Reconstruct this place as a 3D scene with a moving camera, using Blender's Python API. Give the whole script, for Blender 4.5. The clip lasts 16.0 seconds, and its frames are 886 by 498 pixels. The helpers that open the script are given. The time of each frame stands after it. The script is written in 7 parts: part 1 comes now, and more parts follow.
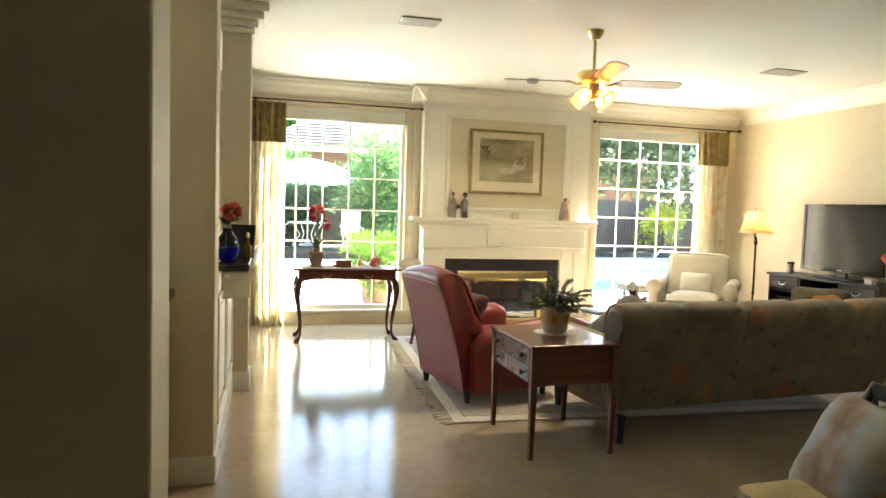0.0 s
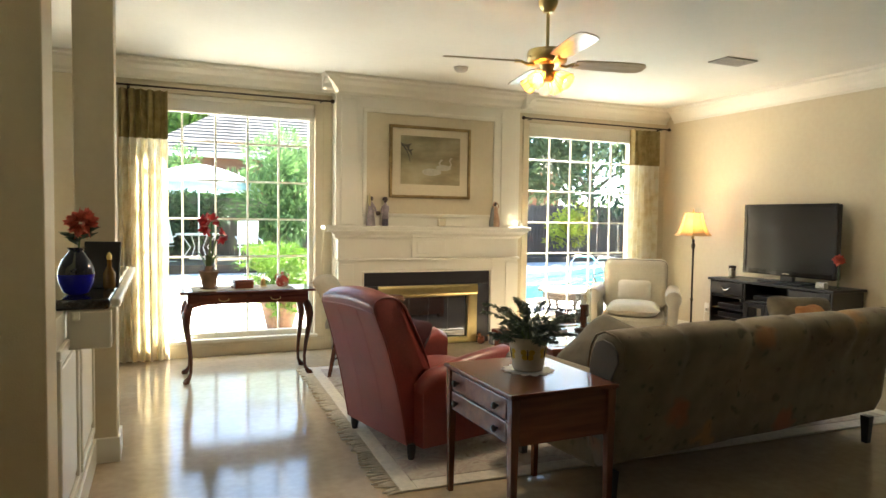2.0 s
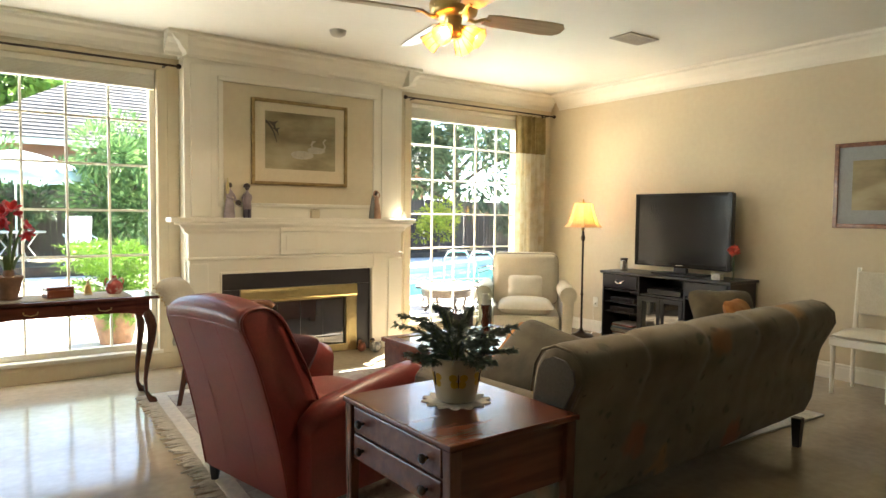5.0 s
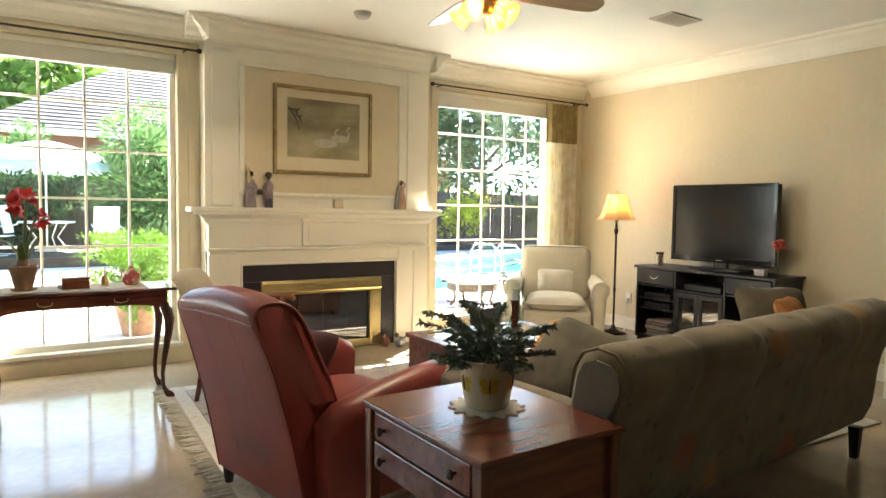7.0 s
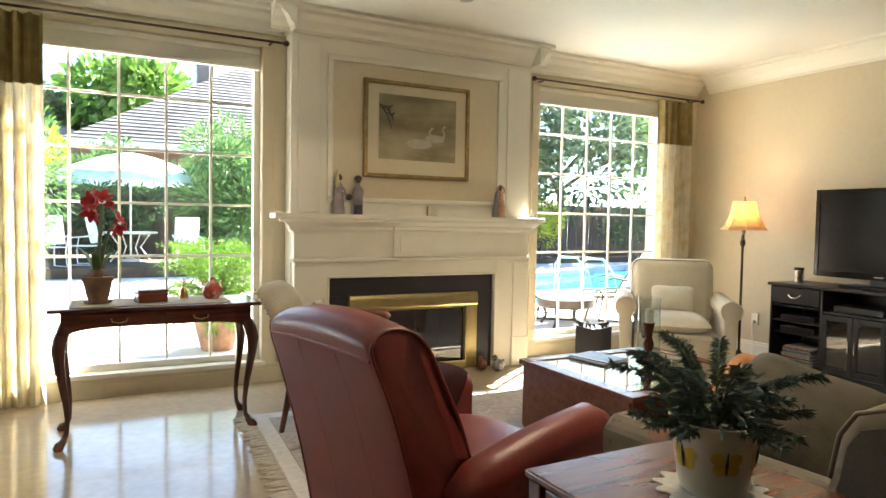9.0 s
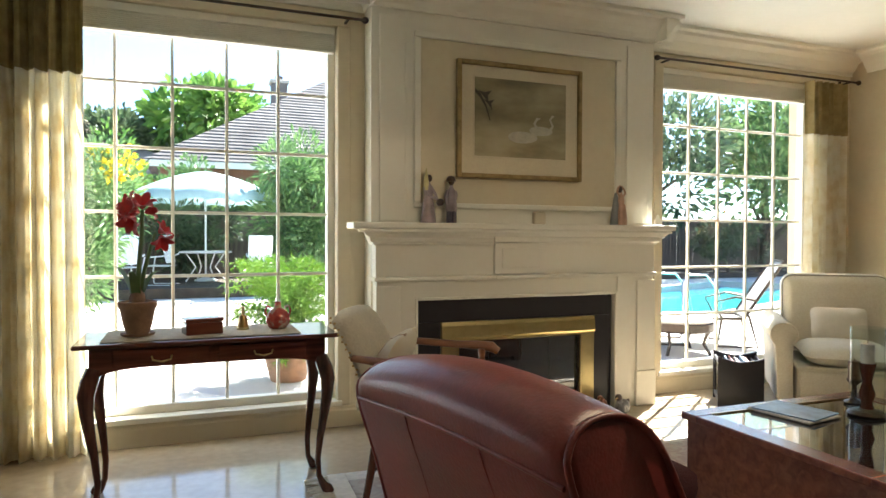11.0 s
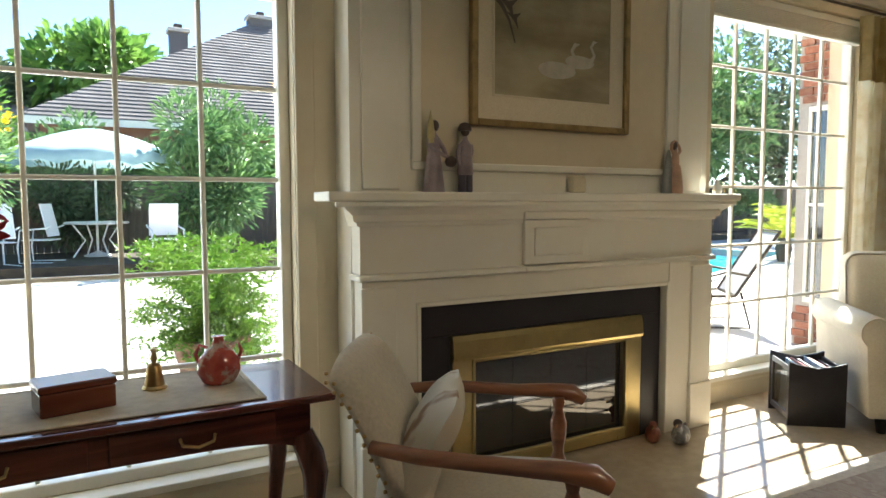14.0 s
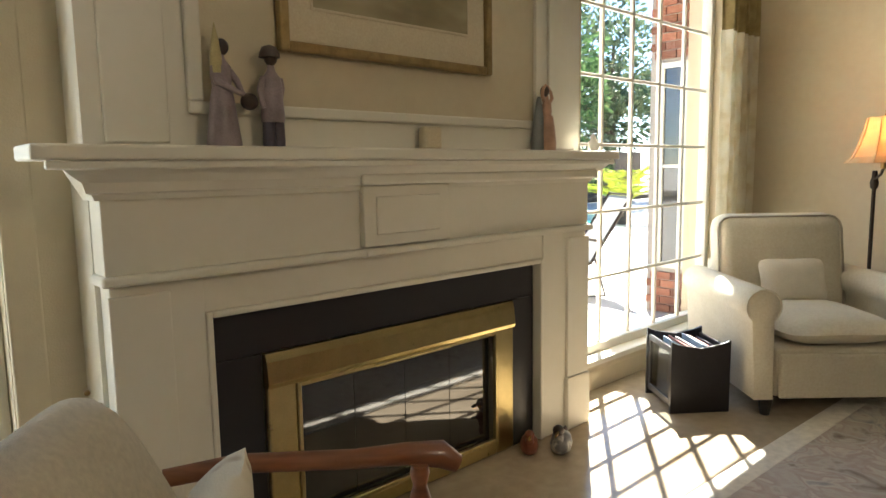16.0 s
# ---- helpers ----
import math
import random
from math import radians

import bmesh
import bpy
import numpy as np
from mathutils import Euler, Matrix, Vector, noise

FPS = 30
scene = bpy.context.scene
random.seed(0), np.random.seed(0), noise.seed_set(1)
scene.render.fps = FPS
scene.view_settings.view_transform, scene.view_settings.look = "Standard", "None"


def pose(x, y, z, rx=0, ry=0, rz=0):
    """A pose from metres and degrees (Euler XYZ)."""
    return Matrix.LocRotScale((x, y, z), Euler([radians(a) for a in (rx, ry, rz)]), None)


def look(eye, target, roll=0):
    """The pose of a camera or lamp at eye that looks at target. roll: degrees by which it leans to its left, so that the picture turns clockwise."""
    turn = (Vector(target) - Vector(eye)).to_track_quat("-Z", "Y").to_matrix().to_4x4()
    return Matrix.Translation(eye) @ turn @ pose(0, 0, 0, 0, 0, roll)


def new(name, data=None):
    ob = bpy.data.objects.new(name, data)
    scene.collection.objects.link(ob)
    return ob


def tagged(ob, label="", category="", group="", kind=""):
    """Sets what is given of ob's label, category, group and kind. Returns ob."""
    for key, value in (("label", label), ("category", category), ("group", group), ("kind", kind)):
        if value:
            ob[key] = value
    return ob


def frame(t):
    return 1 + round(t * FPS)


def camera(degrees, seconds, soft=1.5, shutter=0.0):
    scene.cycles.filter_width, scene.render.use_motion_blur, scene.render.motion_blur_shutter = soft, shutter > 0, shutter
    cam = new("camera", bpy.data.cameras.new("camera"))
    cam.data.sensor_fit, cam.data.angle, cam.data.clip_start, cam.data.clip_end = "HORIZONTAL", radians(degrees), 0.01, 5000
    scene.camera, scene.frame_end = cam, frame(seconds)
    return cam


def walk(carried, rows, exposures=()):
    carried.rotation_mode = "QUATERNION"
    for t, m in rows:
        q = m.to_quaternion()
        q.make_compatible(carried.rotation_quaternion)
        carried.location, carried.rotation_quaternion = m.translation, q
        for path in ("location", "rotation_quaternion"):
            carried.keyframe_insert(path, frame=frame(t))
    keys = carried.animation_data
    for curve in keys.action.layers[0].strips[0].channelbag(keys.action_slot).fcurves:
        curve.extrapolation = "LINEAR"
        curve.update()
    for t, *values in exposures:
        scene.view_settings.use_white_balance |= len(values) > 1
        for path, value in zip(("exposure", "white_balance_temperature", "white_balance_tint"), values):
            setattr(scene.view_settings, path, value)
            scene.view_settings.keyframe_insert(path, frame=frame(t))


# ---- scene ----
cam = camera(68.2, 16.0)
PATH = [
    (0, (1.904, 2.108, 1.397), (2.411, 4.039, 1.272), 1.8),
    (0.5, (1.93, 2.344, 1.404), (2.501, 4.257, 1.284), 1.8),
    (1, (2.049, 2.593, 1.394), (2.659, 4.495, 1.284), 1.0),
    (1.5, (2.051, 2.827, 1.391), (2.737, 4.703, 1.288), 0.9),
    (2, (1.97, 3.086, 1.384), (2.763, 4.919, 1.288), 0.8),
    (2.5, (2.057, 3.277, 1.387), (2.913, 5.082, 1.291), 0.6),
    (3, (2.131, 3.431, 1.371), (3.053, 5.203, 1.276), 0.1),
    (3.5, (2.183, 3.694, 1.309), (3.192, 5.419, 1.235), 0.4),
    (4, (2.119, 3.855, 1.314), (3.231, 5.515, 1.236), 0.4),
    (4.2, (2.14, 3.868, 1.328), (3.272, 5.515, 1.243), 0.5),
    (6.3, (2.225, 4.047, 1.307), (3.393, 5.667, 1.195), 0.7),
    (6.5, (2.25, 4.077, 1.287), (3.401, 5.708, 1.177), 0.7),
    (7, (2.301, 4.101, 1.306), (3.397, 5.77, 1.182), 0.9),
    (7.5, (2.374, 4.149, 1.309), (3.395, 5.864, 1.181), 0.9),
    (8, (2.389, 4.261, 1.298), (3.355, 6.008, 1.175), 1.0),
    (8.5, (2.361, 4.535, 1.292), (3.314, 6.29, 1.18), 1.0),
    (9, (2.374, 4.788, 1.254), (3.295, 6.561, 1.167), 1.0),
    (11.5, (2.567, 5.95, 1.199), (3.281, 7.818, 1.165), 0.1),
    (12, (2.516, 6.198, 1.208), (3.243, 8.06, 1.163), 0.1),
    (12.5, (2.483, 6.45, 1.187), (3.246, 8.298, 1.137), 0.2),
    (13, (2.565, 6.665, 1.194), (3.338, 8.509, 1.128), -0.2),
    (13.5, (2.655, 6.907, 1.234), (3.48, 8.726, 1.118), 0.1),
    (14, (2.64, 7.119, 1.248), (3.61, 8.862, 1.104), -0.1),
    (14.5, (2.726, 7.275, 1.219), (3.81, 8.949, 1.063), -0.5),
    (15, (2.871, 7.404, 1.211), (4.039, 9.018, 1.04), -1.1),
    (15.5, (3.016, 7.59, 1.204), (4.281, 9.126, 1.006), -1.0),
    (16, (3.144, 7.752, 1.214), (4.479, 9.221, 0.974), -0.9),
]
# ---- light and exposure ----
EXPO = [(0.0, 0.92, 6500, 5), (1.0, 0.6, 6500, 6), (2.0, 0.38, 6600, 8), (4.0, 0.3, 6700, 9), (6.5, 0.45, 6700, 9), (7.5, 0.45, 6650, 9), (9.0, 0.12, 6450, 9), (11.5, -0.5, 6200, 8.5), (13.0, -0.73, 6100, 8), (14.5, -0.8, 6150, 9), (16.0, -0.72, 6350, 9.5)]
BASE_EXPOSURE = 3.42
walk(cam, [(t, look(eye, target, roll)) for t, eye, target, roll in PATH], [(t, BASE_EXPOSURE + e, k, tint) for t, e, k, tint in EXPO])
world = bpy.data.worlds.new("world")
scene.world = world
world.use_nodes = True
SUN_EL, SUN_DIR = radians(50), Vector((-0.8, -0.6, 0)).normalized()
wn = world.node_tree.nodes
sky = wn.new("ShaderNodeTexSky")
sky.sky_type, sky.sun_disc = "NISHITA", False
sky.air_density, sky.dust_density, sky.ozone_density = 0.8, 0.1, 3.5
sky.sun_elevation = SUN_EL
sky.sun_rotation = math.atan2(-SUN_DIR.x, -SUN_DIR.y)
world.node_tree.links.new(sky.outputs[0], wn["Background"].inputs[0])
wn["Background"].inputs[1].default_value = 0.075
sun = new("sun", bpy.data.lights.new("sun", "SUN"))
sun.data.energy, sun.data.angle, sun.data.color = 5.0, radians(0.5), (1.0, 0.95, 0.86)
sun.matrix_world = look((0, 0, 20), Vector((0, 0, 20)) + SUN_DIR * math.cos(SUN_EL) - Vector((0, 0, math.sin(SUN_EL))))


def window_light(name, hole, watts):
    """An added area lamp that stands in for sky light through one window opening."""
    x0, x1, z0, z1 = hole
    lamp = new(name, bpy.data.lights.new(name, "AREA"))
    lamp.data.shape, lamp.data.size, lamp.data.size_y = "RECTANGLE", x1 - x0, z1 - z0
    lamp.data.energy, lamp.data.color = watts, (0.87, 0.95, 1.0)
    c = Vector(((x0 + x1) / 2, 9.99, (z0 + z1) / 2))
    lamp.matrix_world = look(c, c + Vector((0, -1, 0)))
    return lamp


window_light("window_light_west", (1.9, 3.36, 0.25, 2.34), 1.9)
window_light("window_light_east", (6.03, 7.5, 0.25, 2.34), 1.9)
window_light("window_light_nook", (-1.0, 0.92, 0.6, 2.1), 2.6)


# ---- materials ----
def mat(name, color, rough=0.6, vary=0.12, scale=6.0, bump=0.0, bump_scale=60.0, metal=0.0, coat=0.0, second=None, fine=0.06, sheen=0.0, spec=0.5):
    m = bpy.data.materials.new(name)
    m.use_nodes = True
    t, l = m.node_tree.nodes, m.node_tree.links
    b = t["Principled BSDF"]
    geo = t.new("ShaderNodeTexCoord")
    n1 = t.new("ShaderNodeTexNoise")
    n1.inputs["Scale"].default_value, n1.inputs["Detail"].default_value = scale, 5
    n2 = t.new("ShaderNodeTexNoise")
    n2.inputs["Scale"].default_value, n2.inputs["Detail"].default_value = scale * 14, 3
    l.new(geo.outputs["Object"], n1.inputs["Vector"])
    l.new(geo.outputs["Object"], n2.inputs["Vector"])
    ramp = t.new("ShaderNodeValToRGB")
    ramp.color_ramp.elements[0].position, ramp.color_ramp.elements[1].position = 0.3, 0.7
    lo = second or tuple(c * (1 - vary) for c in color)
    ramp.color_ramp.elements[0].color = (*lo, 1)
    ramp.color_ramp.elements[1].color = (*(min(1, c * (1 + vary * 0.5)) for c in color), 1)
    l.new(n1.outputs["Fac"], ramp.inputs["Fac"])
    mix = t.new("ShaderNodeMix")
    mix.data_type, mix.blend_type = "RGBA", "OVERLAY"
    mix.inputs["Factor"].default_value = fine * 4
    l.new(ramp.outputs["Color"], mix.inputs["A"])
    l.new(n2.outputs["Fac"], mix.inputs["B"])
    l.new(mix.outputs["Result"], b.inputs["Base Color"])
    b.inputs["Roughness"].default_value, b.inputs["Metallic"].default_value = rough, metal
    b.inputs["Coat Weight"].default_value, b.inputs["Sheen Weight"].default_value = coat, sheen
    b.inputs["Specular IOR Level"].default_value = spec
    rr = t.new("ShaderNodeMapRange")
    rr.inputs["To Min"].default_value, rr.inputs["To Max"].default_value = max(0.02, rough * 0.8), min(1, rough * 1.2)
    l.new(n1.outputs["Fac"], rr.inputs["Value"])
    l.new(rr.outputs["Result"], b.inputs["Roughness"])
    if bump:
        nb = t.new("ShaderNodeTexNoise")
        nb.inputs["Scale"].default_value, nb.inputs["Detail"].default_value = bump_scale, 4
        l.new(geo.outputs["Object"], nb.inputs["Vector"])
        bp = t.new("ShaderNodeBump")
        bp.inputs["Strength"].default_value, bp.inputs["Distance"].default_value = bump, 0.01
        l.new(nb.outputs["Fac"], bp.inputs["Height"])
        l.new(bp.outputs["Normal"], b.inputs["Normal"])
    return m


WALL = mat("wall_paint", (0.66, 0.575, 0.405), 0.6, 0.05, 1.5, 0.15, 180, fine=0.02)
WHITE = mat("white_paint", (0.81, 0.775, 0.665), 0.38, 0.04, 2.0, 0.04, 80, fine=0.02)
CEIL = mat("ceiling_paint", (0.78, 0.76, 0.675), 0.8, 0.04, 1.5, 0.2, 220, fine=0.02)
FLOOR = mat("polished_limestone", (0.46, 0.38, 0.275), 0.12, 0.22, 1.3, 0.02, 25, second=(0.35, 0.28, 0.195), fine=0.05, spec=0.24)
# The sky's blue in the floor's reflections is put into the gloss tint.
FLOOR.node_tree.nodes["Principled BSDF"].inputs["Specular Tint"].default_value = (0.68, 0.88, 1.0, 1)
BRASS = mat("polished_brass", (0.64, 0.52, 0.25), 0.3, 0.08, 20, metal=1.0)
LEATHER = mat("red_leather", (0.235, 0.04, 0.034), 0.36, 0.25, 5, 0.12, 160)
CREAM = mat("cream_upholstery", (0.68, 0.62, 0.48), 0.85, 0.08, 6, 0.2, 300, sheen=0.2)
DARKWOOD = mat("black_stained_wood", (0.022, 0.02, 0.022), 0.35, 0.3, 6)
CONCRETE = mat("patio_concrete", (0.60, 0.57, 0.52), 0.85, 0.12, 1.2, 0.2, 30)


# ---- helpers for building ----
def part(name, bm, material, parent=None, label="", smooth=False):
    me = bpy.data.meshes.new(name)
    if smooth:
        for fc in bm.faces:
            fc.smooth = True
    bm.to_mesh(me)
    bm.free()
    if smooth:
        me.set_sharp_from_angle(angle=radians(70))
    for mm in (material if isinstance(material, (list, tuple)) else (material,)):
        me.materials.append(mm)
    ob = new(name, me)
    if parent is not None:
        ob.parent = parent
    if label:
        ob["label"] = label
    return ob


def thing(name, label, category, m=None, group="", kind=""):
    ob = new(name)
    ob.empty_display_size = 0.1
    if m is not None:
        ob.matrix_world = m
    return tagged(ob, label, category, group, kind)


def box(bm, x0, x1, y0, y1, z0, z1, bevel=0.0, seg=2, m=None):
    vs = [bm.verts.new((x, y, z)) for x in (x0, x1) for y in (y0, y1) for z in (z0, z1)]
    fs = [bm.faces.new([vs[i] for i in q]) for q in ((0, 1, 3, 2), (4, 6, 7, 5), (0, 4, 5, 1), (2, 3, 7, 6), (0, 2, 6, 4), (1, 5, 7, 3))]
    new_verts = vs
    if bevel:
        es = list({e for fc in fs for e in fc.edges})
        r = bmesh.ops.bevel(bm, geom=es, offset=bevel, segments=seg, profile=0.5, affect="EDGES")
        new_verts = list({v for fc in r["faces"] for v in fc.verts} | {v for v in vs if v.is_valid})
    if m is not None:
        bmesh.ops.transform(bm, matrix=m, verts=new_verts)
    return new_verts


def boxes(*rows, bevel=0.0):
    bm = bmesh.new()
    for r in rows:
        box(bm, *r, bevel=bevel)
    return bm


def wall_with_holes(x0, x1, z0, z1, y0, y1, holes):
    """A wall along x, with rectangular openings (x0, x1, z0, z1) through it."""
    bm = bmesh.new()
    xs = sorted({x0, x1, *(h[0] for h in holes), *(h[1] for h in holes)})
    for a, b in zip(xs, xs[1:]):
        cuts = sorted((h[2], h[3]) for h in holes if h[0] <= a + 1e-6 and h[1] >= b - 1e-6)
        z = z0
        for c, d in cuts:
            if c > z:
                box(bm, a, b, y0, y1, z, c)
            z = d
        if z < z1:
            box(bm, a, b, y0, y1, z, z1)
    bmesh.ops.remove_doubles(bm, verts=bm.verts, dist=1e-5)
    return bm


def struct(name, bm, material, label, category=""):
    return tagged(part(name, bm, material), label, category or name.split("_")[0], kind="structure")



def lathe(profile, seg=20, bm=None, at=(0, 0, 0), sx=1.0, sy=1.0):
    """A turned shape from (radius, height) pairs."""
    bm = bm or bmesh.new()
    rings = []
    for r, z in profile:
        rings.append([bm.verts.new((at[0] + sx * max(r, 1e-4) * math.cos(2 * math.pi * i / seg), at[1] + sy * max(r, 1e-4) * math.sin(2 * math.pi * i / seg), at[2] + z)) for i in range(seg)])
    for a, b in zip(rings, rings[1:]):
        for i in range(seg):
            bm.faces.new((a[i], a[(i + 1) % seg], b[(i + 1) % seg], b[i]))
    bm.faces.new(list(reversed(rings[0])))
    bm.faces.new(rings[-1])
    return bm


def tube(points, radii, seg=10, bm=None, flat=1.0):
    """A bent round bar through points."""
    bm = bm or bmesh.new()
    pts = [Vector(p) for p in points]
    if isinstance(radii, (int, float)):
        radii = [radii] * len(pts)
    rings, side = [], None
    for i, p in enumerate(pts):
        d = (pts[min(i + 1, len(pts) - 1)] - pts[max(i - 1, 0)]).normalized()
        if side is None:
            side = d.orthogonal().normalized()
        side = (side - d * side.dot(d)).normalized()
        up = d.cross(side)
        rings.append([bm.verts.new(p + radii[i] * (side * math.cos(2 * math.pi * k / seg) + flat * up * math.sin(2 * math.pi * k / seg))) for k in range(seg)])
    for a, b in zip(rings, rings[1:]):
        for k in range(seg):
            bm.faces.new((a[k], a[(k + 1) % seg], b[(k + 1) % seg], b[k]))
    bm.faces.new(list(reversed(rings[0])))
    bm.faces.new(rings[-1])
    return bm


def extrude(profile, m, a, b, bm=None):
    """A closed outline (u, v) drawn out from a to b along w; m turns (u, v, w) into the place."""
    bm = bm or bmesh.new()
    lo = [bm.verts.new(m @ Vector((u, v, a))) for u, v in profile]
    hi = [bm.verts.new(m @ Vector((u, v, b))) for u, v in profile]
    n = len(lo)
    for i in range(n):
        bm.faces.new((lo[i], lo[(i + 1) % n], hi[(i + 1) % n], hi[i]))
    bm.faces.new(list(reversed(lo)))
    bm.faces.new(hi)
    bmesh.ops.recalc_face_normals(bm, faces=bm.faces)
    return bm


ALONG_X = Matrix(((0, 0, 1, 0), (1, 0, 0, 0), (0, 1, 0, 0), (0, 0, 0, 1)))  # outline in (y, z), drawn out along x
ALONG_Y = Matrix(((1, 0, 0, 0), (0, 0, 1, 0), (0, 1, 0, 0), (0, 0, 0, 1)))  # outline in (x, z), drawn out along y


def cushion(w, h, t, m=None, n=10, crown=0.35, seed=0, rough=0.0):
    """A stuffed cushion, w by h, t thick, with pinched corners."""
    bm = bmesh.new()
    grid = {}
    for s in (1, -1):
        for i in range(n + 1):
            for j in range(n + 1):
                u, v = 2 * i / n - 1, 2 * j / n - 1
                if s < 0 and (i in (0, n) or j in (0, n)):
                    grid[s, i, j] = grid[1, i, j]
                    continue
                q = ((1 - abs(u) ** 3) * (1 - abs(v) ** 3)) ** (0.72 if rough else 0.55)
                pin = 1 - 0.07 * (abs(u * v) ** 4 * 1.6 + abs(u) ** 4 * (1 - abs(v)) + abs(v) ** 4 * (1 - abs(u)))
                wob = rough * noise.noise(Vector((u * 2 + seed, v * 2, s)))
                grid[s, i, j] = bm.verts.new((u * w / 2 * pin, v * h / 2 * pin, s * (t / 2) * q + wob))
    for s in (1, -1):
        for i in range(n):
            for j in range(n):
                vs = [grid[s, i, j], grid[s, i + 1, j], grid[s, i + 1, j + 1], grid[s, i, j + 1]]
                bm.faces.new(vs if s > 0 else list(reversed(vs)))
    if m is not None:
        bmesh.ops.transform(bm, matrix=m, verts=bm.verts)
    return bm


def rbox(x0, x1, y0, y1, z0, z1, bevel=0.01, seg=2, m=None):
    bm = bmesh.new()
    box(bm, x0, x1, y0, y1, z0, z1, bevel, seg, m)
    return bm


def leaves(seeds, length, width, rng, droop=0.3):
    """Many small pointed leaves: at each seed (place, way) one folded blade."""
    vs, fs = [], []
    for p, d in seeds:
        p, d = Vector(p), Vector(d).normalized()
        s = d.cross(Vector((rng.uniform(-1, 1), rng.uniform(-1, 1), rng.uniform(-0.5, 1)))).normalized()
        up = s.cross(d)
        le, wi = length * rng.uniform(0.7, 1.3), width * rng.uniform(0.7, 1.3)
        k = len(vs)
        mid = p + d * le * 0.5 + up * wi * 0.2
        tip = p + d * le - Vector((0, 0, droop * le * 0.4))
        vs += [p, mid + s * wi / 2, tip, mid - s * wi / 2]
        fs += [(k, k + 1, k + 2), (k, k + 2, k + 3)]
    return vs, fs


def mesh_part(name, vs, fs, material, parent=None, label=""):
    me = bpy.data.meshes.new(name)
    me.from_pydata([tuple(v) for v in vs], [], fs)
    me.materials.append(material)
    ob = new(name, me)
    if parent is not None:
        ob.parent = parent
    if label:
        ob["label"] = label
    return ob


def ramp_mat(name, stops, rough=0.7, scale=5.0, kind="noise", detail=4, bump=0.0, bump_scale=100, stretch=(1, 1, 1), sheen=0.0, coat=0.0, random=False, distort=0.0):
    """A material whose colour runs through stops of (place, colour), by a noise, a Voronoi or each island's own chance."""
    m = bpy.data.materials.new(name)
    m.use_nodes = True
    t, l = m.node_tree.nodes, m.node_tree.links
    b = t["Principled BSDF"]
    co, mp = t.new("ShaderNodeTexCoord"), t.new("ShaderNodeMapping")
    mp.inputs["Scale"].default_value = stretch
    l.new(co.outputs["Object"], mp.inputs["Vector"])
    if kind == "voronoi":
        tx = t.new("ShaderNodeTexVoronoi")
        tx.inputs["Scale"].default_value = scale
        src = tx.outputs["Distance"]
    else:
        tx = t.new("ShaderNodeTexNoise")
        tx.inputs["Scale"].default_value, tx.inputs["Detail"].default_value, tx.inputs["Distortion"].default_value = scale, detail, distort
        src = tx.outputs["Fac"]
    l.new(mp.outputs["Vector"], tx.inputs["Vector"])
    if random:
        g = t.new("ShaderNodeNewGeometry")
        ad = t.new("ShaderNodeMath")
        ad.operation = "ADD"
        sc = t.new("ShaderNodeMath")
        sc.operation, sc.inputs[1].default_value = "MULTIPLY", 0.5
        sb = t.new("ShaderNodeMath")
        sb.operation, sb.inputs[1].default_value = "SUBTRACT", 0.25
        l.new(g.outputs["Random Per Island"], sc.inputs[0])
        l.new(sc.outputs[0], sb.inputs[0])
        l.new(sb.outputs[0], ad.inputs[0])
        l.new(src, ad.inputs[1])
        src = ad.outputs[0]
    rp = t.new("ShaderNodeValToRGB")
    el = rp.color_ramp.elements
    while len(el) < len(stops):
        el.new(0.5)
    for e, (p, c) in zip(el, stops):
        e.position, e.color = p, (*c, 1)
    l.new(src, rp.inputs["Fac"])
    l.new(rp.outputs["Color"], b.inputs["Base Color"])
    b.inputs["Roughness"].default_value, b.inputs["Sheen Weight"].default_value, b.inputs["Coat Weight"].default_value = rough, sheen, coat
    if bump:
        nb, bp = t.new("ShaderNodeTexNoise"), t.new("ShaderNodeBump")
        nb.inputs["Scale"].default_value = bump_scale
        l.new(co.outputs["Object"], nb.inputs["Vector"])
        bp.inputs["Strength"].default_value, bp.inputs["Distance"].default_value = bump, 0.008
        l.new(nb.outputs["Fac"], bp.inputs["Height"])
        l.new(bp.outputs["Normal"], b.inputs["Normal"])
    return m


def wood_mat(name, dark, light, rough=0.25, axis=0, coat=0.3, scale=3.0):
    st = [9, 9, 9]
    st[axis] = 0.8
    return ramp_mat(name, ((0.3, dark), (0.5, tuple((a + b) / 2 for a, b in zip(dark, light))), (0.7, light)), rough, scale, detail=6, stretch=st, coat=coat, bump=0.03, bump_scale=60, distort=0.6)


def glow_mat(name, color, strength):
    m = bpy.data.materials.new(name)
    m.use_nodes = True
    b = m.node_tree.nodes["Principled BSDF"]
    b.inputs["Base Color"].default_value = (*color, 1)
    b.inputs["Emission Color"].default_value, b.inputs["Emission Strength"].default_value = (*color, 1), strength
    return m


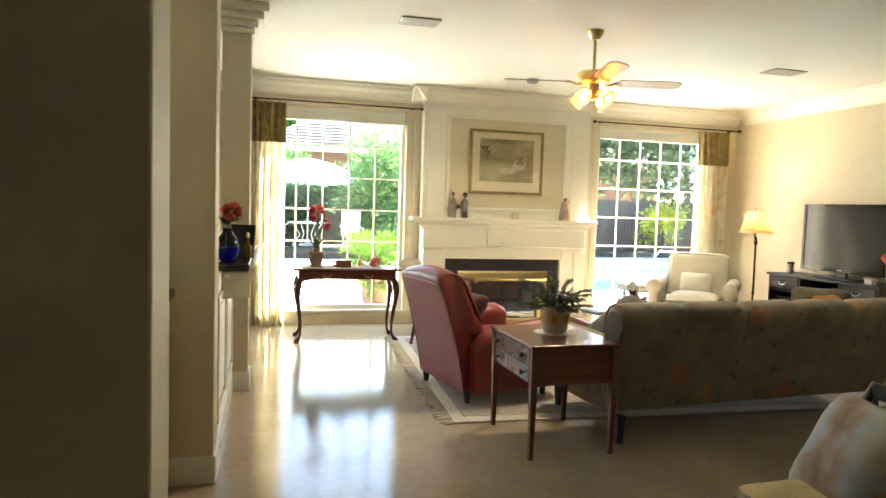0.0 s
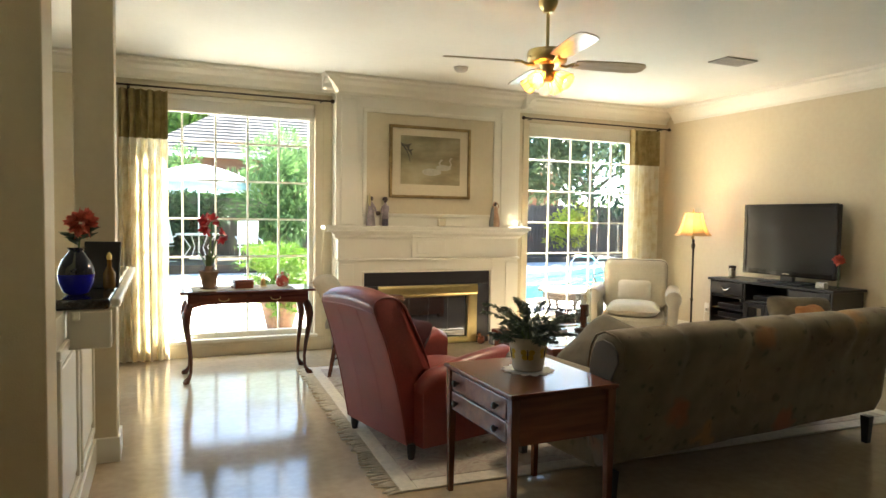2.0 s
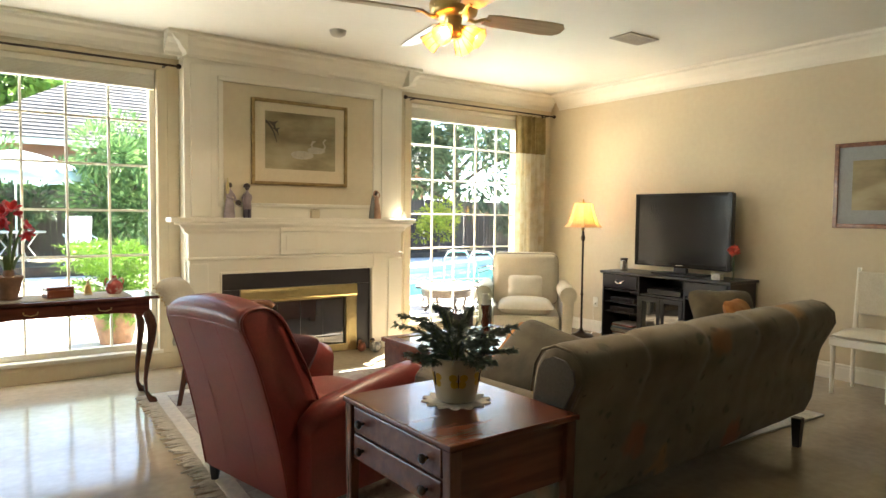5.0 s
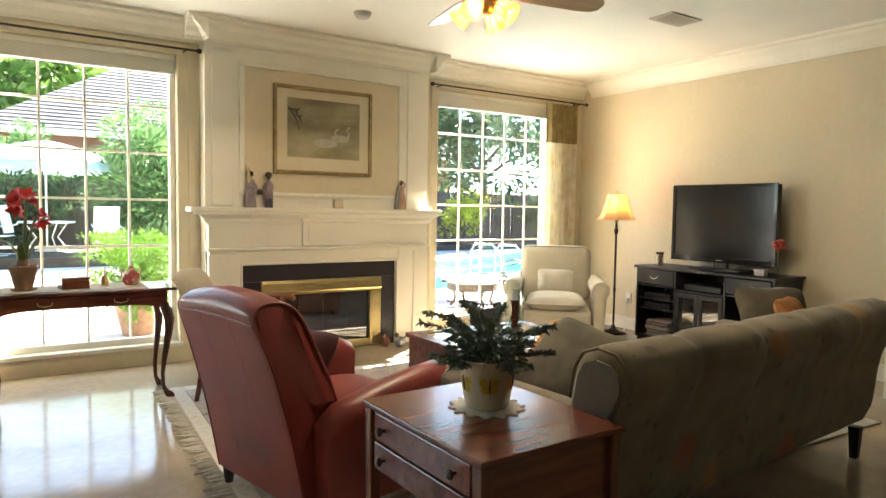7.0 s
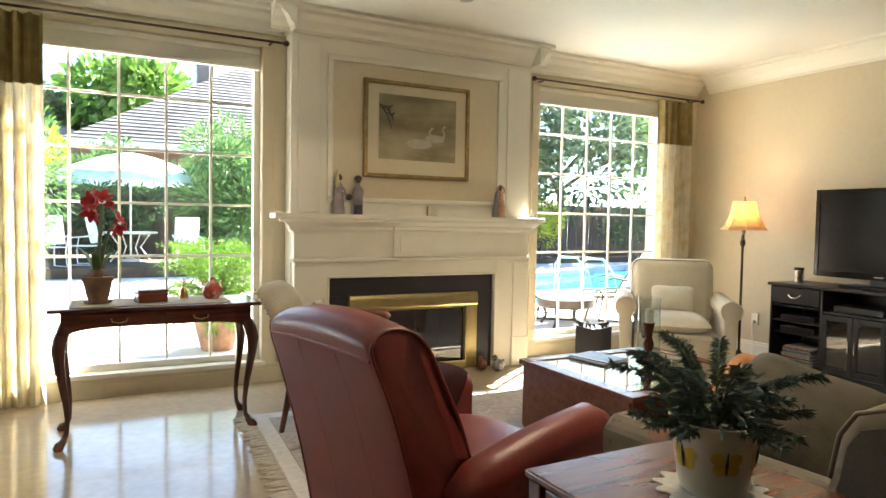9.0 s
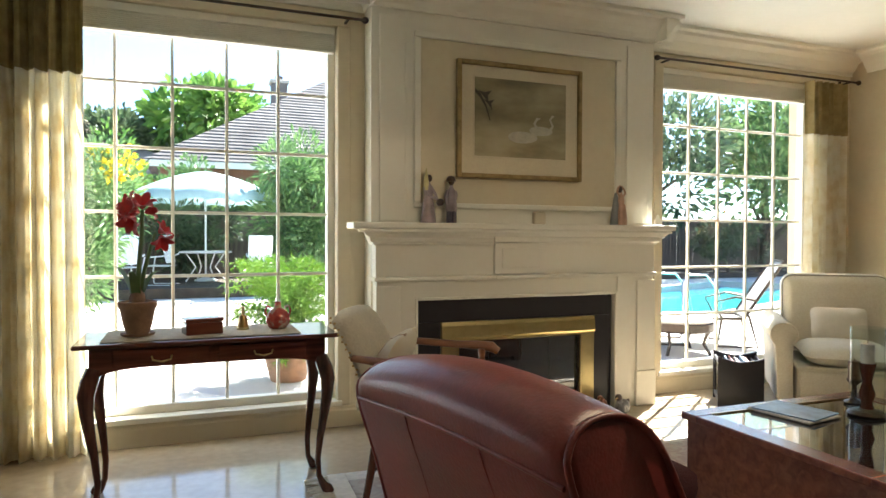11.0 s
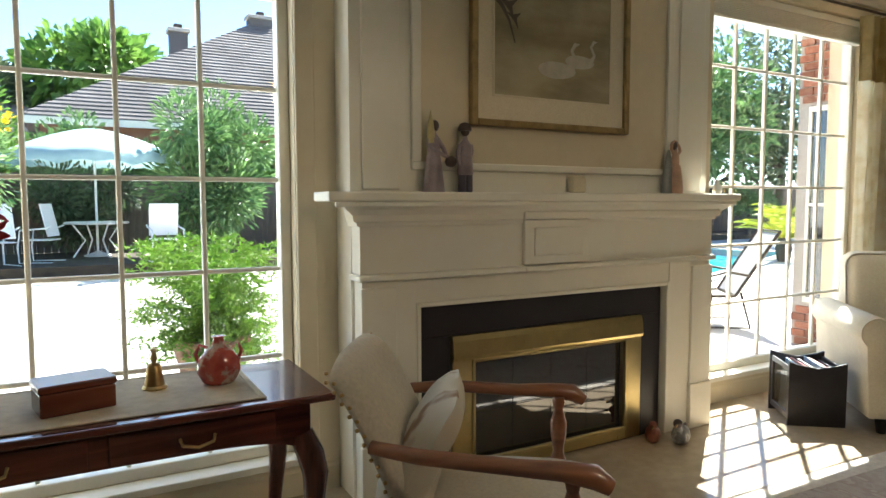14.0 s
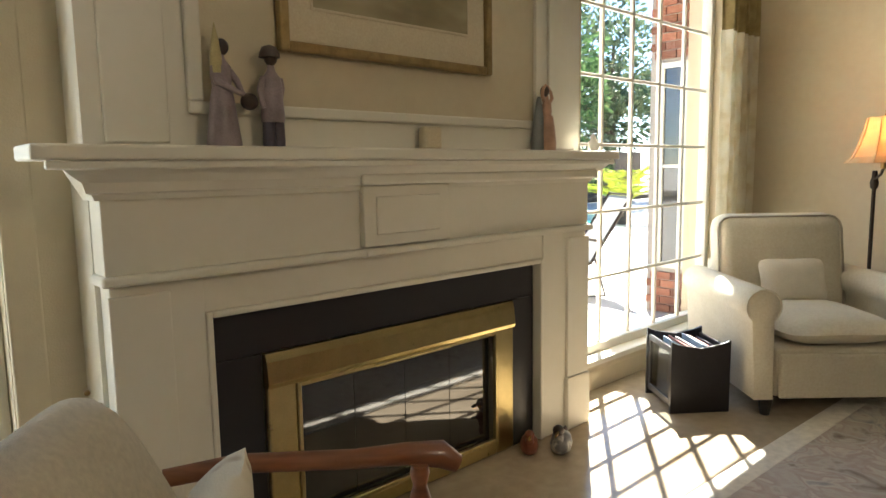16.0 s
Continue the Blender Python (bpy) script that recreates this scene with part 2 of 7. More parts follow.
def pane_mat(name, tint=(1, 1, 1), rough=0.0):
    m = bpy.data.materials.new(name)
    m.use_nodes = True
    t, l = m.node_tree.nodes, m.node_tree.links
    t.remove(t["Principled BSDF"])
    tr, gl, mx = t.new("ShaderNodeBsdfTransparent"), t.new("ShaderNodeBsdfGlossy"), t.new("ShaderNodeMixShader")
    lw, pw, fr = t.new("ShaderNodeLayerWeight"), t.new("ShaderNodeMath"), t.new("ShaderNodeMapRange")
    pw.operation, pw.inputs[1].default_value = "POWER", 5.0
    l.new(lw.outputs["Facing"], pw.inputs[0])
    fr.inputs["To Min"].default_value, fr.inputs["To Max"].default_value = 0.03, 0.8
    l.new(pw.outputs[0], fr.inputs["Value"])
    tr.inputs["Color"].default_value = (*tint, 1)
    gl.inputs["Roughness"].default_value = rough
    l.new(fr.outputs[0], mx.inputs[0])
    l.new(tr.outputs[0], mx.inputs[1])
    l.new(gl.outputs[0], mx.inputs[2])
    l.new(mx.outputs[0], t["Material Output"].inputs["Surface"])
    return m


def cloth_mat(name, stops, scale, through_share=0.4, stretch=(1, 1, 1)):
    """Thin cloth that lets some light through."""
    m = ramp_mat(name, stops, 0.9, scale, stretch=stretch, bump=0.2, bump_scale=250)
    t, l = m.node_tree.nodes, m.node_tree.links
    rp = [n for n in t if n.type == "VALTORGB"][0]
    tl, mx = t.new("ShaderNodeBsdfTranslucent"), t.new("ShaderNodeMixShader")
    mx.inputs[0].default_value = through_share
    l.new(rp.outputs["Color"], tl.inputs["Color"])
    l.new(t["Principled BSDF"].outputs[0], mx.inputs[1])
    l.new(tl.outputs[0], mx.inputs[2])
    l.new(mx.outputs[0], t["Material Output"].inputs["Surface"])
    return m


MAHOG = wood_mat("mahogany", (0.045, 0.012, 0.008), (0.16, 0.045, 0.025), 0.2, 0)
MAHOG_LEG = wood_mat("mahogany_leg", (0.045, 0.012, 0.008), (0.14, 0.04, 0.022), 0.22, 2)
CHERRY = wood_mat("cherry_wood", (0.11, 0.027, 0.014), (0.2, 0.055, 0.026), 0.26, 0, 0.12)
CHERRY_LEG = wood_mat("cherry_leg", (0.1, 0.028, 0.014), (0.2, 0.06, 0.028), 0.25, 2)
ARMWOOD = wood_mat("arm_wood", (0.12, 0.04, 0.018), (0.3, 0.12, 0.05), 0.3, 0)


def floral_mat(name):
    """Woven cloth: a beige ground with dark leaves and rust and ochre flower heads."""
    m = ramp_mat(name, ((0.3, (0.17, 0.14, 0.09)), (0.7, (0.27, 0.225, 0.15))), 0.92, 7, bump=0.3, bump_scale=350, sheen=0.2)
    t, l = m.node_tree.nodes, m.node_tree.links
    b, co = t["Principled BSDF"], [n for n in t if n.type == "TEX_COORD"][0]
    last = [n for n in t if n.type == "VALTORGB"][0].outputs["Color"]
    warp = t.new("ShaderNodeTexNoise")
    warp.inputs["Scale"].default_value, warp.inputs["Detail"].default_value = 9, 3
    l.new(co.outputs["Object"], warp.inputs["Vector"])
    add = t.new("ShaderNodeMixRGB")
    add.blend_type, add.inputs[0].default_value = "LINEAR_LIGHT", 0.09
    l.new(co.outputs["Object"], add.inputs[1])
    l.new(warp.outputs["Color"], add.inputs[2])
    for scale, lo, hi, ca, cb, pick in ((9.5, 0.16, 0.3, (0.075, 0.075, 0.04), (0.11, 0.085, 0.055), 0.35), (3.4, 0.2, 0.36, (0.42, 0.12, 0.06), (0.44, 0.26, 0.1), 0.38), (14.0, 0.1, 0.2, (0.06, 0.05, 0.035), (0.2, 0.08, 0.06), 0.4)):
        vo = t.new("ShaderNodeTexVoronoi")
        vo.inputs["Scale"].default_value = scale
        l.new(add.outputs[0], vo.inputs["Vector"])
        sep = t.new("ShaderNodeSeparateColor")
        l.new(vo.outputs["Color"], sep.inputs[0])
        edge, keep, mul = t.new("ShaderNodeMapRange"), t.new("ShaderNodeMath"), t.new("ShaderNodeMath")
        edge.inputs["From Min"].default_value, edge.inputs["From Max"].default_value = hi, lo
        l.new(vo.outputs["Distance"], edge.inputs["Value"])
        keep.operation, keep.inputs[1].default_value = "GREATER_THAN", pick
        l.new(sep.outputs[0], keep.inputs[0])
        mul.operation = "MULTIPLY"
        l.new(edge.outputs[0], mul.inputs[0])
        l.new(keep.outputs[0], mul.inputs[1])
        soft = t.new("ShaderNodeMath")
        soft.operation, soft.inputs[1].default_value = "MULTIPLY", 0.75
        l.new(mul.outputs[0], soft.inputs[0])
        hue, mx = t.new("ShaderNodeMixRGB"), t.new("ShaderNodeMixRGB")
        hue.inputs[1].default_value, hue.inputs[2].default_value = (*ca, 1), (*cb, 1)
        l.new(sep.outputs[1], hue.inputs[0])
        l.new(soft.outputs[0], mx.inputs[0])
        l.new(last, mx.inputs[1])
        l.new(hue.outputs[0], mx.inputs[2])
        last = mx.outputs[0]
    l.new(last, b.inputs["Base Color"])
    return m


SOFA = floral_mat("floral_sofa_fabric")
SOFAEND = mat("grey_sofa_lining", (0.2, 0.185, 0.155), 0.9, 0.1, 8, 0.25, 320, sheen=0.2)
OLIVE = ramp_mat("olive_cushion_fabric", ((0.35, (0.06, 0.05, 0.03)), (0.65, (0.115, 0.095, 0.055))), 0.9, 9, bump=0.3, bump_scale=300, sheen=0.2)
RUST = ramp_mat("rust_cushion_fabric", ((0.35, (0.32, 0.12, 0.04)), (0.65, (0.5, 0.24, 0.08))), 0.9, 12, bump=0.3, bump_scale=300)
RUGM = ramp_mat("wool_rug", ((0.25, (0.22, 0.17, 0.14)), (0.42, (0.5, 0.46, 0.4)), (0.55, (0.42, 0.34, 0.3)), (0.62, (0.56, 0.51, 0.44)), (0.75, (0.28, 0.27, 0.28))), 0.97, 7, detail=3, bump=0.6, bump_scale=260, distort=1.2)
RUGEDGE = mat("wool_rug_border", (0.72, 0.67, 0.58), 0.97, 0.15, 30, 0.5, 260)
BLACK = ramp_mat("black_slate", ((0.3, (0.026, 0.024, 0.027)), (0.7, (0.036, 0.034, 0.038))), 0.3, 3, bump=0.04, bump_scale=40)
BRASSD = mat("aged_brass", (0.45, 0.3, 0.12), 0.35, 0.25, 30, metal=1.0)
CHROME = mat("brushed_nickel", (0.6, 0.58, 0.54), 0.25, 0.1, 30, metal=1.0)
IRON = mat("dark_bronze", (0.06, 0.042, 0.03), 0.4, 0.25, 20, metal=0.7)
PANE = pane_mat("window_glass", (0.97, 0.985, 0.98))
CLEAR = pane_mat("clear_glass", (0.93, 0.96, 0.95))
FIREGLASS = mat("smoked_glass", (0.022, 0.022, 0.024), 0.045, 0.2, 5, spec=1.0, coat=1.0)
SCREEN = mat("tv_screen", (0.012, 0.012, 0.014), 0.16, 0.05, 3)
PLASTIC = mat("black_plastic", (0.015, 0.015, 0.017), 0.3, 0.1, 20)
GOLD = mat("gilded_wood", (0.34, 0.24, 0.1), 0.4, 0.3, 25, 0.2, 120, metal=0.5)
MATBOARD = mat("cream_mat_board", (0.66, 0.58, 0.42), 0.9, 0.04, 10)
PAINTING = ramp_mat("painted_marsh", ((0.25, (0.13, 0.11, 0.06)), (0.45, (0.26, 0.22, 0.12)), (0.6, (0.38, 0.33, 0.2)), (0.8, (0.46, 0.4, 0.27))), 0.6, 2.2, stretch=(1, 1, 2.5))
PAINTDARK = mat("painted_branch", (0.09, 0.075, 0.055), 0.6)
PAINTLIGHT = mat("painted_plumage", (0.5, 0.46, 0.36), 0.6, 0.15, 20)
CURTAIN = cloth_mat("cream_curtain", ((0.35, (0.76, 0.68, 0.5)), (0.5, (0.86, 0.81, 0.67)), (0.65, (0.9, 0.87, 0.77))), 9, 0.6)
BAND = cloth_mat("olive_curtain_band", ((0.35, (0.3, 0.23, 0.09)), (0.65, (0.42, 0.33, 0.15))), 14, 0.3)
TERRA = mat("old_terracotta", (0.26, 0.15, 0.09), 0.85, 0.4, 14, 0.2, 60)
RED = mat("red_petals", (0.55, 0.012, 0.018), 0.5, 0.3, 30, sheen=0.2)
CORAL = mat("coral_petals", (0.82, 0.19, 0.14), 0.6, 0.3, 30)
LEAF = ramp_mat("indoor_leaves", ((0.3, (0.06, 0.095, 0.07)), (0.7, (0.16, 0.215, 0.155))), 0.5, 6, random=True)
STEM = mat("green_stem", (0.1, 0.16, 0.05), 0.5, 0.2, 20)
CERAMIC = ramp_mat("painted_pot", ((0.3, (0.56, 0.52, 0.4)), (0.6, (0.66, 0.62, 0.5)), (0.75, (0.7, 0.66, 0.54))), 0.3, 10, detail=2, coat=0.3)
COBALT = mat("cobalt_glass", (0.01, 0.015, 0.5), 0.06, 0.2, 8, coat=0.5)
GRANITE = ramp_mat("dark_granite", ((0.35, (0.012, 0.012, 0.014)), (0.6, (0.035, 0.035, 0.038)), (0.75, (0.09, 0.085, 0.08))), 0.12, 60)
PORCELAIN = mat("mauve_porcelain", (0.3, 0.24, 0.26), 0.35, 0.3, 14)
PORCELAIN2 = mat("blue_grey_porcelain", (0.09, 0.08, 0.11), 0.35, 0.3, 14)
PORCELAIN3 = mat("peach_porcelain", (0.5, 0.3, 0.2), 0.35, 0.3, 14)
PAPER = mat("magazine_paper", (0.55, 0.52, 0.48), 0.6, 0.3, 40)
SHADE = cloth_mat("lamp_shade_cloth", ((0.35, (0.7, 0.52, 0.3)), (0.65, (0.76, 0.6, 0.38))), 12, 0.4)


def smooth_line(pts, n, closed=False):
    """A smooth line through pts, n steps from each point to the next."""
    out, k = [], len(pts)
    for i in range(k if closed else k - 1):
        p = [Vector(pts[(i + o) % k] if closed else pts[min(max(i + o, 0), k - 1)]) for o in (-1, 0, 1, 2)]
        for j in range(n):
            u = j / n
            out.append(0.5 * (2 * p[1] + (p[2] - p[0]) * u + (2 * p[0] - 5 * p[1] + 4 * p[2] - p[3]) * u * u + (3 * p[1] - p[0] - 3 * p[2] + p[3]) * u ** 3))
    if not closed:
        out.append(Vector(pts[-1]))
    return out


# ---- the room ----
CZ = 2.80
LWIN, RWIN, NWIN = (1.82, 3.43, 0.165, 2.515), (5.955, 7.565, 0.165, 2.515), (-1.08, 1.0, 0.5, 2.2)
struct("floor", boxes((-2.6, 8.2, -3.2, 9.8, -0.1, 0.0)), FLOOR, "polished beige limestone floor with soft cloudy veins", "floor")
struct("ceiling", boxes((-2.6, 8.2, -3.2, 10.05, CZ, CZ + 0.15)), CEIL, "smooth cream painted ceiling", "ceiling")
struct("wall_north", wall_with_holes(-2.6, 8.2, -0.1, CZ, 9.80, 10.05, [LWIN, RWIN, NWIN]), WALL, "beige painted wall with two tall windows", "wall")
struct("wall_east", boxes((8.0, 8.2, -3.2, 9.8, 0, CZ)), WALL, "plain beige painted side wall", "wall")
struct("wall_south", boxes((-2.6, 8.0, -3.2, -3.0, 0, CZ)), WALL, "plain beige painted wall behind the hall", "wall")
struct("wall_west", boxes((-2.6, -2.4, -3.0, 9.8, 0, CZ)), WALL, "plain beige painted wall of the breakfast nook", "wall")
struct("wall_hall", rbox(-2.4, 1.574, 4.12, 4.456, 0, CZ, 0.012, 3), WALL, "plain beige wall that ends beside the walkway", "wall")
struct("roof_slab", boxes((-3.2, 8.8, -3.6, 10.2, CZ + 0.16, CZ + 0.30)), mat("roof_deck", (0.2, 0.17, 0.14), 0.9), "brown roof deck with a wide eave", "roof")

CROWN = [(0, 0), (-0.015, 0), (-0.02, 0.025), (-0.045, 0.05), (-0.065, 0.085), (-0.105, 0.12), (-0.115, 0.145), (-0.15, 0.155), (-0.155, 0.178), (0, 0.178)]


def crown_x(name, y, x0, x1, flip=1):
    pr = [(y + flip * u, CZ - 0.18 + v) for u, v in CROWN]
    return struct(name, extrude(pr, ALONG_X, x0, x1), WHITE, "white painted crown moulding", "moulding")


def crown_y(name, x, y0, y1, flip=1):
    pr = [(x + flip * u, CZ - 0.18 + v) for u, v in CROWN]
    return struct(name, extrude(pr, ALONG_Y, y0, y1), WHITE, "white painted crown moulding", "moulding")


crown_x("trim_crown_1", 9.798, -2.4, 3.61)
crown_x("trim_crown_2", 9.638, 3.46, 5.89)
crown_x("trim_crown_3", 9.798, 5.74, 8.0)
crown_y("trim_crown_4", 7.998, -3.0, 9.64)
crown_y("trim_crown_5", 3.612, 9.5, 9.78)
crown_y("trim_crown_6", 5.738, 9.5, 9.78, -1)
BASE = [(0, 0), (-0.016, 0), (-0.016, 0.1), (-0.011, 0.112), (-0.011, 0.125), (-0.004, 0.135), (0, 0.135)]
for k, (x0, x1) in enumerate(((-2.4, 3.60), (5.745, 7.98))):
    struct("baseboard_%d" % (k + 1), extrude([(9.798 + u, v) for u, v in BASE], ALONG_X, x0, x1), WALL, "cream painted baseboard", "baseboard")
struct("baseboard_3", extrude([(7.998 + u, v) for u, v in BASE], ALONG_Y, -3.0, 9.78), WHITE, "white painted baseboard", "baseboard")
struct("baseboard_4", extrude([(4.118 + u, v) for u, v in BASE], ALONG_X, -2.4, 1.56), WHITE, "white painted baseboard", "baseboard")


# columns and the half wall between living room and nook
def column(name, x0, x1, y0, y1):
    ob = struct(name, rbox(x0, x1, y0, y1, 0, CZ, 0.006), WALL, "square beige painted column with a white base", "column")
    part("base_trim", rbox(x0 - 0.014, x1 + 0.014, y0 - 0.014, y1 + 0.014, 0, 0.14, 0.006), WHITE, ob)
    bm = bmesh.new()
    for o, z0, z1 in ((0.02, 2.60, 2.64), (0.045, 2.64, 2.69), (0.085, 2.69, 2.74), (0.12, 2.74, CZ - 0.002)):
        box(bm, x0 - o, x1 + o, y0 - o, y1 + o, z0, z1, 0.004, 1)
    part("capital", bm, WHITE, ob, "white stepped capital")
    return ob


column("column_1", 1.43, 1.64, 5.45, 5.66)
column("column_2", 1.545, 1.745, 7.10, 7.30)
half_wall = struct("wall_half", boxes((1.46, 1.625, 5.66, 7.1, 0, 1.0)), WHITE, "white panelled half wall under a granite ledge", "wall")
for y0, y1 in ((5.74, 6.32), (6.42, 7.02)):
    bm = bmesh.new()
    for a in ((y0, y1, 0.2, 0.235), (y0, y1, 0.855, 0.89), (y0, y0 + 0.035, 0.235, 0.855), (y1 - 0.035, y1, 0.235, 0.855)):
        box(bm, 1.625, 1.643, a[0], a[1], a[2], a[3], 0.004, 1)
    part("panel_moulding", bm, WHITE, half_wall)
    part("raised_panel", rbox(1.625, 1.637, y0 + 0.08, y1 - 0.08, 0.28, 0.81, 0.008), WHITE, half_wall)
part("base_trim", rbox(1.625, 1.641, 5.66, 7.1, 0, 0.14, 0.004), WHITE, half_wall)
struct("wall_nook_low", boxes((1.38, 1.435, 4.458, 5.45, 0, 0.93)), WALL, "low beige wall beside the nook", "wall")
tagged(part("nook_ledge", rbox(1.28, 1.46, 4.46, 5.448, 0.932, 0.972, 0.008), GRANITE), "narrow dark granite ledge on the low wall", "ledge")
ledge = thing("bar_ledge", "dark polished granite bar ledge with a white strip for its edge reflection", "ledge", pose(0, 0, 1.002))
part("slab", rbox(1.15, 1.785, 5.98, 7.72, 0, 0.042, 0.012, 3), GRANITE, ledge)
# White strip in place of the window's bright reflection on the granite edge.
part("edge_trim", rbox(1.787, 1.822, 6.0, 7.70, 0.004, 0.04, 0.01, 3), WHITE, ledge, "white strip for the window's reflection along the slab edge")
part("cove_trim", rbox(1.645, 1.68, 5.99, 7.09, -0.045, -0.002, 0.012), WHITE, ledge, "white moulded trim under the slab")
part("bracket", rbox(1.63, 1.79, 6.0, 6.03, -0.16, -0.002, 0.01), WHITE, ledge)

# chimney breast above the mantel
breast = struct("wall_breast", boxes((3.61, 5.74, 9.64, 9.8, 0, CZ)), WHITE, "white panelled chimney breast with a beige inset panel", "wall")
part("inset_panel", boxes((3.93, 5.40, 9.634, 9.641, 1.42, 2.46)), WALL, breast, "flat beige painted panel")
bm = bmesh.new()
for x0, x1, z0, z1 in ((3.885, 5.445, 2.46, 2.50), (3.885, 5.445, 1.385, 1.42), (3.885, 3.93, 1.42, 2.46), (5.40, 5.445, 1.42, 2.46)):
    box(bm, x0, x1, 9.618, 9.642, z0, z1, 0.007, 2)
part("panel_moulding", bm, WHITE, breast)
for x0, x1 in ((3.66, 3.83), (5.50, 5.69)):
    part("pilaster", rbox(x0, x1, 9.626, 9.642, 1.30, 2.58, 0.005), WHITE, breast)


# ---- windows ----
def window(name, hole, cols, rows, label, y=9.90, skip=0.0):
    x0, x1, z0, z1 = hole
    w = tagged(new(name), label, "window", kind="structure")
    bm = bmesh.new()
    for r in ((x0, x0 + 0.045, z0, z1), (x1 - 0.045, x1, z0, z1), (x0 + 0.045, x1 - 0.045, z0, z0 + 0.05), (x0 + 0.045, x1 - 0.045, z1 - 0.05, z1)):
        box(bm, r[0], r[1], y - 0.035, y + 0.035, r[2], r[3], 0.004, 1)
    part("window_frame", bm, WHITE, w)
    part("window_sill", rbox(x0 - 0.03, x1 + 0.03, 9.765, y - 0.036, z0 - 0.03, z0 + 0.002, 0.006), WHITE, w)
    gx = [x0 + 0.045 + (x1 - x0 - 0.09) * i / cols for i in range(cols + 1)]
    gz = [z0 + 0.05 + (z1 - z0 - 0.10) * i / rows for i in range(rows + 1)]
    for x in gx[1:-1]:
        part("muntin", rbox(x - 0.0095, x + 0.0095, y - 0.013, y + 0.013, z0 + 0.05, z1 - 0.05, 0.004, 1), WHITE, w)
    for z in gz[1:-1]:
        part("crossbar", rbox(x0 + 0.045, x1 - 0.045, y - 0.011, y + 0.011, z - 0.0095, z + 0.0095, 0.004, 1), WHITE, w)
    first = None
    for i in range(cols):
        for j in range(rows):
            if first is None:
                first = part("pane", boxes((-0.5, 0.5, -0.002, 0.002, -0.5, 0.5)), PANE, w)
                ob = first
            else:
                ob = new("pane", first.data)
                ob.parent = w
            ob.location = ((gx[i] + gx[i + 1]) / 2, y, (gz[j] + gz[j + 1]) / 2)
            ob.scale = (gx[1] - gx[0] - 0.016, 1, gz[1] - gz[0] - 0.016)
            ob.visible_shadow = False
    return w


window("window_1", LWIN, 5, 6, "tall white grid window onto the patio")
window("window_2", RWIN, 5, 6, "tall white grid window onto the pool")
window("window_3", NWIN, 2, 1, "wide nook window behind white blinds")
for nm, hole in (("window_casing_1", LWIN), ("window_casing_2", RWIN)):
    x0, x1, z0, z1 = hole
    bm = bmesh.new()
    for r in ((x0 - 0.085, x0 - 0.002, z0 - 0.03, z1 + 0.002), (x1 + 0.002, x1 + 0.085, z0 - 0.03, z1 + 0.002), (x0 - 0.085, x1 + 0.085, z1 + 0.002, z1 + 0.085)):
        box(bm, r[0], r[1], 9.782, 9.802, r[2], r[3], 0.006, 2)
    tagged(part("trim_" + nm, bm, WALL), "cream painted window casing", "trim", kind="structure")
for hole in (LWIN, RWIN):
    x0, x1, z0, z1 = hole
    b = thing("raised_blind", "raised white blind stacked under its headrail", "blind", pose((x0 + x1) / 2, 9.835, z1))
    h = (x1 - x0) / 2 - 0.01
    part("headrail", rbox(-h, h, -0.03, 0.025, -0.05, -0.003, 0.004), WHITE, b)
    for i in range(8):
        part("slat", rbox(-h + 0.005, h - 0.005, -0.026, 0.022, -0.062 - i * 0.011, -0.054 - i * 0.011, 0.002, 1), WHITE, b)
    part("bottom_rail", rbox(-h + 0.003, h - 0.003, -0.026, 0.022, -0.163, -0.142, 0.003, 1), WHITE, b)
nb = thing("venetian_blind", "lowered white blind with open slats in the nook window", "blind", pose(-0.04, 9.835, 2.19))
part("headrail", rbox(-1.02, 1.02, -0.03, 0.025, -0.05, 0, 0.004), WHITE, nb)
slat = None
for i in range(40):
    if slat is None:
        slat = part("slat", rbox(-1.01, 1.01, -0.02, 0.02, -0.0012, 0.0012, 0.001, 1, pose(0, 0, 0, 4)), WHITE, nb)
        ob = slat
    else:
        ob = new("slat", slat.data)
        ob.parent = nb
    ob.location = (0, 0, -0.075 - i * 0.04)


# curtains and rods
def curtain(x0, x1, y, label):
    c = thing("curtain", label, "curtain", pose((x0 + x1) / 2, y, 0.012), group="living room curtains")
    w = (x1 - x0) / 2
    for nm, m, z0, z1, off in (("panel", CURTAIN, 0.0, 2.07, 0.0), ("top_band", BAND, 2.06, 2.50, -0.006)):
        bm = bmesh.new()
        n, rows_n = 72, 10
        rings = []
        for side in (0, 0.004):
            grid = []
            for j in range(rows_n + 1):
                z = z0 + (z1 - z0) * j / rows_n
                row = []
                for i in range(n + 1):
                    u = i / n * 2 - 1
                    wave = 0.036 * math.sin(u * 17 + 0.6 * math.sin(z * 1.3)) + 0.012 * math.sin(u * 41 + z)
                    flare = 1 + 0.02 * (1 - z / 2.5)
                    row.append(bm.verts.new((u * w * flare, wave + off + side, z)))
                grid.append(row)
            rings.append(grid)
            for a, b in zip(grid, grid[1:]):
                for i in range(n):
                    q = (a[i], a[i + 1], b[i + 1], b[i])
                    bm.faces.new(q if not side else q[::-1])
        for j in range(rows_n):
            for i in (0, n):
                bm.faces.new((rings[0][j][i], rings[1][j][i], rings[1][j + 1][i], rings[0][j + 1][i]))
        part(nm, bm, m, c, smooth=True)
    return c


curtain(1.63, 2.04, 9.71, "cream patterned curtain with an olive top band")
curtain(7.37, 7.79, 9.71, "cream patterned curtain with an olive top band")


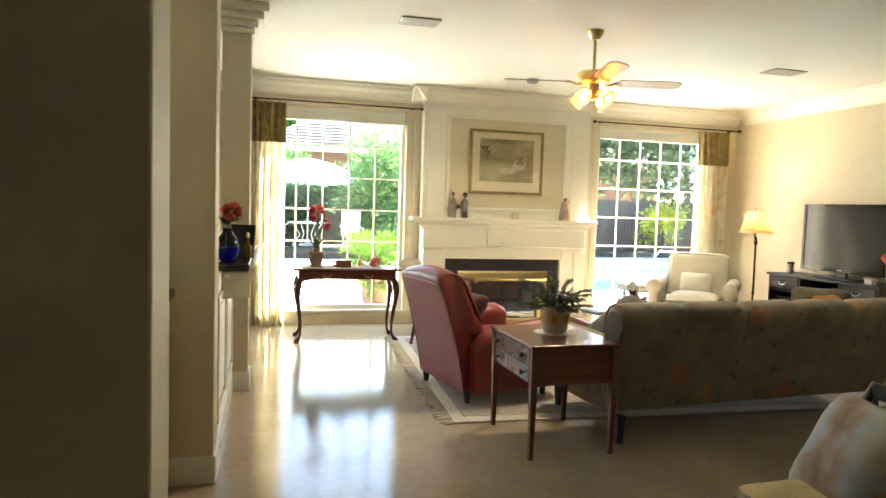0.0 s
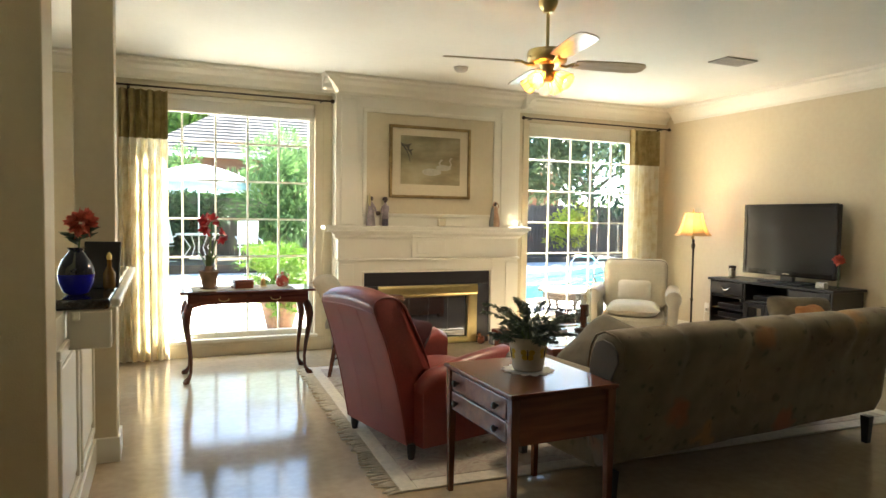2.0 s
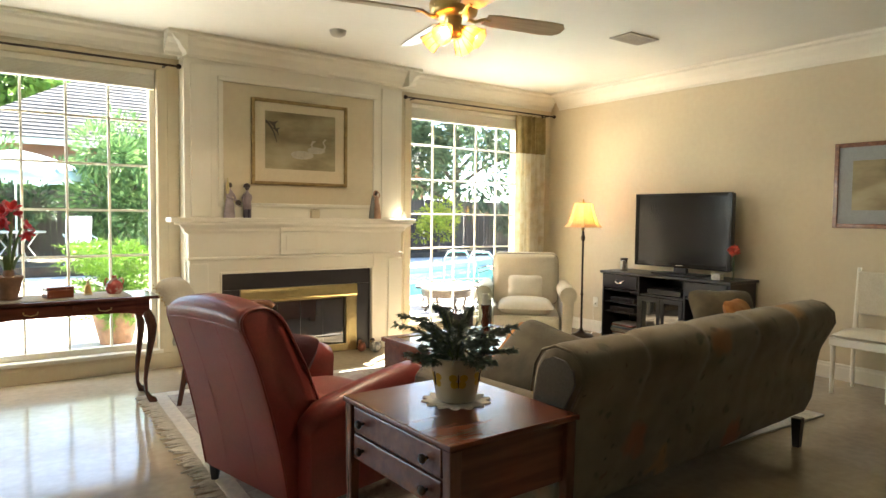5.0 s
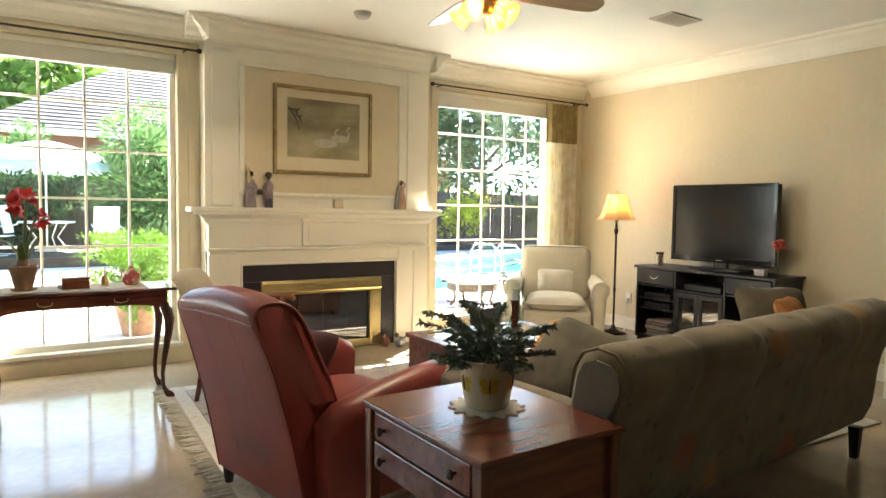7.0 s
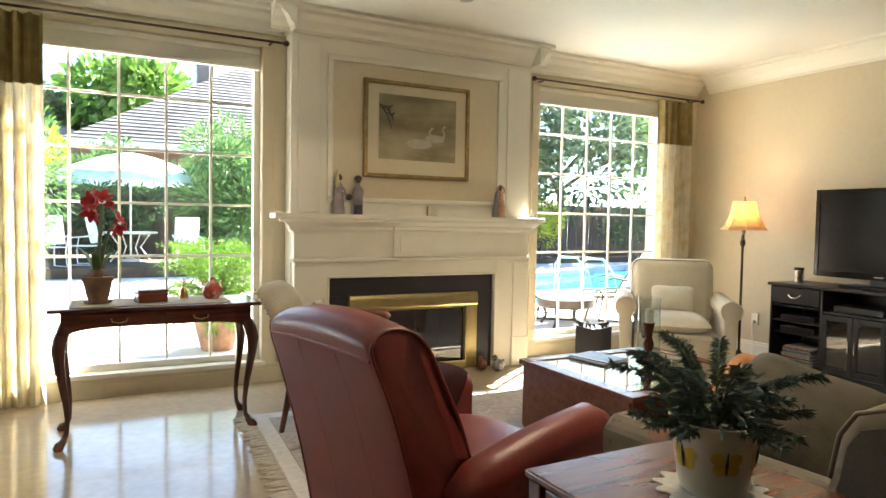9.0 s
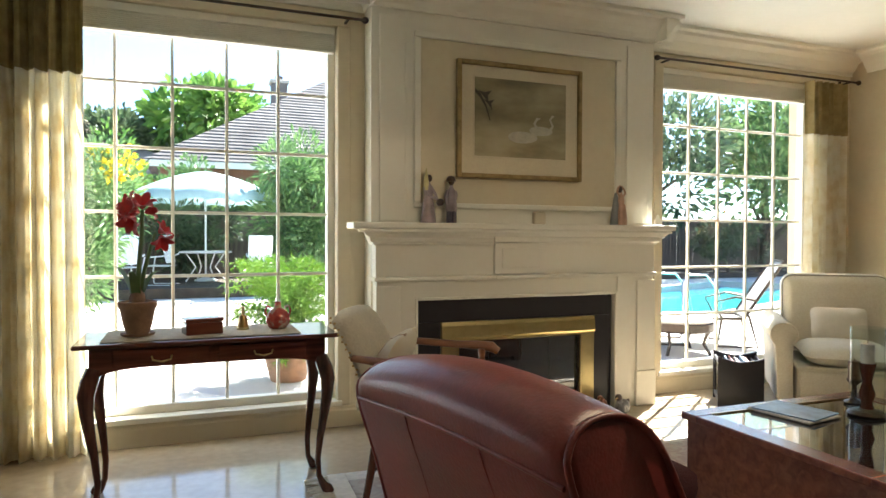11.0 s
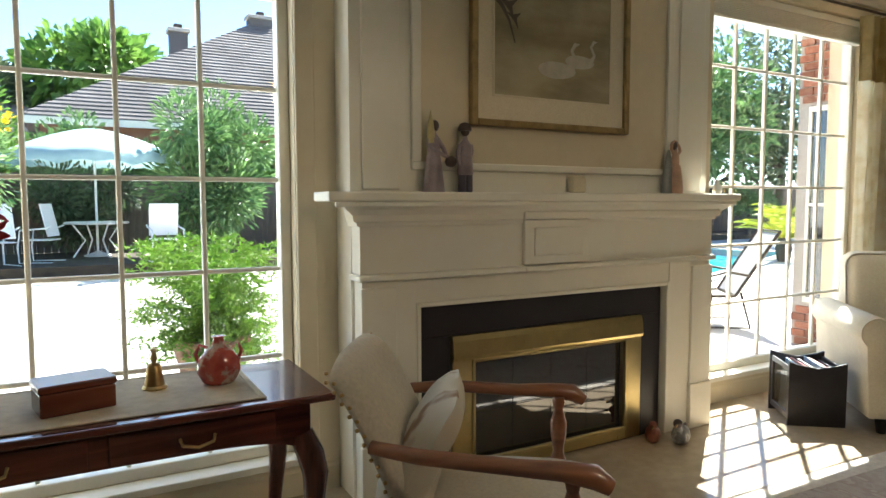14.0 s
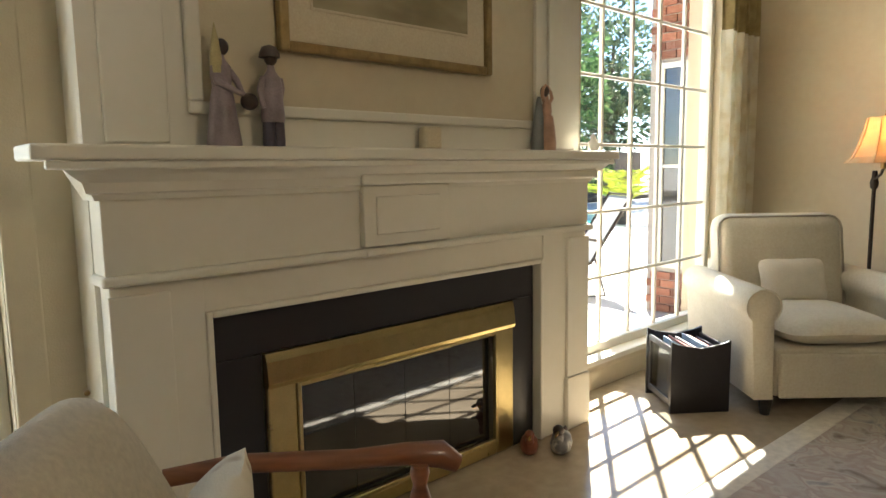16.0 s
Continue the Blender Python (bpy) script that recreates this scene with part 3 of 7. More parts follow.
def rod(x0, x1):
    r = thing("curtain_rod", "thin dark bronze curtain rod with knob ends", "curtain rod", pose(0, 9.70, 2.545), group="curtain rods")
    part("pole", tube([(x0, 0, 0), (x1, 0, 0)], 0.009), IRON, r)
    for x, s in ((x0, -1), (x1, 1)):
        bm = lathe([(0.006, 0), (0.011, 0.005), (0.008, 0.012), (0.019, 0.026), (0.022, 0.04), (0.014, 0.055), (0.0, 0.06)], 12)
        bmesh.ops.transform(bm, matrix=pose(x, 0, 0, 0, 90 * s, 0), verts=bm.verts)
        part("finial", bm, IRON, r, smooth=True)
    for x in (x0 + 0.07, x1 - 0.07):
        part("bracket", boxes((x - 0.008, x + 0.008, 0.0, 0.098, -0.012, -0.002), (x - 0.012, x + 0.012, 0.09, 0.099, -0.05, 0.02)), IRON, r)


rod(1.64, 3.55)
rod(5.86, 7.93)

# ---- fireplace ----
fp = thing("fireplace", "white painted wooden mantelpiece round a black slate and brass fireplace", "fireplace", pose(0, 0, 0))
part("shelf", rbox(3.455, 5.805, 9.455, 9.639, 1.25, 1.288, 0.008, 3), WHITE, fp)
SH = [(9.639, 1.15), (9.535, 1.15), (9.53, 1.165), (9.52, 1.17), (9.515, 1.195), (9.495, 1.215), (9.485, 1.23), (9.475, 1.235), (9.475, 1.249), (9.639, 1.249)]
bm = bmesh.new()
lo = [(3.60 - (9.535 - y) * 1.5 if y < 9.6 else 3.60, y, z) for y, z in SH]
a = [bm.verts.new(p) for p in lo]
b = [bm.verts.new((9.29 - p[0], p[1], p[2])) for p in lo]
for i in range(len(a)):
    bm.faces.new((a[i], a[(i + 1) % len(a)], b[(i + 1) % len(a)], b[i]))
bm.faces.new(a[::-1])
bm.faces.new(b)
bmesh.ops.recalc_face_normals(bm, faces=bm.faces)
part("bed_moulding", bm, WHITE, fp)
part("shelf_bead", rbox(3.485, 5.775, 9.46, 9.48, 1.228, 1.249, 0.006, 3), WHITE, fp)
part("cornice_break", rbox(4.39, 5.70, 9.50, 9.53, 1.168, 1.205, 0.009, 3), WHITE, fp)
part("frieze", rbox(3.612, 5.685, 9.545, 9.639, 0.955, 1.155, 0.004), WHITE, fp)
part("centre_block", rbox(4.40, 4.785, 9.518, 9.545, 0.962, 1.165, 0.005), WHITE, fp)
part("block_panel", rbox(4.45, 4.735, 9.511, 9.519, 1.0, 1.13, 0.005), WHITE, fp)
part("lip_break", rbox(4.41, 5.69, 9.516, 9.526, 0.93, 0.953, 0.006, 2), WHITE, fp)
part("lip_moulding", rbox(3.598, 5.70, 9.525, 9.639, 0.928, 0.955, 0.009, 3), WHITE, fp)
part("header", rbox(3.870, 5.375, 9.562, 9.639, 0.822, 0.928, 0.003), WHITE, fp)
for x0, x1 in ((3.622, 3.870), (5.375, 5.685)):
    p = part("leg", rbox(x0, x1, 9.556, 9.639, 0.0, 0.928, 0.004), WHITE, fp)
    lft = x0 < 4
    a0, a1 = (x0 - 0.008, x0 + 0.15) if lft else (x1 - 0.15, x1 + 0.008)
    part("raised_strip", rbox(a0, a1, 9.54, 9.558, 0.25, 0.9, 0.005), WHITE, p)
    part("plinth", rbox(a0 - 0.006, a1 + 0.006, 9.532, 9.56, 0.0, 0.25, 0.006), WHITE, p)
bm = bmesh.new()
for r in ((3.870, 3.890, 0, 0.822), (5.355, 5.375, 0, 0.822), (3.890, 5.355, 0.802, 0.822)):
    box(bm, r[0], r[1], 9.55, 9.60, r[2], r[3], 0.006, 2)
part("inner_bead", bm, WHITE, fp)
part("slate_slab", rbox(3.890, 4.055, 9.598, 9.638, 0.0, 0.655, 0.002), BLACK, fp)
part("slate_slab", rbox(5.205, 5.355, 9.598, 9.638, 0.0, 0.655, 0.002), BLACK, fp)
part("slate_slab", rbox(3.890, 5.355, 9.598, 9.638, 0.6565, 0.802, 0.002), BLACK, fp)
bm = bmesh.new()
for r in ((4.057, 4.160, 0.01, 0.55), (5.100, 5.203, 0.01, 0.55), (4.160, 5.100, 0.01, 0.065)):
    box(bm, r[0], r[1], 9.578, 9.60, r[2], r[3], 0.007, 2)
part("brass_frame", bm, BRASS, fp, "polished brass fireplace frame")
part("brass_hood", extrude([(9.60, 0.545), (9.572, 0.545), (9.566, 0.56), (9.574, 0.63), (9.582, 0.655), (9.60, 0.655)], ALONG_X, 4.057, 5.203), BRASS, fp, "polished brass hood")
bm = bmesh.new()
for r in ((4.160, 4.175, 0.065, 0.545), (5.085, 5.100, 0.065, 0.545), (4.175, 5.085, 0.065, 0.08), (4.175, 5.085, 0.528, 0.545)):
    box(bm, r[0], r[1], 9.572, 9.592, r[2], r[3], 0.003, 1)
part("door_frame", bm, BRASS, fp)
for i in range(4):
    x0 = 4.176 + i * 0.2272
    part("glass_door", rbox(x0 + 0.001, x0 + 0.2262, 9.612, 9.618, 0.066, 0.544, 0.001, 1), FIREGLASS, fp, "smoked glass fireplace door")
part("top_pull", rbox(4.465, 4.825, 9.56, 9.574, 0.53, 0.54, 0.003, 1), BRASS, fp)

# framed picture over the mantel
pic = thing("framed_picture", "gilt framed print of pale wading birds in a marsh", "picture", pose(4.637, 9.617, 1.968))
bm = bmesh.new()
W2, H2 = 0.468, 0.382
for r in ((-W2, -W2 + 0.032, -H2, H2), (W2 - 0.032, W2, -H2, H2), (-W2 + 0.032, W2 - 0.032, -H2, -H2 + 0.032), (-W2 + 0.032, W2 - 0.032, H2 - 0.032, H2)):
    box(bm, r[0], r[1], -0.022, 0.016, r[2], r[3], 0.007, 2)
part("frame", bm, GOLD, pic)
part("mat_board", boxes((-W2 + 0.032, W2 - 0.032, -0.002, 0.012, -H2 + 0.032, H2 - 0.032)), MATBOARD, pic)
bm = bmesh.new()
for r in ((-0.352, -0.343, -0.245, 0.285), (0.343, 0.352, -0.245, 0.285), (-0.343, 0.343, -0.245, -0.236), (-0.343, 0.343, 0.276, 0.285)):
    box(bm, r[0], r[1], -0.006, -0.002, r[2], r[3])
part("inner_mat", bm, MATBOARD, pic)
art = part("print", boxes((-0.343, 0.343, -0.0045, -0.002, -0.236, 0.276)), PAINTING, pic)


def flat_shape(name, pts, y, m, parent):
    bm = bmesh.new()
    f = bm.faces.new([bm.verts.new((x, y, z)) for x, z in pts])
    ex = bmesh.ops.extrude_face_region(bm, geom=[f])
    bmesh.ops.translate(bm, vec=(0, 0.0015, 0), verts=[v for v in ex["geom"] if isinstance(v, bmesh.types.BMVert)])
    bmesh.ops.recalc_face_normals(bm, faces=bm.faces)
    return part(name, bm, m, parent)


flat_shape("branch", [(-0.34, 0.20), (-0.30, 0.17), (-0.26, 0.10), (-0.23, 0.0), (-0.235, 0.0), (-0.268, 0.09), (-0.31, 0.15), (-0.34, 0.175)], -0.0062, PAINTDARK, art)
for bx, bz, s in ((-0.27, 0.16, 1.0), (-0.24, 0.11, 0.8)):
    flat_shape("dark_leaf", [(bx - 0.05 * s, bz + 0.03 * s), (bx, bz + 0.02 * s), (bx + 0.05 * s, bz + 0.035 * s), (bx + 0.02 * s, bz), (bx + 0.03 * s, bz - 0.06 * s), (bx, bz - 0.015 * s)], -0.0064, PAINTDARK, art)


def egret(x, z, s):
    pts = [(x + s * 0.1 * math.cos(a) * (1.25 if math.cos(a) > 0 else 1), z + s * 0.04 * math.sin(a)) for a in [i * math.pi / 8 for i in range(16)]]
    flat_shape("pale_bird", pts, -0.0062, PAINTLIGHT, art)
    nk = [(0.07, 0.0), (0.115, 0.05), (0.09, 0.1), (0.115, 0.14), (0.15, 0.135), (0.125, 0.122), (0.108, 0.1), (0.135, 0.05), (0.1, -0.02)]
    flat_shape("pale_neck", [(x + s * u, z + s * v) for u, v in nk], -0.0068, PAINTLIGHT, art)


egret(0.0, -0.1, 1.0)
egret(0.14, -0.05, 0.8)


# things on the mantel shelf
def shaped(parts, mats):
    """One mesh from turned, drawn or boxed pieces, each with its own paint."""
    bm = bmesh.new()
    for k, make in enumerate(parts):
        n = len(bm.faces)
        make(bm)
        bm.faces.ensure_lookup_table()
        for f in bm.faces[n:]:
            f.material_index = mats[k]
    return bm


def ball(r, at, squash=1.0):
    return lambda bm: lathe([(r * math.sin(math.pi * i / 8), r * squash * (1 - math.cos(math.pi * i / 8))) for i in range(9)], 12, bm, at)


def figurine(x, bm, paints, label):
    ob = tagged(part("figurine", bm, paints, smooth=True), label, "figurine")
    ob.matrix_world = pose(x, 9.575, 1.2885)


VEIL = mat("straw_veil_glaze", (0.5, 0.42, 0.2), 0.4, 0.2, 14)
HAIR = mat("dark_hair_glaze", (0.07, 0.045, 0.035), 0.4, 0.3, 14)
bm = shaped([
    lambda b: lathe([(0.05, 0), (0.051, 0.01), (0.043, 0.07), (0.034, 0.14), (0.027, 0.17), (0.032, 0.2), (0.03, 0.225), (0.014, 0.245), (0.009, 0.262)], 18, b, sy=0.75),
    ball(0.019, (0.006, 0, 0.256), 1.25),
    lambda b: lathe([(0.024, 0.205), (0.022, 0.25), (0.016, 0.29), (0.007, 0.325), (0.001, 0.345)], 12, b, (-0.013, 0, 0), sx=0.7),
    lambda b: tube([(0.022, -0.005, 0.215), (0.04, -0.015, 0.185), (0.05, -0.02, 0.155), (0.06, -0.025, 0.14)], [0.011, 0.01, 0.009, 0.008], 8, b),
    ball(0.026, (0.07, -0.025, 0.105), 0.95),
    lambda b: tube([(-0.024, 0, 0.21), (-0.02, -0.018, 0.18), (0.01, -0.028, 0.165), (0.045, -0.028, 0.15)], [0.01, 0.01, 0.009, 0.007], 8, b),
], [0, 1, 2, 0, 1, 0])
figurine(3.962, bm, (PORCELAIN, HAIR, VEIL), "slender mauve porcelain lady holding a dark round basket")
bm = shaped([
    lambda b: lathe([(0.018, 0), (0.019, 0.02), (0.017, 0.1)], 12, b, (-0.016, 0, 0)),
    lambda b: lathe([(0.018, 0), (0.019, 0.02), (0.017, 0.1)], 12, b, (0.017, 0, 0)),
    lambda b: lathe([(0.037, 0.075), (0.038, 0.09), (0.034, 0.14), (0.033, 0.18), (0.03, 0.205), (0.014, 0.225), (0.01, 0.245)], 18, b, sy=0.7),
    lambda b: tube([(-0.026, 0, 0.205), (-0.04, -0.004, 0.17), (-0.039, -0.012, 0.13), (-0.036, -0.014, 0.115)], [0.011, 0.011, 0.009, 0.008], 8, b),
    lambda b: tube([(0.026, 0, 0.205), (0.036, 0.006, 0.18), (0.034, 0.012, 0.15)], [0.011, 0.01, 0.009], 8, b),
    ball(0.02, (0.0, 0, 0.24), 1.2),
    lambda b: lathe([(0.002, 0.262), (0.031, 0.265), (0.03, 0.278), (0.022, 0.295), (0.004, 0.302)], 14, b, (-0.003, 0, 0)),
], [1, 1, 0, 0, 0, 2, 2])
figurine(4.118, bm, (PORCELAIN, PORCELAIN2, HAIR), "slender plum and blue-grey porcelain figure in a cap")
bm = shaped([
    lambda b: lathe([(0.04, 0), (0.041, 0.03), (0.034, 0.09), (0.026, 0.14), (0.022, 0.15)], 16, b, (0.016, -0.01, 0), sy=0.8),
    lambda b: lathe([(0.042, 0), (0.04, 0.04), (0.03, 0.12), (0.018, 0.19), (0.008, 0.23)], 16, b, (-0.022, 0.01, 0), sy=0.7),
    lambda b: lathe([(0.022, 0.148), (0.024, 0.17), (0.022, 0.2), (0.009, 0.22), (0.008, 0.235)], 14, b, (0.012, -0.006, 0), sy=0.8),
    ball(0.02, (0.0, -0.004, 0.228), 1.25),
    lambda b: tube([(0.03, -0.006, 0.205), (0.045, -0.008, 0.225), (0.036, -0.008, 0.25), (0.012, -0.008, 0.275)], [0.008, 0.008, 0.007, 0.006], 8, b),
    lambda b: tube([(-0.006, -0.006, 0.21), (-0.026, -0.012, 0.235), (-0.02, -0.012, 0.262), (0.0, -0.01, 0.278)], [0.008, 0.008, 0.007, 0.006], 8, b),
], [0, 1, 0, 2, 0, 0])
figurine(5.40, bm, (PORCELAIN3, mat("grey_blue_glaze", (0.24, 0.25, 0.24), 0.35, 0.2, 14), HAIR), "small peach and grey porcelain figure with raised arms")
bm = rbox(-0.045, 0.045, -0.02, 0.02, 0, 0.085, 0.012, 3)
ck = tagged(part("mantel_box", bm, MATBOARD), "small cream rounded box standing on the shelf", "box")
ck.matrix_world = pose(4.768, 9.60, 1.2885)
bm = lathe([(0.018, 0), (0.024, 0.015), (0.02, 0.04), (0.01, 0.055), (0.013, 0.065), (0.0, 0.08)], 12, sx=1.3)
lathe([(0, 0), (0.004, 0.01), (0.0, 0.03)], 6, bm, (0.03, 0, 0.03))
bd = tagged(part("bird_ornament", bm, WHITE, smooth=True), "tiny white bird ornament on the shelf", "ornament")
bd.matrix_world = pose(5.70, 9.53, 1.2885)
# two china ducks by the hearth
def duck(x, y, rz, s, label, paints):
    bm = shaped([
        lambda b: lathe([(0.02, 0), (0.042, 0.014), (0.05, 0.04), (0.042, 0.07), (0.02, 0.085), (0.004, 0.088)], 16, b, sx=1.25, sy=0.85),
        lambda b: tube([(0.035, 0, 0.06), (0.046, 0, 0.085), (0.05, 0, 0.1)], [0.022, 0.018, 0.016], 10, b),
        ball(0.022, (0.052, 0, 0.086), 1.0),
        lambda b: tube([(0.07, 0, 0.106), (0.088, 0, 0.101), (0.096, 0, 0.1)], [0.009, 0.008, 0.005], 8, b, flat=0.5),
        lambda b: tube([(-0.045, 0, 0.055), (-0.066, 0, 0.068), (-0.078, 0, 0.078)], [0.02, 0.012, 0.003], 8, b),
    ], [0, 0, 1, 2, 1])
    o = tagged(part("duck_ornament", bm, paints, smooth=True), label, "ornament", group="hearth ducks")
    o.matrix_world = pose(x, y, 0.0, 0, 0, rz) @ Matrix.Diagonal((s, s, s, 1))


REDBROWN = mat("red_brown_glaze", (0.3, 0.1, 0.06), 0.4, 0.35, 24)
DUCKBLUE = ramp_mat("pied_duck_glaze", ((0.35, (0.07, 0.075, 0.09)), (0.5, (0.2, 0.2, 0.21)), (0.58, (0.5, 0.48, 0.44)), (0.68, (0.1, 0.1, 0.13))), 0.35, 16, coat=0.3)
duck(5.215, 9.50, 222, 0.95, "small red-brown china duck on the floor by the fireplace", (REDBROWN, REDBROWN, BRASSD))
duck(5.32, 9.41, 205, 1.1, "small grey and white china duck on the floor by the fireplace", (DUCKBLUE, HAIR, BRASSD))


# ---- ceiling fixtures ----
VENTM = mat("vent_metal", (0.45, 0.42, 0.36), 0.5, 0.1, 20)


def vent(x, y, w, d):
    v = thing("ceiling_vent", "white metal louvred air vent in the ceiling", "vent", pose(x, y, CZ), group="ceiling vents")
    bm = bmesh.new()
    for r in ((-w / 2, w / 2, -d / 2, -d / 2 + 0.025), (-w / 2, w / 2, d / 2 - 0.025, d / 2), (-w / 2, -w / 2 + 0.025, -d / 2 + 0.025, d / 2 - 0.025), (w / 2 - 0.025, w / 2, -d / 2 + 0.025, d / 2 - 0.025)):
        box(bm, r[0], r[1], r[2], r[3], -0.012, -0.001, 0.003, 1)
    part("frame", bm, VENTM, v)
    part("backing", boxes((-w / 2 + 0.02, w / 2 - 0.02, -d / 2 + 0.02, d / 2 - 0.02, -0.003, -0.001)), PLASTIC, v)
    for i in range(7):
        yy = -d / 2 + 0.035 + (d - 0.07) * i / 6
        part("slat", rbox(-w / 2 + 0.025, w / 2 - 0.025, yy - 0.009, yy + 0.009, -0.011, -0.009, 0.0008, 1), VENTM, v)



vent(2.96, 7.04, 0.30, 0.20)
vent(6.62, 7.45, 0.36, 0.22)
sm = thing("smoke_detector", "round cream smoke detector on the ceiling", "smoke detector", pose(4.58, 8.75, CZ))
bm = lathe([(0.0, -0.045), (0.045, -0.043), (0.06, -0.03), (0.066, -0.012), (0.07, -0.001)], 24)
part("body", bm, VENTM, sm, smooth=True)

fan = thing("ceiling_fan", "polished brass ceiling fan with four pale blades and lit glass shades", "fan", pose(4.30, 6.80, CZ))
DROP = -0.07
part("canopy", lathe([(0.02, -0.075), (0.035, -0.07), (0.06, -0.03), (0.065, -0.001)], 24), BRASS, fan, smooth=True)
part("down_rod", lathe([(0.011, -0.24 + DROP), (0.011, -0.07)], 12), BRASS, fan, smooth=True)
part("motor", lathe([(0.05, -0.34), (0.11, -0.335), (0.128, -0.32), (0.132, -0.27), (0.125, -0.25), (0.06, -0.238), (0.015, -0.235)], 32, at=(0, 0, DROP)), BRASS, fan, smooth=True)
part("light_hub", lathe([(0.02, -0.455), (0.045, -0.445), (0.05, -0.41), (0.035, -0.39), (0.045, -0.365), (0.05, -0.341)], 24, at=(0, 0, DROP)), BRASS, fan, smooth=True)
BLADE = wood_mat("pale_blade_wood", (0.42, 0.34, 0.22), (0.58, 0.48, 0.33), 0.3, 0)
for k in range(4):
    m = pose(0, 0, -0.325 + DROP, 0, 0, -12 + 90 * k)
    arm = part("blade_arm", tube([(0.09, 0, -0.012), (0.13, 0, -0.02), (0.18, 0, 0.0), (0.22, 0, 0.0)], [0.012, 0.009, 0.009, 0.012], 8), BRASS, fan)
    arm.matrix_local = m
    bm = bmesh.new()
    out = [(0.19, -0.05), (0.26, -0.062), (0.58, -0.072), (0.66, -0.064), (0.69, -0.03), (0.69, 0.03), (0.66, 0.064), (0.58, 0.072), (0.26, 0.062), (0.19, 0.05)]
    extrude(out, Matrix.Identity(4), -0.004, 0.004, bm)
    bmesh.ops.transform(bm, matrix=pose(0, 0, 0, -12, 0, 0), verts=bm.verts)
    bl = part("blade", bm, BLADE, fan)
    bl.matrix_local = m
GLASSLIT = cloth_mat("amber_glass", ((0.3, (0.85, 0.6, 0.3)), (0.7, (0.95, 0.75, 0.45))), 10, 0.75)
BULB = glow_mat("warm_bulb", (1.0, 0.66, 0.3), 7)
for k in range(4):
    a = radians(30 + 90 * k)
    m = pose(0.055 * math.cos(a), 0.055 * math.sin(a), -0.40 + DROP) @ Matrix.Rotation(a, 4, "Z") @ pose(0, 0, 0, 0, 125, 0)
    sh = part("shade", lathe([(0.022, 0.02), (0.03, 0.03), (0.058, 0.12), (0.056, 0.12), (0.028, 0.032), (0.02, 0.024)], 8), GLASSLIT, fan, "faceted amber glass shade")
    sh.matrix_local = m
    for j in range(8):
        b = 2 * math.pi * j / 8
        rb = part("came", tube([(0.031 * math.cos(b), 0.031 * math.sin(b), 0.03), (0.059 * math.cos(b), 0.059 * math.sin(b), 0.121)], 0.002, 5), BRASSD, sh)
    sk = part("socket", lathe([(0.012, -0.02), (0.018, 0.0), (0.022, 0.022)], 14), BRASS, fan, smooth=True)
    sk.matrix_local = m
    bu = part("bulb", lathe([(0.008, 0.02), (0.012, 0.035), (0.02, 0.06), (0.018, 0.085), (0, 0.098)], 12), BULB, fan, smooth=True)
    bu.matrix_local = m


# ---- floor coverings ----
rug = thing("area_rug", "pale patterned wool rug with a fringed short edge", "rug", pose(2.97, 6.12, 0.0, 0, 0, -2.5))
part("field", rbox(0.19, 3.75, 0.11, 2.72, 0.001, 0.0145, 0.004, 2), RUGM, rug)
bm = bmesh.new()
for r in ((0.1, 0.19, 0.0, 2.83), (3.75, 3.86, 0.0, 2.83), (0.19, 3.75, 0.0, 0.11), (0.19, 3.75, 2.72, 2.83)):
    box(bm, r[0], r[1], r[2], r[3], 0.001, 0.0125, 0.003, 1)
part("border", bm, RUGEDGE, rug, "plain cream border")
rng = random.Random(4)
bm = bmesh.new()
for i in range(130):
    y = 0.01 + i * 0.0217
    dy, ln = rng.uniform(-0.035, 0.035), rng.uniform(0.07, 0.12)
    tube([(0.102, y, 0.008), (0.1 - ln * 0.5, y + dy * 0.4, 0.007), (0.1 - ln, y + dy, 0.0055)], [0.005, 0.007, 0.004], 5, bm)
fr = part("fringe", bm, RUGEDGE, rug, "loose cream wool fringe")
tagged(fr, kind="stuff")


# ---- console table under the window ----
def cabriole(x, y, h, dx, dy, m):
    s = 0.7071
    pts, rad = [], []
    for u, o, r in ((1.0, -0.004, 0.032), (0.92, 0.022, 0.036), (0.84, 0.036, 0.034), (0.72, 0.032, 0.027), (0.56, 0.014, 0.021), (0.4, -0.006, 0.0165), (0.25, -0.018, 0.0135), (0.12, -0.012, 0.0125), (0.06, 0.012, 0.018), (0.035, 0.034, 0.026), (0.015, 0.042, 0.028), (0.0, 0.04, 0.022)):
        pts.append((x + dx * o * s, y + dy * o * s, h * u))
        rad.append(r)
    return tube(pts, rad, 12)


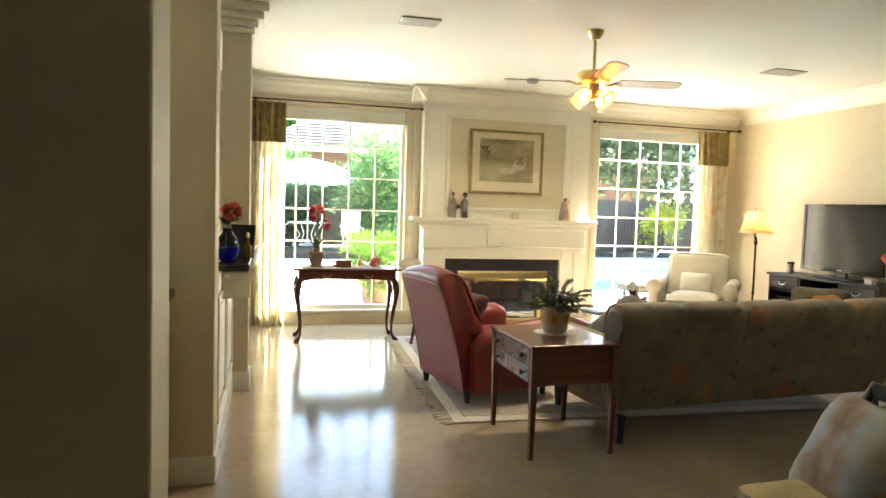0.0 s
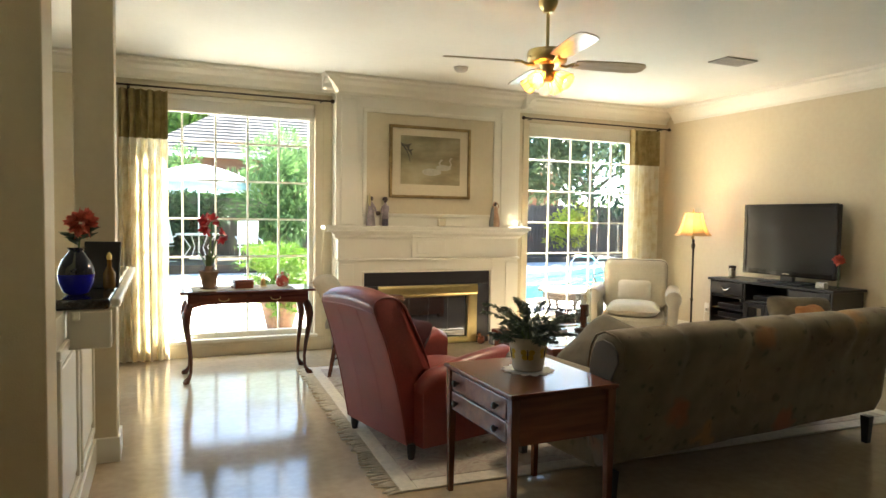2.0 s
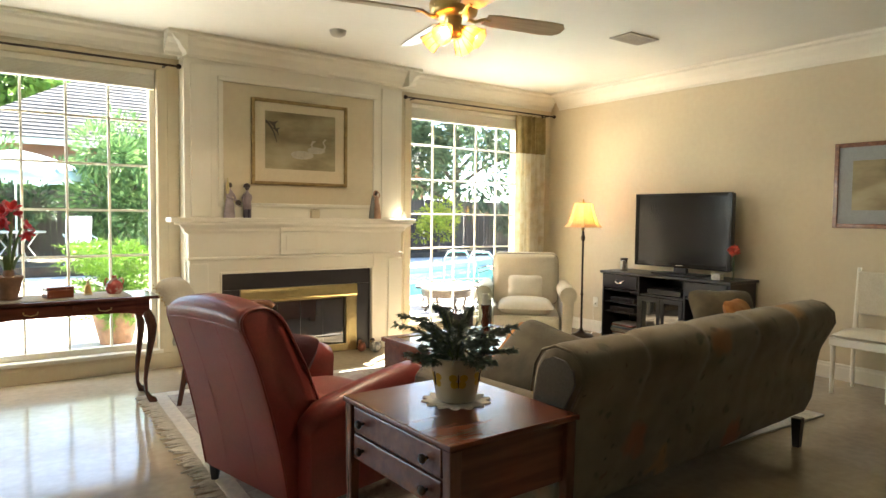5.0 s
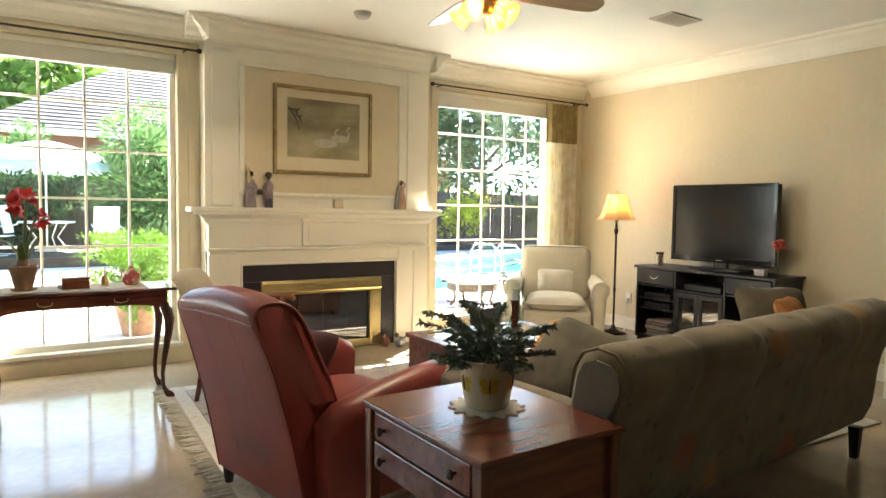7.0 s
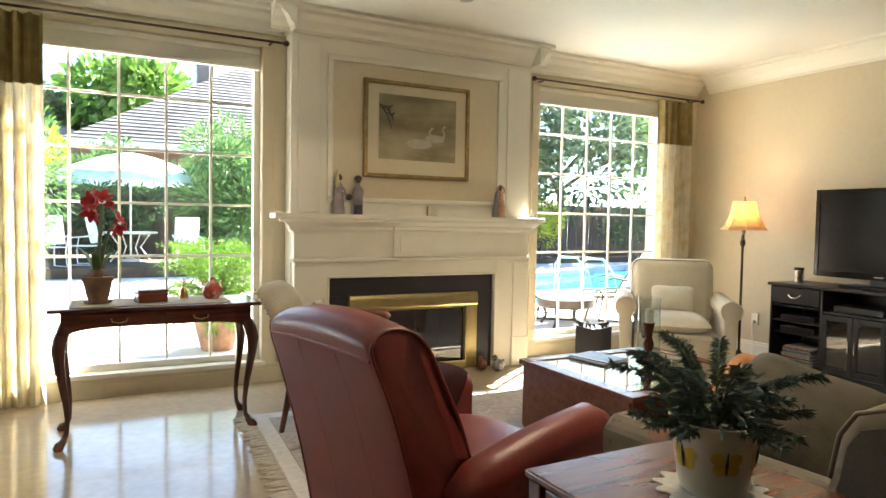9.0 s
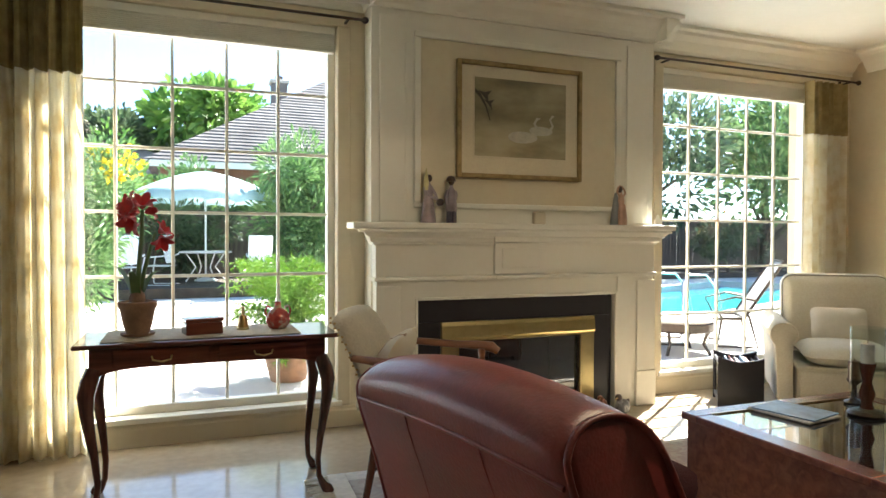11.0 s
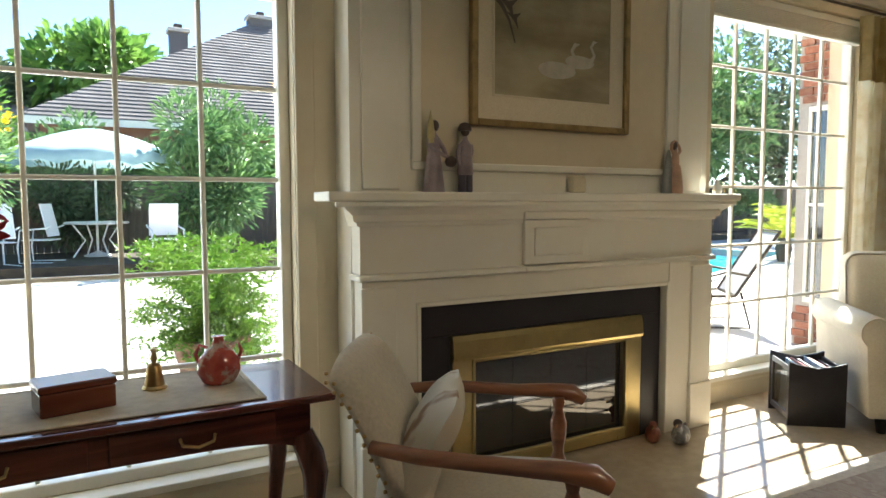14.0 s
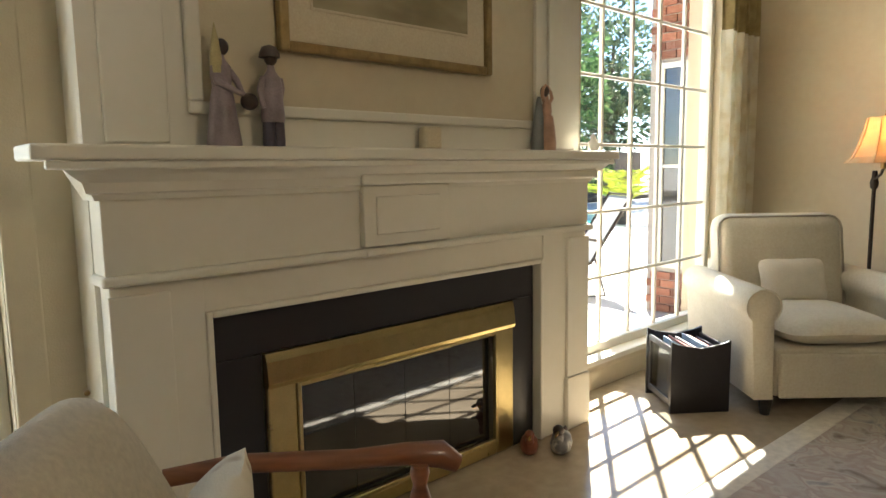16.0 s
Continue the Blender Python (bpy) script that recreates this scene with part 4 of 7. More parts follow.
def console():
    t = thing("console_table", "dark mahogany console table with curved cabriole legs", "table", pose(2.66, 8.93, 0))
    part("tabletop", rbox(-0.55, 0.55, -0.215, 0.215, 0.732, 0.752, 0.007, 3), MAHOG, t)
    bm = bmesh.new()
    zs = lambda u: 0.60 + 0.045 * (1 - abs(u) ** 6)
    n = 24
    outline = [(-0.49, 0.731), (-0.49, 0.585)] + [(-0.49 + 0.98 * i / n, zs(2 * i / n - 1)) for i in range(1, n)] + [(0.49, 0.585), (0.49, 0.731)]
    extrude(outline, ALONG_Y, -0.18, -0.16, bm)
    part("front_apron", bm, MAHOG, t)
    bm = bmesh.new()
    extrude(outline, ALONG_Y, 0.16, 0.18, bm)
    part("back_apron", bm, MAHOG, t)
    for x in (-0.49, 0.47):
        part("side_apron", rbox(x, x + 0.02, -0.159, 0.159, 0.60, 0.731, 0.003), MAHOG, t)
    for k in range(2):
        d = part("drawer", rbox(-0.40 + 0.42 * k, -0.02 + 0.42 * k, -0.1865, -0.178, 0.65, 0.722, 0.003, 2), MAHOG, t)
        part("handle", tube([(-0.25 + 0.42 * k, -0.19, 0.69), (-0.245 + 0.42 * k, -0.2, 0.675), (-0.21 + 0.42 * k, -0.203, 0.667), (-0.175 + 0.42 * k, -0.2, 0.675), (-0.17 + 0.42 * k, -0.19, 0.69)], 0.004, 6), BRASSD, d)
    for sx in (-1, 1):
        for sy in (-1, 1):
            part("leg", cabriole(sx * 0.475, sy * 0.16, 0.64, sx, sy, None), MAHOG_LEG, t, smooth=True)


console()
TOPZ = 0.753
LINEN = mat("linen_runner", (0.5, 0.43, 0.31), 0.95, 0.15, 30, 0.4, 300)
rn = thing("table_runner", "beige linen runner laid along the console table", "runner", pose(2.64, 8.95, TOPZ))
part("cloth", rbox(-0.415, 0.385, -0.183, 0.158, 0, 0.003, 0.001, 1), LINEN, rn)
for r in ((-0.43, -0.4155, -0.195, 0.17), (0.3855, 0.40, -0.195, 0.17), (-0.415, 0.385, -0.195, -0.1835), (-0.415, 0.385, 0.1585, 0.17)):
    part("hem", rbox(r[0], r[1], r[2], r[3], 0, 0.0042, 0.0012, 1), LINEN, rn)

# amaryllis in its pot
ama = thing("potted_amaryllis", "red amaryllis in an aged terracotta pot", "plant", pose(2.345, 8.92, TOPZ + 0.003))
part("saucer", lathe([(0.05, 0), (0.068, 0.004), (0.072, 0.014), (0.064, 0.014), (0.05, 0.008)], 20), TERRA, ama)
pot = part("pot", lathe([(0.046, 0.009), (0.06, 0.05), (0.073, 0.12), (0.08, 0.128), (0.082, 0.152), (0.072, 0.155), (0.068, 0.14)], 24), TERRA, ama, smooth=True)
part("soil", lathe([(0.0, 0.135), (0.068, 0.138), (0.05, 0.15), (0, 0.152)], 16), mat("potting_soil", (0.04, 0.03, 0.02), 0.95, 0.4, 40, 0.6, 90), ama)
part("bulb", lathe([(0.025, 0.14), (0.034, 0.16), (0.03, 0.185), (0.014, 0.205), (0.012, 0.22)], 14), TERRA, ama, smooth=True)
part("stem", tube([(0, 0, 0.2), (0.008, 0, 0.33), (0.018, 0, 0.45), (0.02, 0, 0.56)], [0.011, 0.01, 0.0095, 0.009], 10), STEM, ama, smooth=True)
part("stem", tube([(0.01, 0.01, 0.2), (0.03, 0.01, 0.3), (0.055, 0.015, 0.4), (0.075, 0.02, 0.46)], [0.01, 0.009, 0.008, 0.007], 10), STEM, ama, smooth=True)


def trumpet(at, way, size, rnd):
    """Six broad petals that open from one throat."""
    bm = bmesh.new()
    q = Vector(way).normalized().to_track_quat("Z", "Y").to_matrix().to_4x4()
    for k in range(6):
        a = 2 * math.pi * k / 6
        s = size * (1.0 if k % 2 else 0.9)
        grid = []
        for i in range(6):
            u = i / 5
            wdt = 0.42 * s * math.sin(math.pi * min(0.97, 0.12 + 0.85 * u)) ** 0.8
            r, z = s * (0.08 + 0.62 * u ** 1.5), s * (0.85 * u - 0.35 * u ** 3)
            row = []
            for j in (-1, 0, 1):
                lift = -0.06 * s * (1 - abs(j))
                p = Vector((r + lift * 0.5, j * wdt * 0.5, z + lift + rnd.uniform(-0.02, 0.02) * s))
                row.append(bm.verts.new(Vector(at) + q @ (Matrix.Rotation(a, 3, "Z") @ p)))
            grid.append(row)
        for g, h in zip(grid, grid[1:]):
            for j in range(2):
                bm.faces.new((g[j], g[j + 1], h[j + 1], h[j]))
    return bm


rnd = random.Random(7)
for at, way, s in (((0.0, -0.02, 0.56), (-0.8, -0.5, 0.25), 0.115), ((-0.005, 0.02, 0.55), (-0.6, 0.6, 0.1), 0.1), ((-0.01, -0.01, 0.52), (-0.5, -0.6, -0.5), 0.1), ((0.02, 0.0, 0.57), (0.1, -0.6, 0.8), 0.095), ((0.035, 0.01, 0.55), (0.8, 0.3, 0.3), 0.075), ((0.09, 0.02, 0.46), (0.6, -0.3, 0.5), 0.075), ((0.095, 0.02, 0.44), (0.3, -0.6, -0.6), 0.085)):
    part("blossom", trumpet(at, way, s, rnd), RED, ama, "open red amaryllis flower", smooth=True)
for a, ln in ((2.6, 0.2), (0.6, 0.16), (-1.8, 0.17)):
    c, s_ = math.cos(a), math.sin(a)
    bm = bmesh.new()
    pr = None
    for i in range(7):
        u = i / 6
        p = Vector((c * (0.02 + ln * 0.55 * u), s_ * (0.02 + ln * 0.55 * u), 0.19 + ln * (1.3 * u - 0.7 * u * u)))
        wv = Vector((-s_, c, 0)) * 0.02 * (1 - 0.85 * u * u)
        cur = (bm.verts.new(p - wv), bm.verts.new(p + Vector((0, 0, -0.004))), bm.verts.new(p + wv))
        if pr:
            bm.faces.new((pr[0], pr[1], cur[1], cur[0]))
            bm.faces.new((pr[1], pr[2], cur[2], cur[1]))
        pr = cur
    part("leaf", bm, STEM, ama, smooth=True)

wb = thing("wooden_box", "small brown wooden keepsake box on the runner", "box", pose(2.615, 8.90, TOPZ + 0.003, 0, 0, 12))
part("body", rbox(-0.08, 0.08, -0.055, 0.055, 0, 0.055, 0.004), CHERRY, wb)
part("lid", rbox(-0.083, 0.083, -0.058, 0.058, 0.0565, 0.074, 0.005), CHERRY, wb)
be = thing("hand_bell", "small brass hand bell on the runner", "bell", pose(2.80, 8.98, TOPZ + 0.003))
part("base", lathe([(0.03, 0), (0.032, 0.004), (0.028, 0.01)], 18), BRASS, be)
part("bell", lathe([(0.026, 0.01), (0.022, 0.03), (0.018, 0.06), (0.012, 0.068)], 18), BRASSD, be, smooth=True)
part("grip", lathe([(0.005, 0.066), (0.009, 0.08), (0.006, 0.095), (0.01, 0.105), (0, 0.112)], 12), BRASS, be, smooth=True)
rb = thing("decanter", "round ruby red glass decanter with a pale base", "decanter", pose(2.96, 8.95, TOPZ + 0.003))
RUBY = ramp_mat("ruby_glass", ((0.3, (0.3, 0.03, 0.03)), (0.52, (0.45, 0.08, 0.06)), (0.6, (0.55, 0.4, 0.32)), (0.68, (0.4, 0.05, 0.04))), 0.2, 22, coat=0.4)
part("body", lathe([(0.035, 0.0), (0.045, 0.008), (0.058, 0.035), (0.055, 0.065), (0.035, 0.09), (0.018, 0.1), (0.014, 0.125), (0.02, 0.13)], 22, sy=0.8), RUBY, rb, smooth=True)
part("stopper", lathe([(0.01, 0.128), (0.013, 0.14), (0.017, 0.155), (0.006, 0.17), (0, 0.176)], 14), CLEAR, rb, smooth=True)
part("handle", tube([(0.03, 0, 0.1), (0.05, 0, 0.11), (0.06, 0, 0.085), (0.052, 0, 0.06)], 0.005, 7), RUBY, rb)
part("handle", tube([(-0.03, 0, 0.1), (-0.05, 0, 0.11), (-0.06, 0, 0.085), (-0.052, 0, 0.06)], 0.005, 7), RUBY, rb)


# ---- red leather recliner ----
def recliner():
    t = thing("recliner", "worn red leather recliner with a tall sloping back", "armchair", pose(3.155, 6.812, 0.0, 0, 0, 13))
    # back: closed side outline in (x, z), wider at the shoulders, domed cap
    bm = bmesh.new()
    prof = [(0.0, 0.10), (-0.06, 0.40), (-0.145, 0.70), (-0.205, 0.865), (-0.195, 0.915), (-0.14, 0.94), (-0.06, 0.935), (0.0, 0.89), (0.06, 0.77), (0.13, 0.62), (0.20, 0.42), (0.22, 0.30), (0.22, 0.10)]
    ws = [0.345, 0.345, 0.335, 0.315, 0.30, 0.285, 0.285, 0.30, 0.315, 0.325, 0.325, 0.325, 0.325]
    ctl = smooth_line([(x, w, z) for (x, z), w in zip(prof, ws)], 4)
    lift = [max(0.0, (z - 0.82) / 0.12) for x, w, z in ctl]
    secs = []
    for k in (-1, -0.97, -0.9, -0.75, -0.5, -0.25, 0, 0.25, 0.5, 0.75, 0.9, 0.97, 1):
        ring = []
        for i, (x, w, z) in enumerate(ctl):
            e = 1 - abs(k) ** 2
            shrink = 0.03 if abs(k) == 1 else (0.008 if abs(k) > 0.95 else 0)
            dome = 0.03 * e * lift[i]
            puff = 0.025 * e * (1 if 28 <= i <= 42 else 0)
            cx, cz = 0.03, 0.5
            ring.append(bm.verts.new((x + puff + (cx - x) * shrink * 1.2, k * w, z + dome + (cz - z) * shrink)))
        secs.append(ring)
    for a, b in zip(secs, secs[1:]):
        for i in range(len(a)):
            bm.faces.new((a[i], a[(i + 1) % len(a)], b[(i + 1) % len(a)], b[i]))
    bm.faces.new(secs[0])
    bm.faces.new(secs[-1][::-1])
    bmesh.ops.recalc_face_normals(bm, faces=bm.faces)
    back = part("backrest", bm, LEATHER, t, smooth=True)
    # piped seams
    for k in (-1, 1):
        pts = [(x + (0.03 - x) * 0.03, k * w * 0.992, z + (0.5 - z) * 0.012) for x, w, z in ctl[:40]]
        part("piping", tube(pts, 0.006, 6), LEATHER, back, smooth=True)
    cap = [(-0.203, k * 0.313, 0.858 + 0.012 * (1 - k * k)) for k in (-0.97, -0.6, -0.2, 0.2, 0.6, 0.97)]
    part("piping", tube(cap, 0.005, 6), LEATHER, back, smooth=True)
    for k in (-0.36, 0.36):
        part("seam", tube([(x + 0.0005, k * w, z) for x, w, z in ctl[1:13]], 0.0014, 6), LEATHER, back, smooth=True)
    part("seat_cushion", cushion(0.58, 0.56, 0.20, pose(0.44, 0, 0.38), 12), LEATHER, t, smooth=True)
    part("seat_base", rbox(0.1, 0.70, -0.29, 0.29, 0.12, 0.34, 0.03, 3), LEATHER, t, smooth=False)
    part("footrest", rbox(0.70, 0.745, -0.28, 0.28, 0.10, 0.40, 0.02, 3), LEATHER, t)
    for k in (-1, 1):
        # arm: sloping padded top over a flat outer side
        bm = bmesh.new()
        n, rings = 9, []
        for i in range(n + 1):
            u = i / n
            x = 0.05 + 0.72 * u
            zt = 0.50 + 0.10 * u + 0.02 * math.sin(math.pi * u)
            r = 0.075 + 0.012 * u
            if i == 0 or i == n:
                r *= 0.75
                zt -= 0.02
            ring = []
            for a in range(13):
                an = math.pi * (-0.12 + 1.24 * a / 12)
                ring.append((x, k * 0.375 + r * math.cos(an), zt - 0.075 + r * math.sin(an) * 1.05))
            ring += [(x, k * 0.375 - 0.06, 0.10), (x, k * 0.375 + 0.06, 0.10)]
            rings.append([bm.verts.new(p) for p in ring])
        for a, b in zip(rings, rings[1:]):
            for i in range(len(a)):
                bm.faces.new((a[i], a[(i + 1) % len(a)], b[(i + 1) % len(a)], b[i]))
        bm.faces.new(rings[0][::-1])
        bm.faces.new(rings[-1])
        bmesh.ops.recalc_face_normals(bm, faces=bm.faces)
        part("arm", bm, LEATHER, t, smooth=True)
        for x in (0.04, 0.70):
            part("foot", lathe([(0.018, 0.0145), (0.024, 0.05), (0.028, 0.105)], 10, at=(x, k * 0.33, 0)), DARKWOOD, t)
    return t


recliner()
pm = pose(3.155, 6.812, 0, 0, 0, 13) @ pose(0.21, 0.02, 0.60, 0, -58, 0)
tagged(part("throw_pillow", cushion(0.36, 0.42, 0.12, None, 10), mat("maroon_fabric", (0.06, 0.012, 0.014), 0.9, 0.3, 14, 0.3, 260), smooth=True), "dark maroon cushion leaning on the recliner back", "cushion").matrix_world = pm


# ---- side table with plant ----
def side_table():
    t = thing("side_table", "cherry wood side table with two drawers on tapered legs", "table", pose(3.57, 5.76, 0, 0, 0, 1))
    hx, hy = 0.27, 0.325
    part("tabletop", rbox(-hx - 0.01, hx + 0.01, -hy - 0.01, hy + 0.01, 0.632, 0.652, 0.005, 3), CHERRY, t)
    part("case", rbox(-hx + 0.02, hx - 0.02, -hy + 0.02, hy - 0.02, 0.42, 0.631, 0.003), CHERRY, t)
    for k in range(2):
        d = part("drawer", rbox(-hx + 0.004, -hx + 0.019, -hy + 0.055, hy - 0.055, 0.43 + 0.1 * k, 0.522 + 0.1 * k, 0.004, 2), CHERRY, t)
        for y in (-0.2, 0.2):
            bm = lathe([(0.006, 0), (0.006, 0.01), (0.015, 0.016), (0.016, 0.024), (0.009, 0.03), (0, 0.031)], 12)
            bmesh.ops.transform(bm, matrix=pose(-hx + 0.004, y, 0.476 + 0.1 * k, 0, -90, 0), verts=bm.verts)
            part("knob", bm, IRON, d, "dark round drawer knob", smooth=True)
    for sx in (-1, 1):
        for sy in (-1, 1):
            bm = bmesh.new()
            box(bm, sx * 0.25 - 0.022, sx * 0.25 + 0.022, sy * 0.305 - 0.022, sy * 0.305 + 0.022, 0.0, 0.63, 0.003, 1)
            for v in bm.verts:
                f_ = 0.6 + 0.4 * min(1, v.co.z / 0.45)
                v.co.x = sx * 0.25 + (v.co.x - sx * 0.25) * f_
                v.co.y = sy * 0.305 + (v.co.y - sy * 0.305) * f_
            part("leg", bm, CHERRY_LEG, t)


side_table()
bm = bmesh.new()
ring = [bm.verts.new(((0.118 + 0.012 * math.cos(14 * a)) * math.cos(a), (0.118 + 0.012 * math.cos(14 * a)) * math.sin(a), 0.0)) for a in [2 * math.pi * i / 112 for i in range(112)]]
f = bm.faces.new(ring)
ex = bmesh.ops.extrude_face_region(bm, geom=[f])
bmesh.ops.translate(bm, vec=(0, 0, 0.003), verts=[v for v in ex["geom"] if isinstance(v, bmesh.types.BMVert)])
bmesh.ops.recalc_face_normals(bm, faces=bm.faces)
tagged(part("doily", bm, mat("white_lace", (0.7, 0.68, 0.62), 0.9, 0.2, 60, 0.5, 200)), "round white scalloped lace doily under the pot", "doily").matrix_world = pose(3.60, 5.80, 0.6525)
pl = thing("potted_fern_pine", "bushy dark green houseplant in a pot painted with yellow butterflies", "plant", pose(3.60, 5.80, 0.6565))
part("pot", lathe([(0.066, 0.0), (0.074, 0.01), (0.084, 0.07), (0.094, 0.14), (0.1, 0.15), (0.1, 0.162), (0.092, 0.162), (0.088, 0.145)], 28), CERAMIC, pl, "cream glazed pot with yellow butterflies", smooth=True)
part("soil", lathe([(0.0, 0.14), (0.088, 0.142), (0.06, 0.15), (0, 0.152)], 16), bpy.data.materials["potting_soil"], pl)
rng = random.Random(11)
POTYELLOW, POTBLACK = mat("painted_yellow", (0.6, 0.42, 0.05), 0.3, 0.2, 30), mat("painted_black", (0.03, 0.03, 0.05), 0.3)
for bear, zc in ((-122, 0.085), (-60, 0.09), (-185, 0.085)):
    for s_, (du, dv) in ((-1, (0.019, 0.012)), (1, (0.019, 0.012)), (-1, (0.014, -0.012)), (1, (0.014, -0.012))):
        bm = bmesh.new()
        ring = []
        for i in range(10):
            a = 2 * math.pi * i / 10
            u, v = s_ * du + 0.0155 * math.cos(a), zc + dv + 0.014 * math.sin(a)
            r = 0.0735 + 0.146 * (v - 0.0)
            th = radians(bear) + u / 0.088
            ring.append(bm.verts.new(((r + 0.0015) * math.cos(th), (r + 0.0015) * math.sin(th), v)))
        bm.faces.new(ring)
        part("butterfly_wing", bm, POTYELLOW, pl)
    r = 0.0735 + 0.146 * zc + 0.003
    c, s2_ = math.cos(radians(bear)), math.sin(radians(bear))
    part("butterfly_body", tube([((r - 0.003) * c, (r - 0.003) * s2_, zc - 0.022), (r * c, r * s2_, zc), ((r + 0.004) * c, (r + 0.004) * s2_, zc + 0.028)], [0.002, 0.003, 0.0015], 6), POTBLACK, pl)
for k in range(24):
    a = 2 * math.pi * k * 5 / 24 + rng.uniform(-0.2, 0.2)
    ln, up = rng.uniform(0.1, 0.21), rng.choice((rng.uniform(-0.02, 0.06), rng.uniform(0.08, 0.2)))
    base = Vector((0.02 * math.cos(a), 0.02 * math.sin(a), 0.15))
    pts = [base + Vector((math.cos(a) * ln * u, math.sin(a) * ln * u, up * (1.9 * u - 0.95 * u * u))) for u in (0, 0.25, 0.5, 0.75, 1.0)]
    br = part("branch", tube(pts, [0.0035, 0.003, 0.0025, 0.002, 0.001], 5), STEM, pl)
    sd = []
    for i in range(210):
        u = rng.uniform(0.1, 1.0) * 3.999
        i0 = int(u)
        p = pts[i0].lerp(pts[i0 + 1], u - i0)
        d = (pts[i0 + 1] - pts[i0]).normalized()
        s = d.cross(Vector((0, 0, 1))).normalized() * rng.choice((-1, 1))
        sd.append((p, d * 0.5 + s * rng.uniform(0.3, 1.0) + Vector((0, 0, rng.uniform(-0.5, 0.6)))))
    vs, fs = leaves(sd, 0.025, 0.0052, rng)
    mesh_part("frond", vs, fs, LEAF, br)
sd = []
for i in range(260):
    a, r = rng.uniform(0, 6.283), rng.uniform(0.02, 0.13)
    sd.append((Vector((r * math.cos(a), r * math.sin(a), 0.15 + rng.uniform(0, 0.10))), Vector((math.cos(a), math.sin(a), rng.uniform(-0.3, 0.9)))))
vs, fs = leaves(sd, 0.042, 0.016, rng)
mesh_part("low_leaves", vs, fs, LEAF, pl)


# ---- floral sofa ----
def sofa():
    L = 2.26
    t = thing("sofa", "floral tapestry sofa with a rolled back, seen from behind", "sofa", pose(5.02, 5.64, 0, 0, 0, 4))
    prof = [(0.0, 0.17), (-0.012, 0.40), (-0.035, 0.58), (-0.085, 0.68), (-0.115, 0.745), (-0.105, 0.81), (-0.05, 0.86), (0.03, 0.872), (0.10, 0.845), (0.14, 0.78), (0.16, 0.66), (0.20, 0.45), (0.20, 0.17)]
    bm = bmesh.new()
    secs, n = [], 56
    for i in range(n + 1):
        u = i / n
        x = (u - 0.5) * L
        ph = (u * 5) % 1.0
        tuft = -0.03 * math.exp(-((min(ph, 1 - ph)) / 0.06) ** 2) if 0.05 < u < 0.95 else 0
        end = max(0.0, 1 - min(u, 1 - u) / 0.03)
        ring = []
        for j, (y, z) in enumerate(prof):
            k = 1 - 0.10 * end ** 2
            d = tuft if 3 <= j <= 10 else tuft * 0.15
            cy, cz = 0.03, 0.72
            yy, zz = (y, z) if j < 2 or j > 11 else (cy + (y - cy) * k, cz + (z - cz) * k)
            nrm = Vector((yy - cy, zz - cz))
            nrm = nrm.normalized() if nrm.length else nrm
            sag = 0.008 * noise.noise(Vector((x * 3, j * 0.7, 0)))
            ring.append(bm.verts.new((x, yy + nrm.x * (d + sag), zz + nrm.y * (d + sag))))
        secs.append(ring)
    for a, b in zip(secs, secs[1:]):
        for i in range(len(a)):
            bm.faces.new((a[i], a[(i + 1) % len(a)], b[(i + 1) % len(a)], b[i]))
    bm.faces.new(secs[0][::-1])
    bm.faces.new(secs[-1])
    bmesh.ops.recalc_face_normals(bm, faces=bm.faces)
    bk = part("backrest", bm, SOFA, t, "rolled and tufted floral back", smooth=True)
    bk.modifiers.new("round", "SUBSURF").levels = 1
    bk.modifiers["round"].render_levels = 1
    for k in (-1, 1):
        pts = [(k * (L / 2 - 0.004), 0.03 + (y - 0.03) * 0.9, 0.72 + (z - 0.72) * 0.9) for y, z in prof[2:11]]
        part("piping", tube(pts, 0.006, 6), SOFA, bk, smooth=True)
    for k in (-1, 1):
        pts = [(0.035 + (y - 0.035) * 0.68, 0.70 + (z - 0.70) * 0.68) for y, z in prof]
        part("end_panel", extrude(pts, ALONG_X, k * (L / 2 - 0.004), k * (L / 2 + 0.006)), SOFAEND, bk, "plain grey end panel")
    part("seat_base", rbox(-L / 2 + 0.14, L / 2 - 0.14, 0.2, 0.85, 0.17, 0.34, 0.02, 2), SOFA, t)
    for k in range(3):
        w = (L - 0.34) / 3
        part("seat_cushion", cushion(w, 0.66, 0.19, pose(-L / 2 + 0.17 + w * (k + 0.5), 0.52, 0.42), 10), SOFA, t, smooth=True)
    for k in (-1, 1):
        pr = [(-0.07, 0.17), (-0.07, 0.45), (-0.105, 0.52), (-0.105, 0.59), (-0.06, 0.635), (0.01, 0.635), (0.06, 0.60), (0.07, 0.52), (0.07, 0.17)]
        bm = extrude([(k * (L / 2 - 0.085) + (u if k < 0 else -u), v) for u, v in pr], ALONG_Y, 0.10, 0.86)
        a = part("arm", bm, SOFA, t, smooth=False)
        bv = a.modifiers.new("soft", "BEVEL")
        bv.width, bv.segments = 0.02, 2
    for x in (-L / 2 + 0.08, L / 2 - 0.08):
        for y in (0.05, 0.80):
            bm = rbox(x - 0.028, x + 0.028, y - 0.028, y + 0.028, 0, 0.172, 0.003, 1)
            for v in bm.verts:
                f_ = 0.68 + 0.32 * min(1, v.co.z / 0.15)
                v.co.x, v.co.y = x + (v.co.x - x) * f_, y + (v.co.y - y) * f_
            part("foot", bm, DARKWOOD, t)


sofa()
SM = pose(5.02, 5.64, 0, 0, 0, 4)


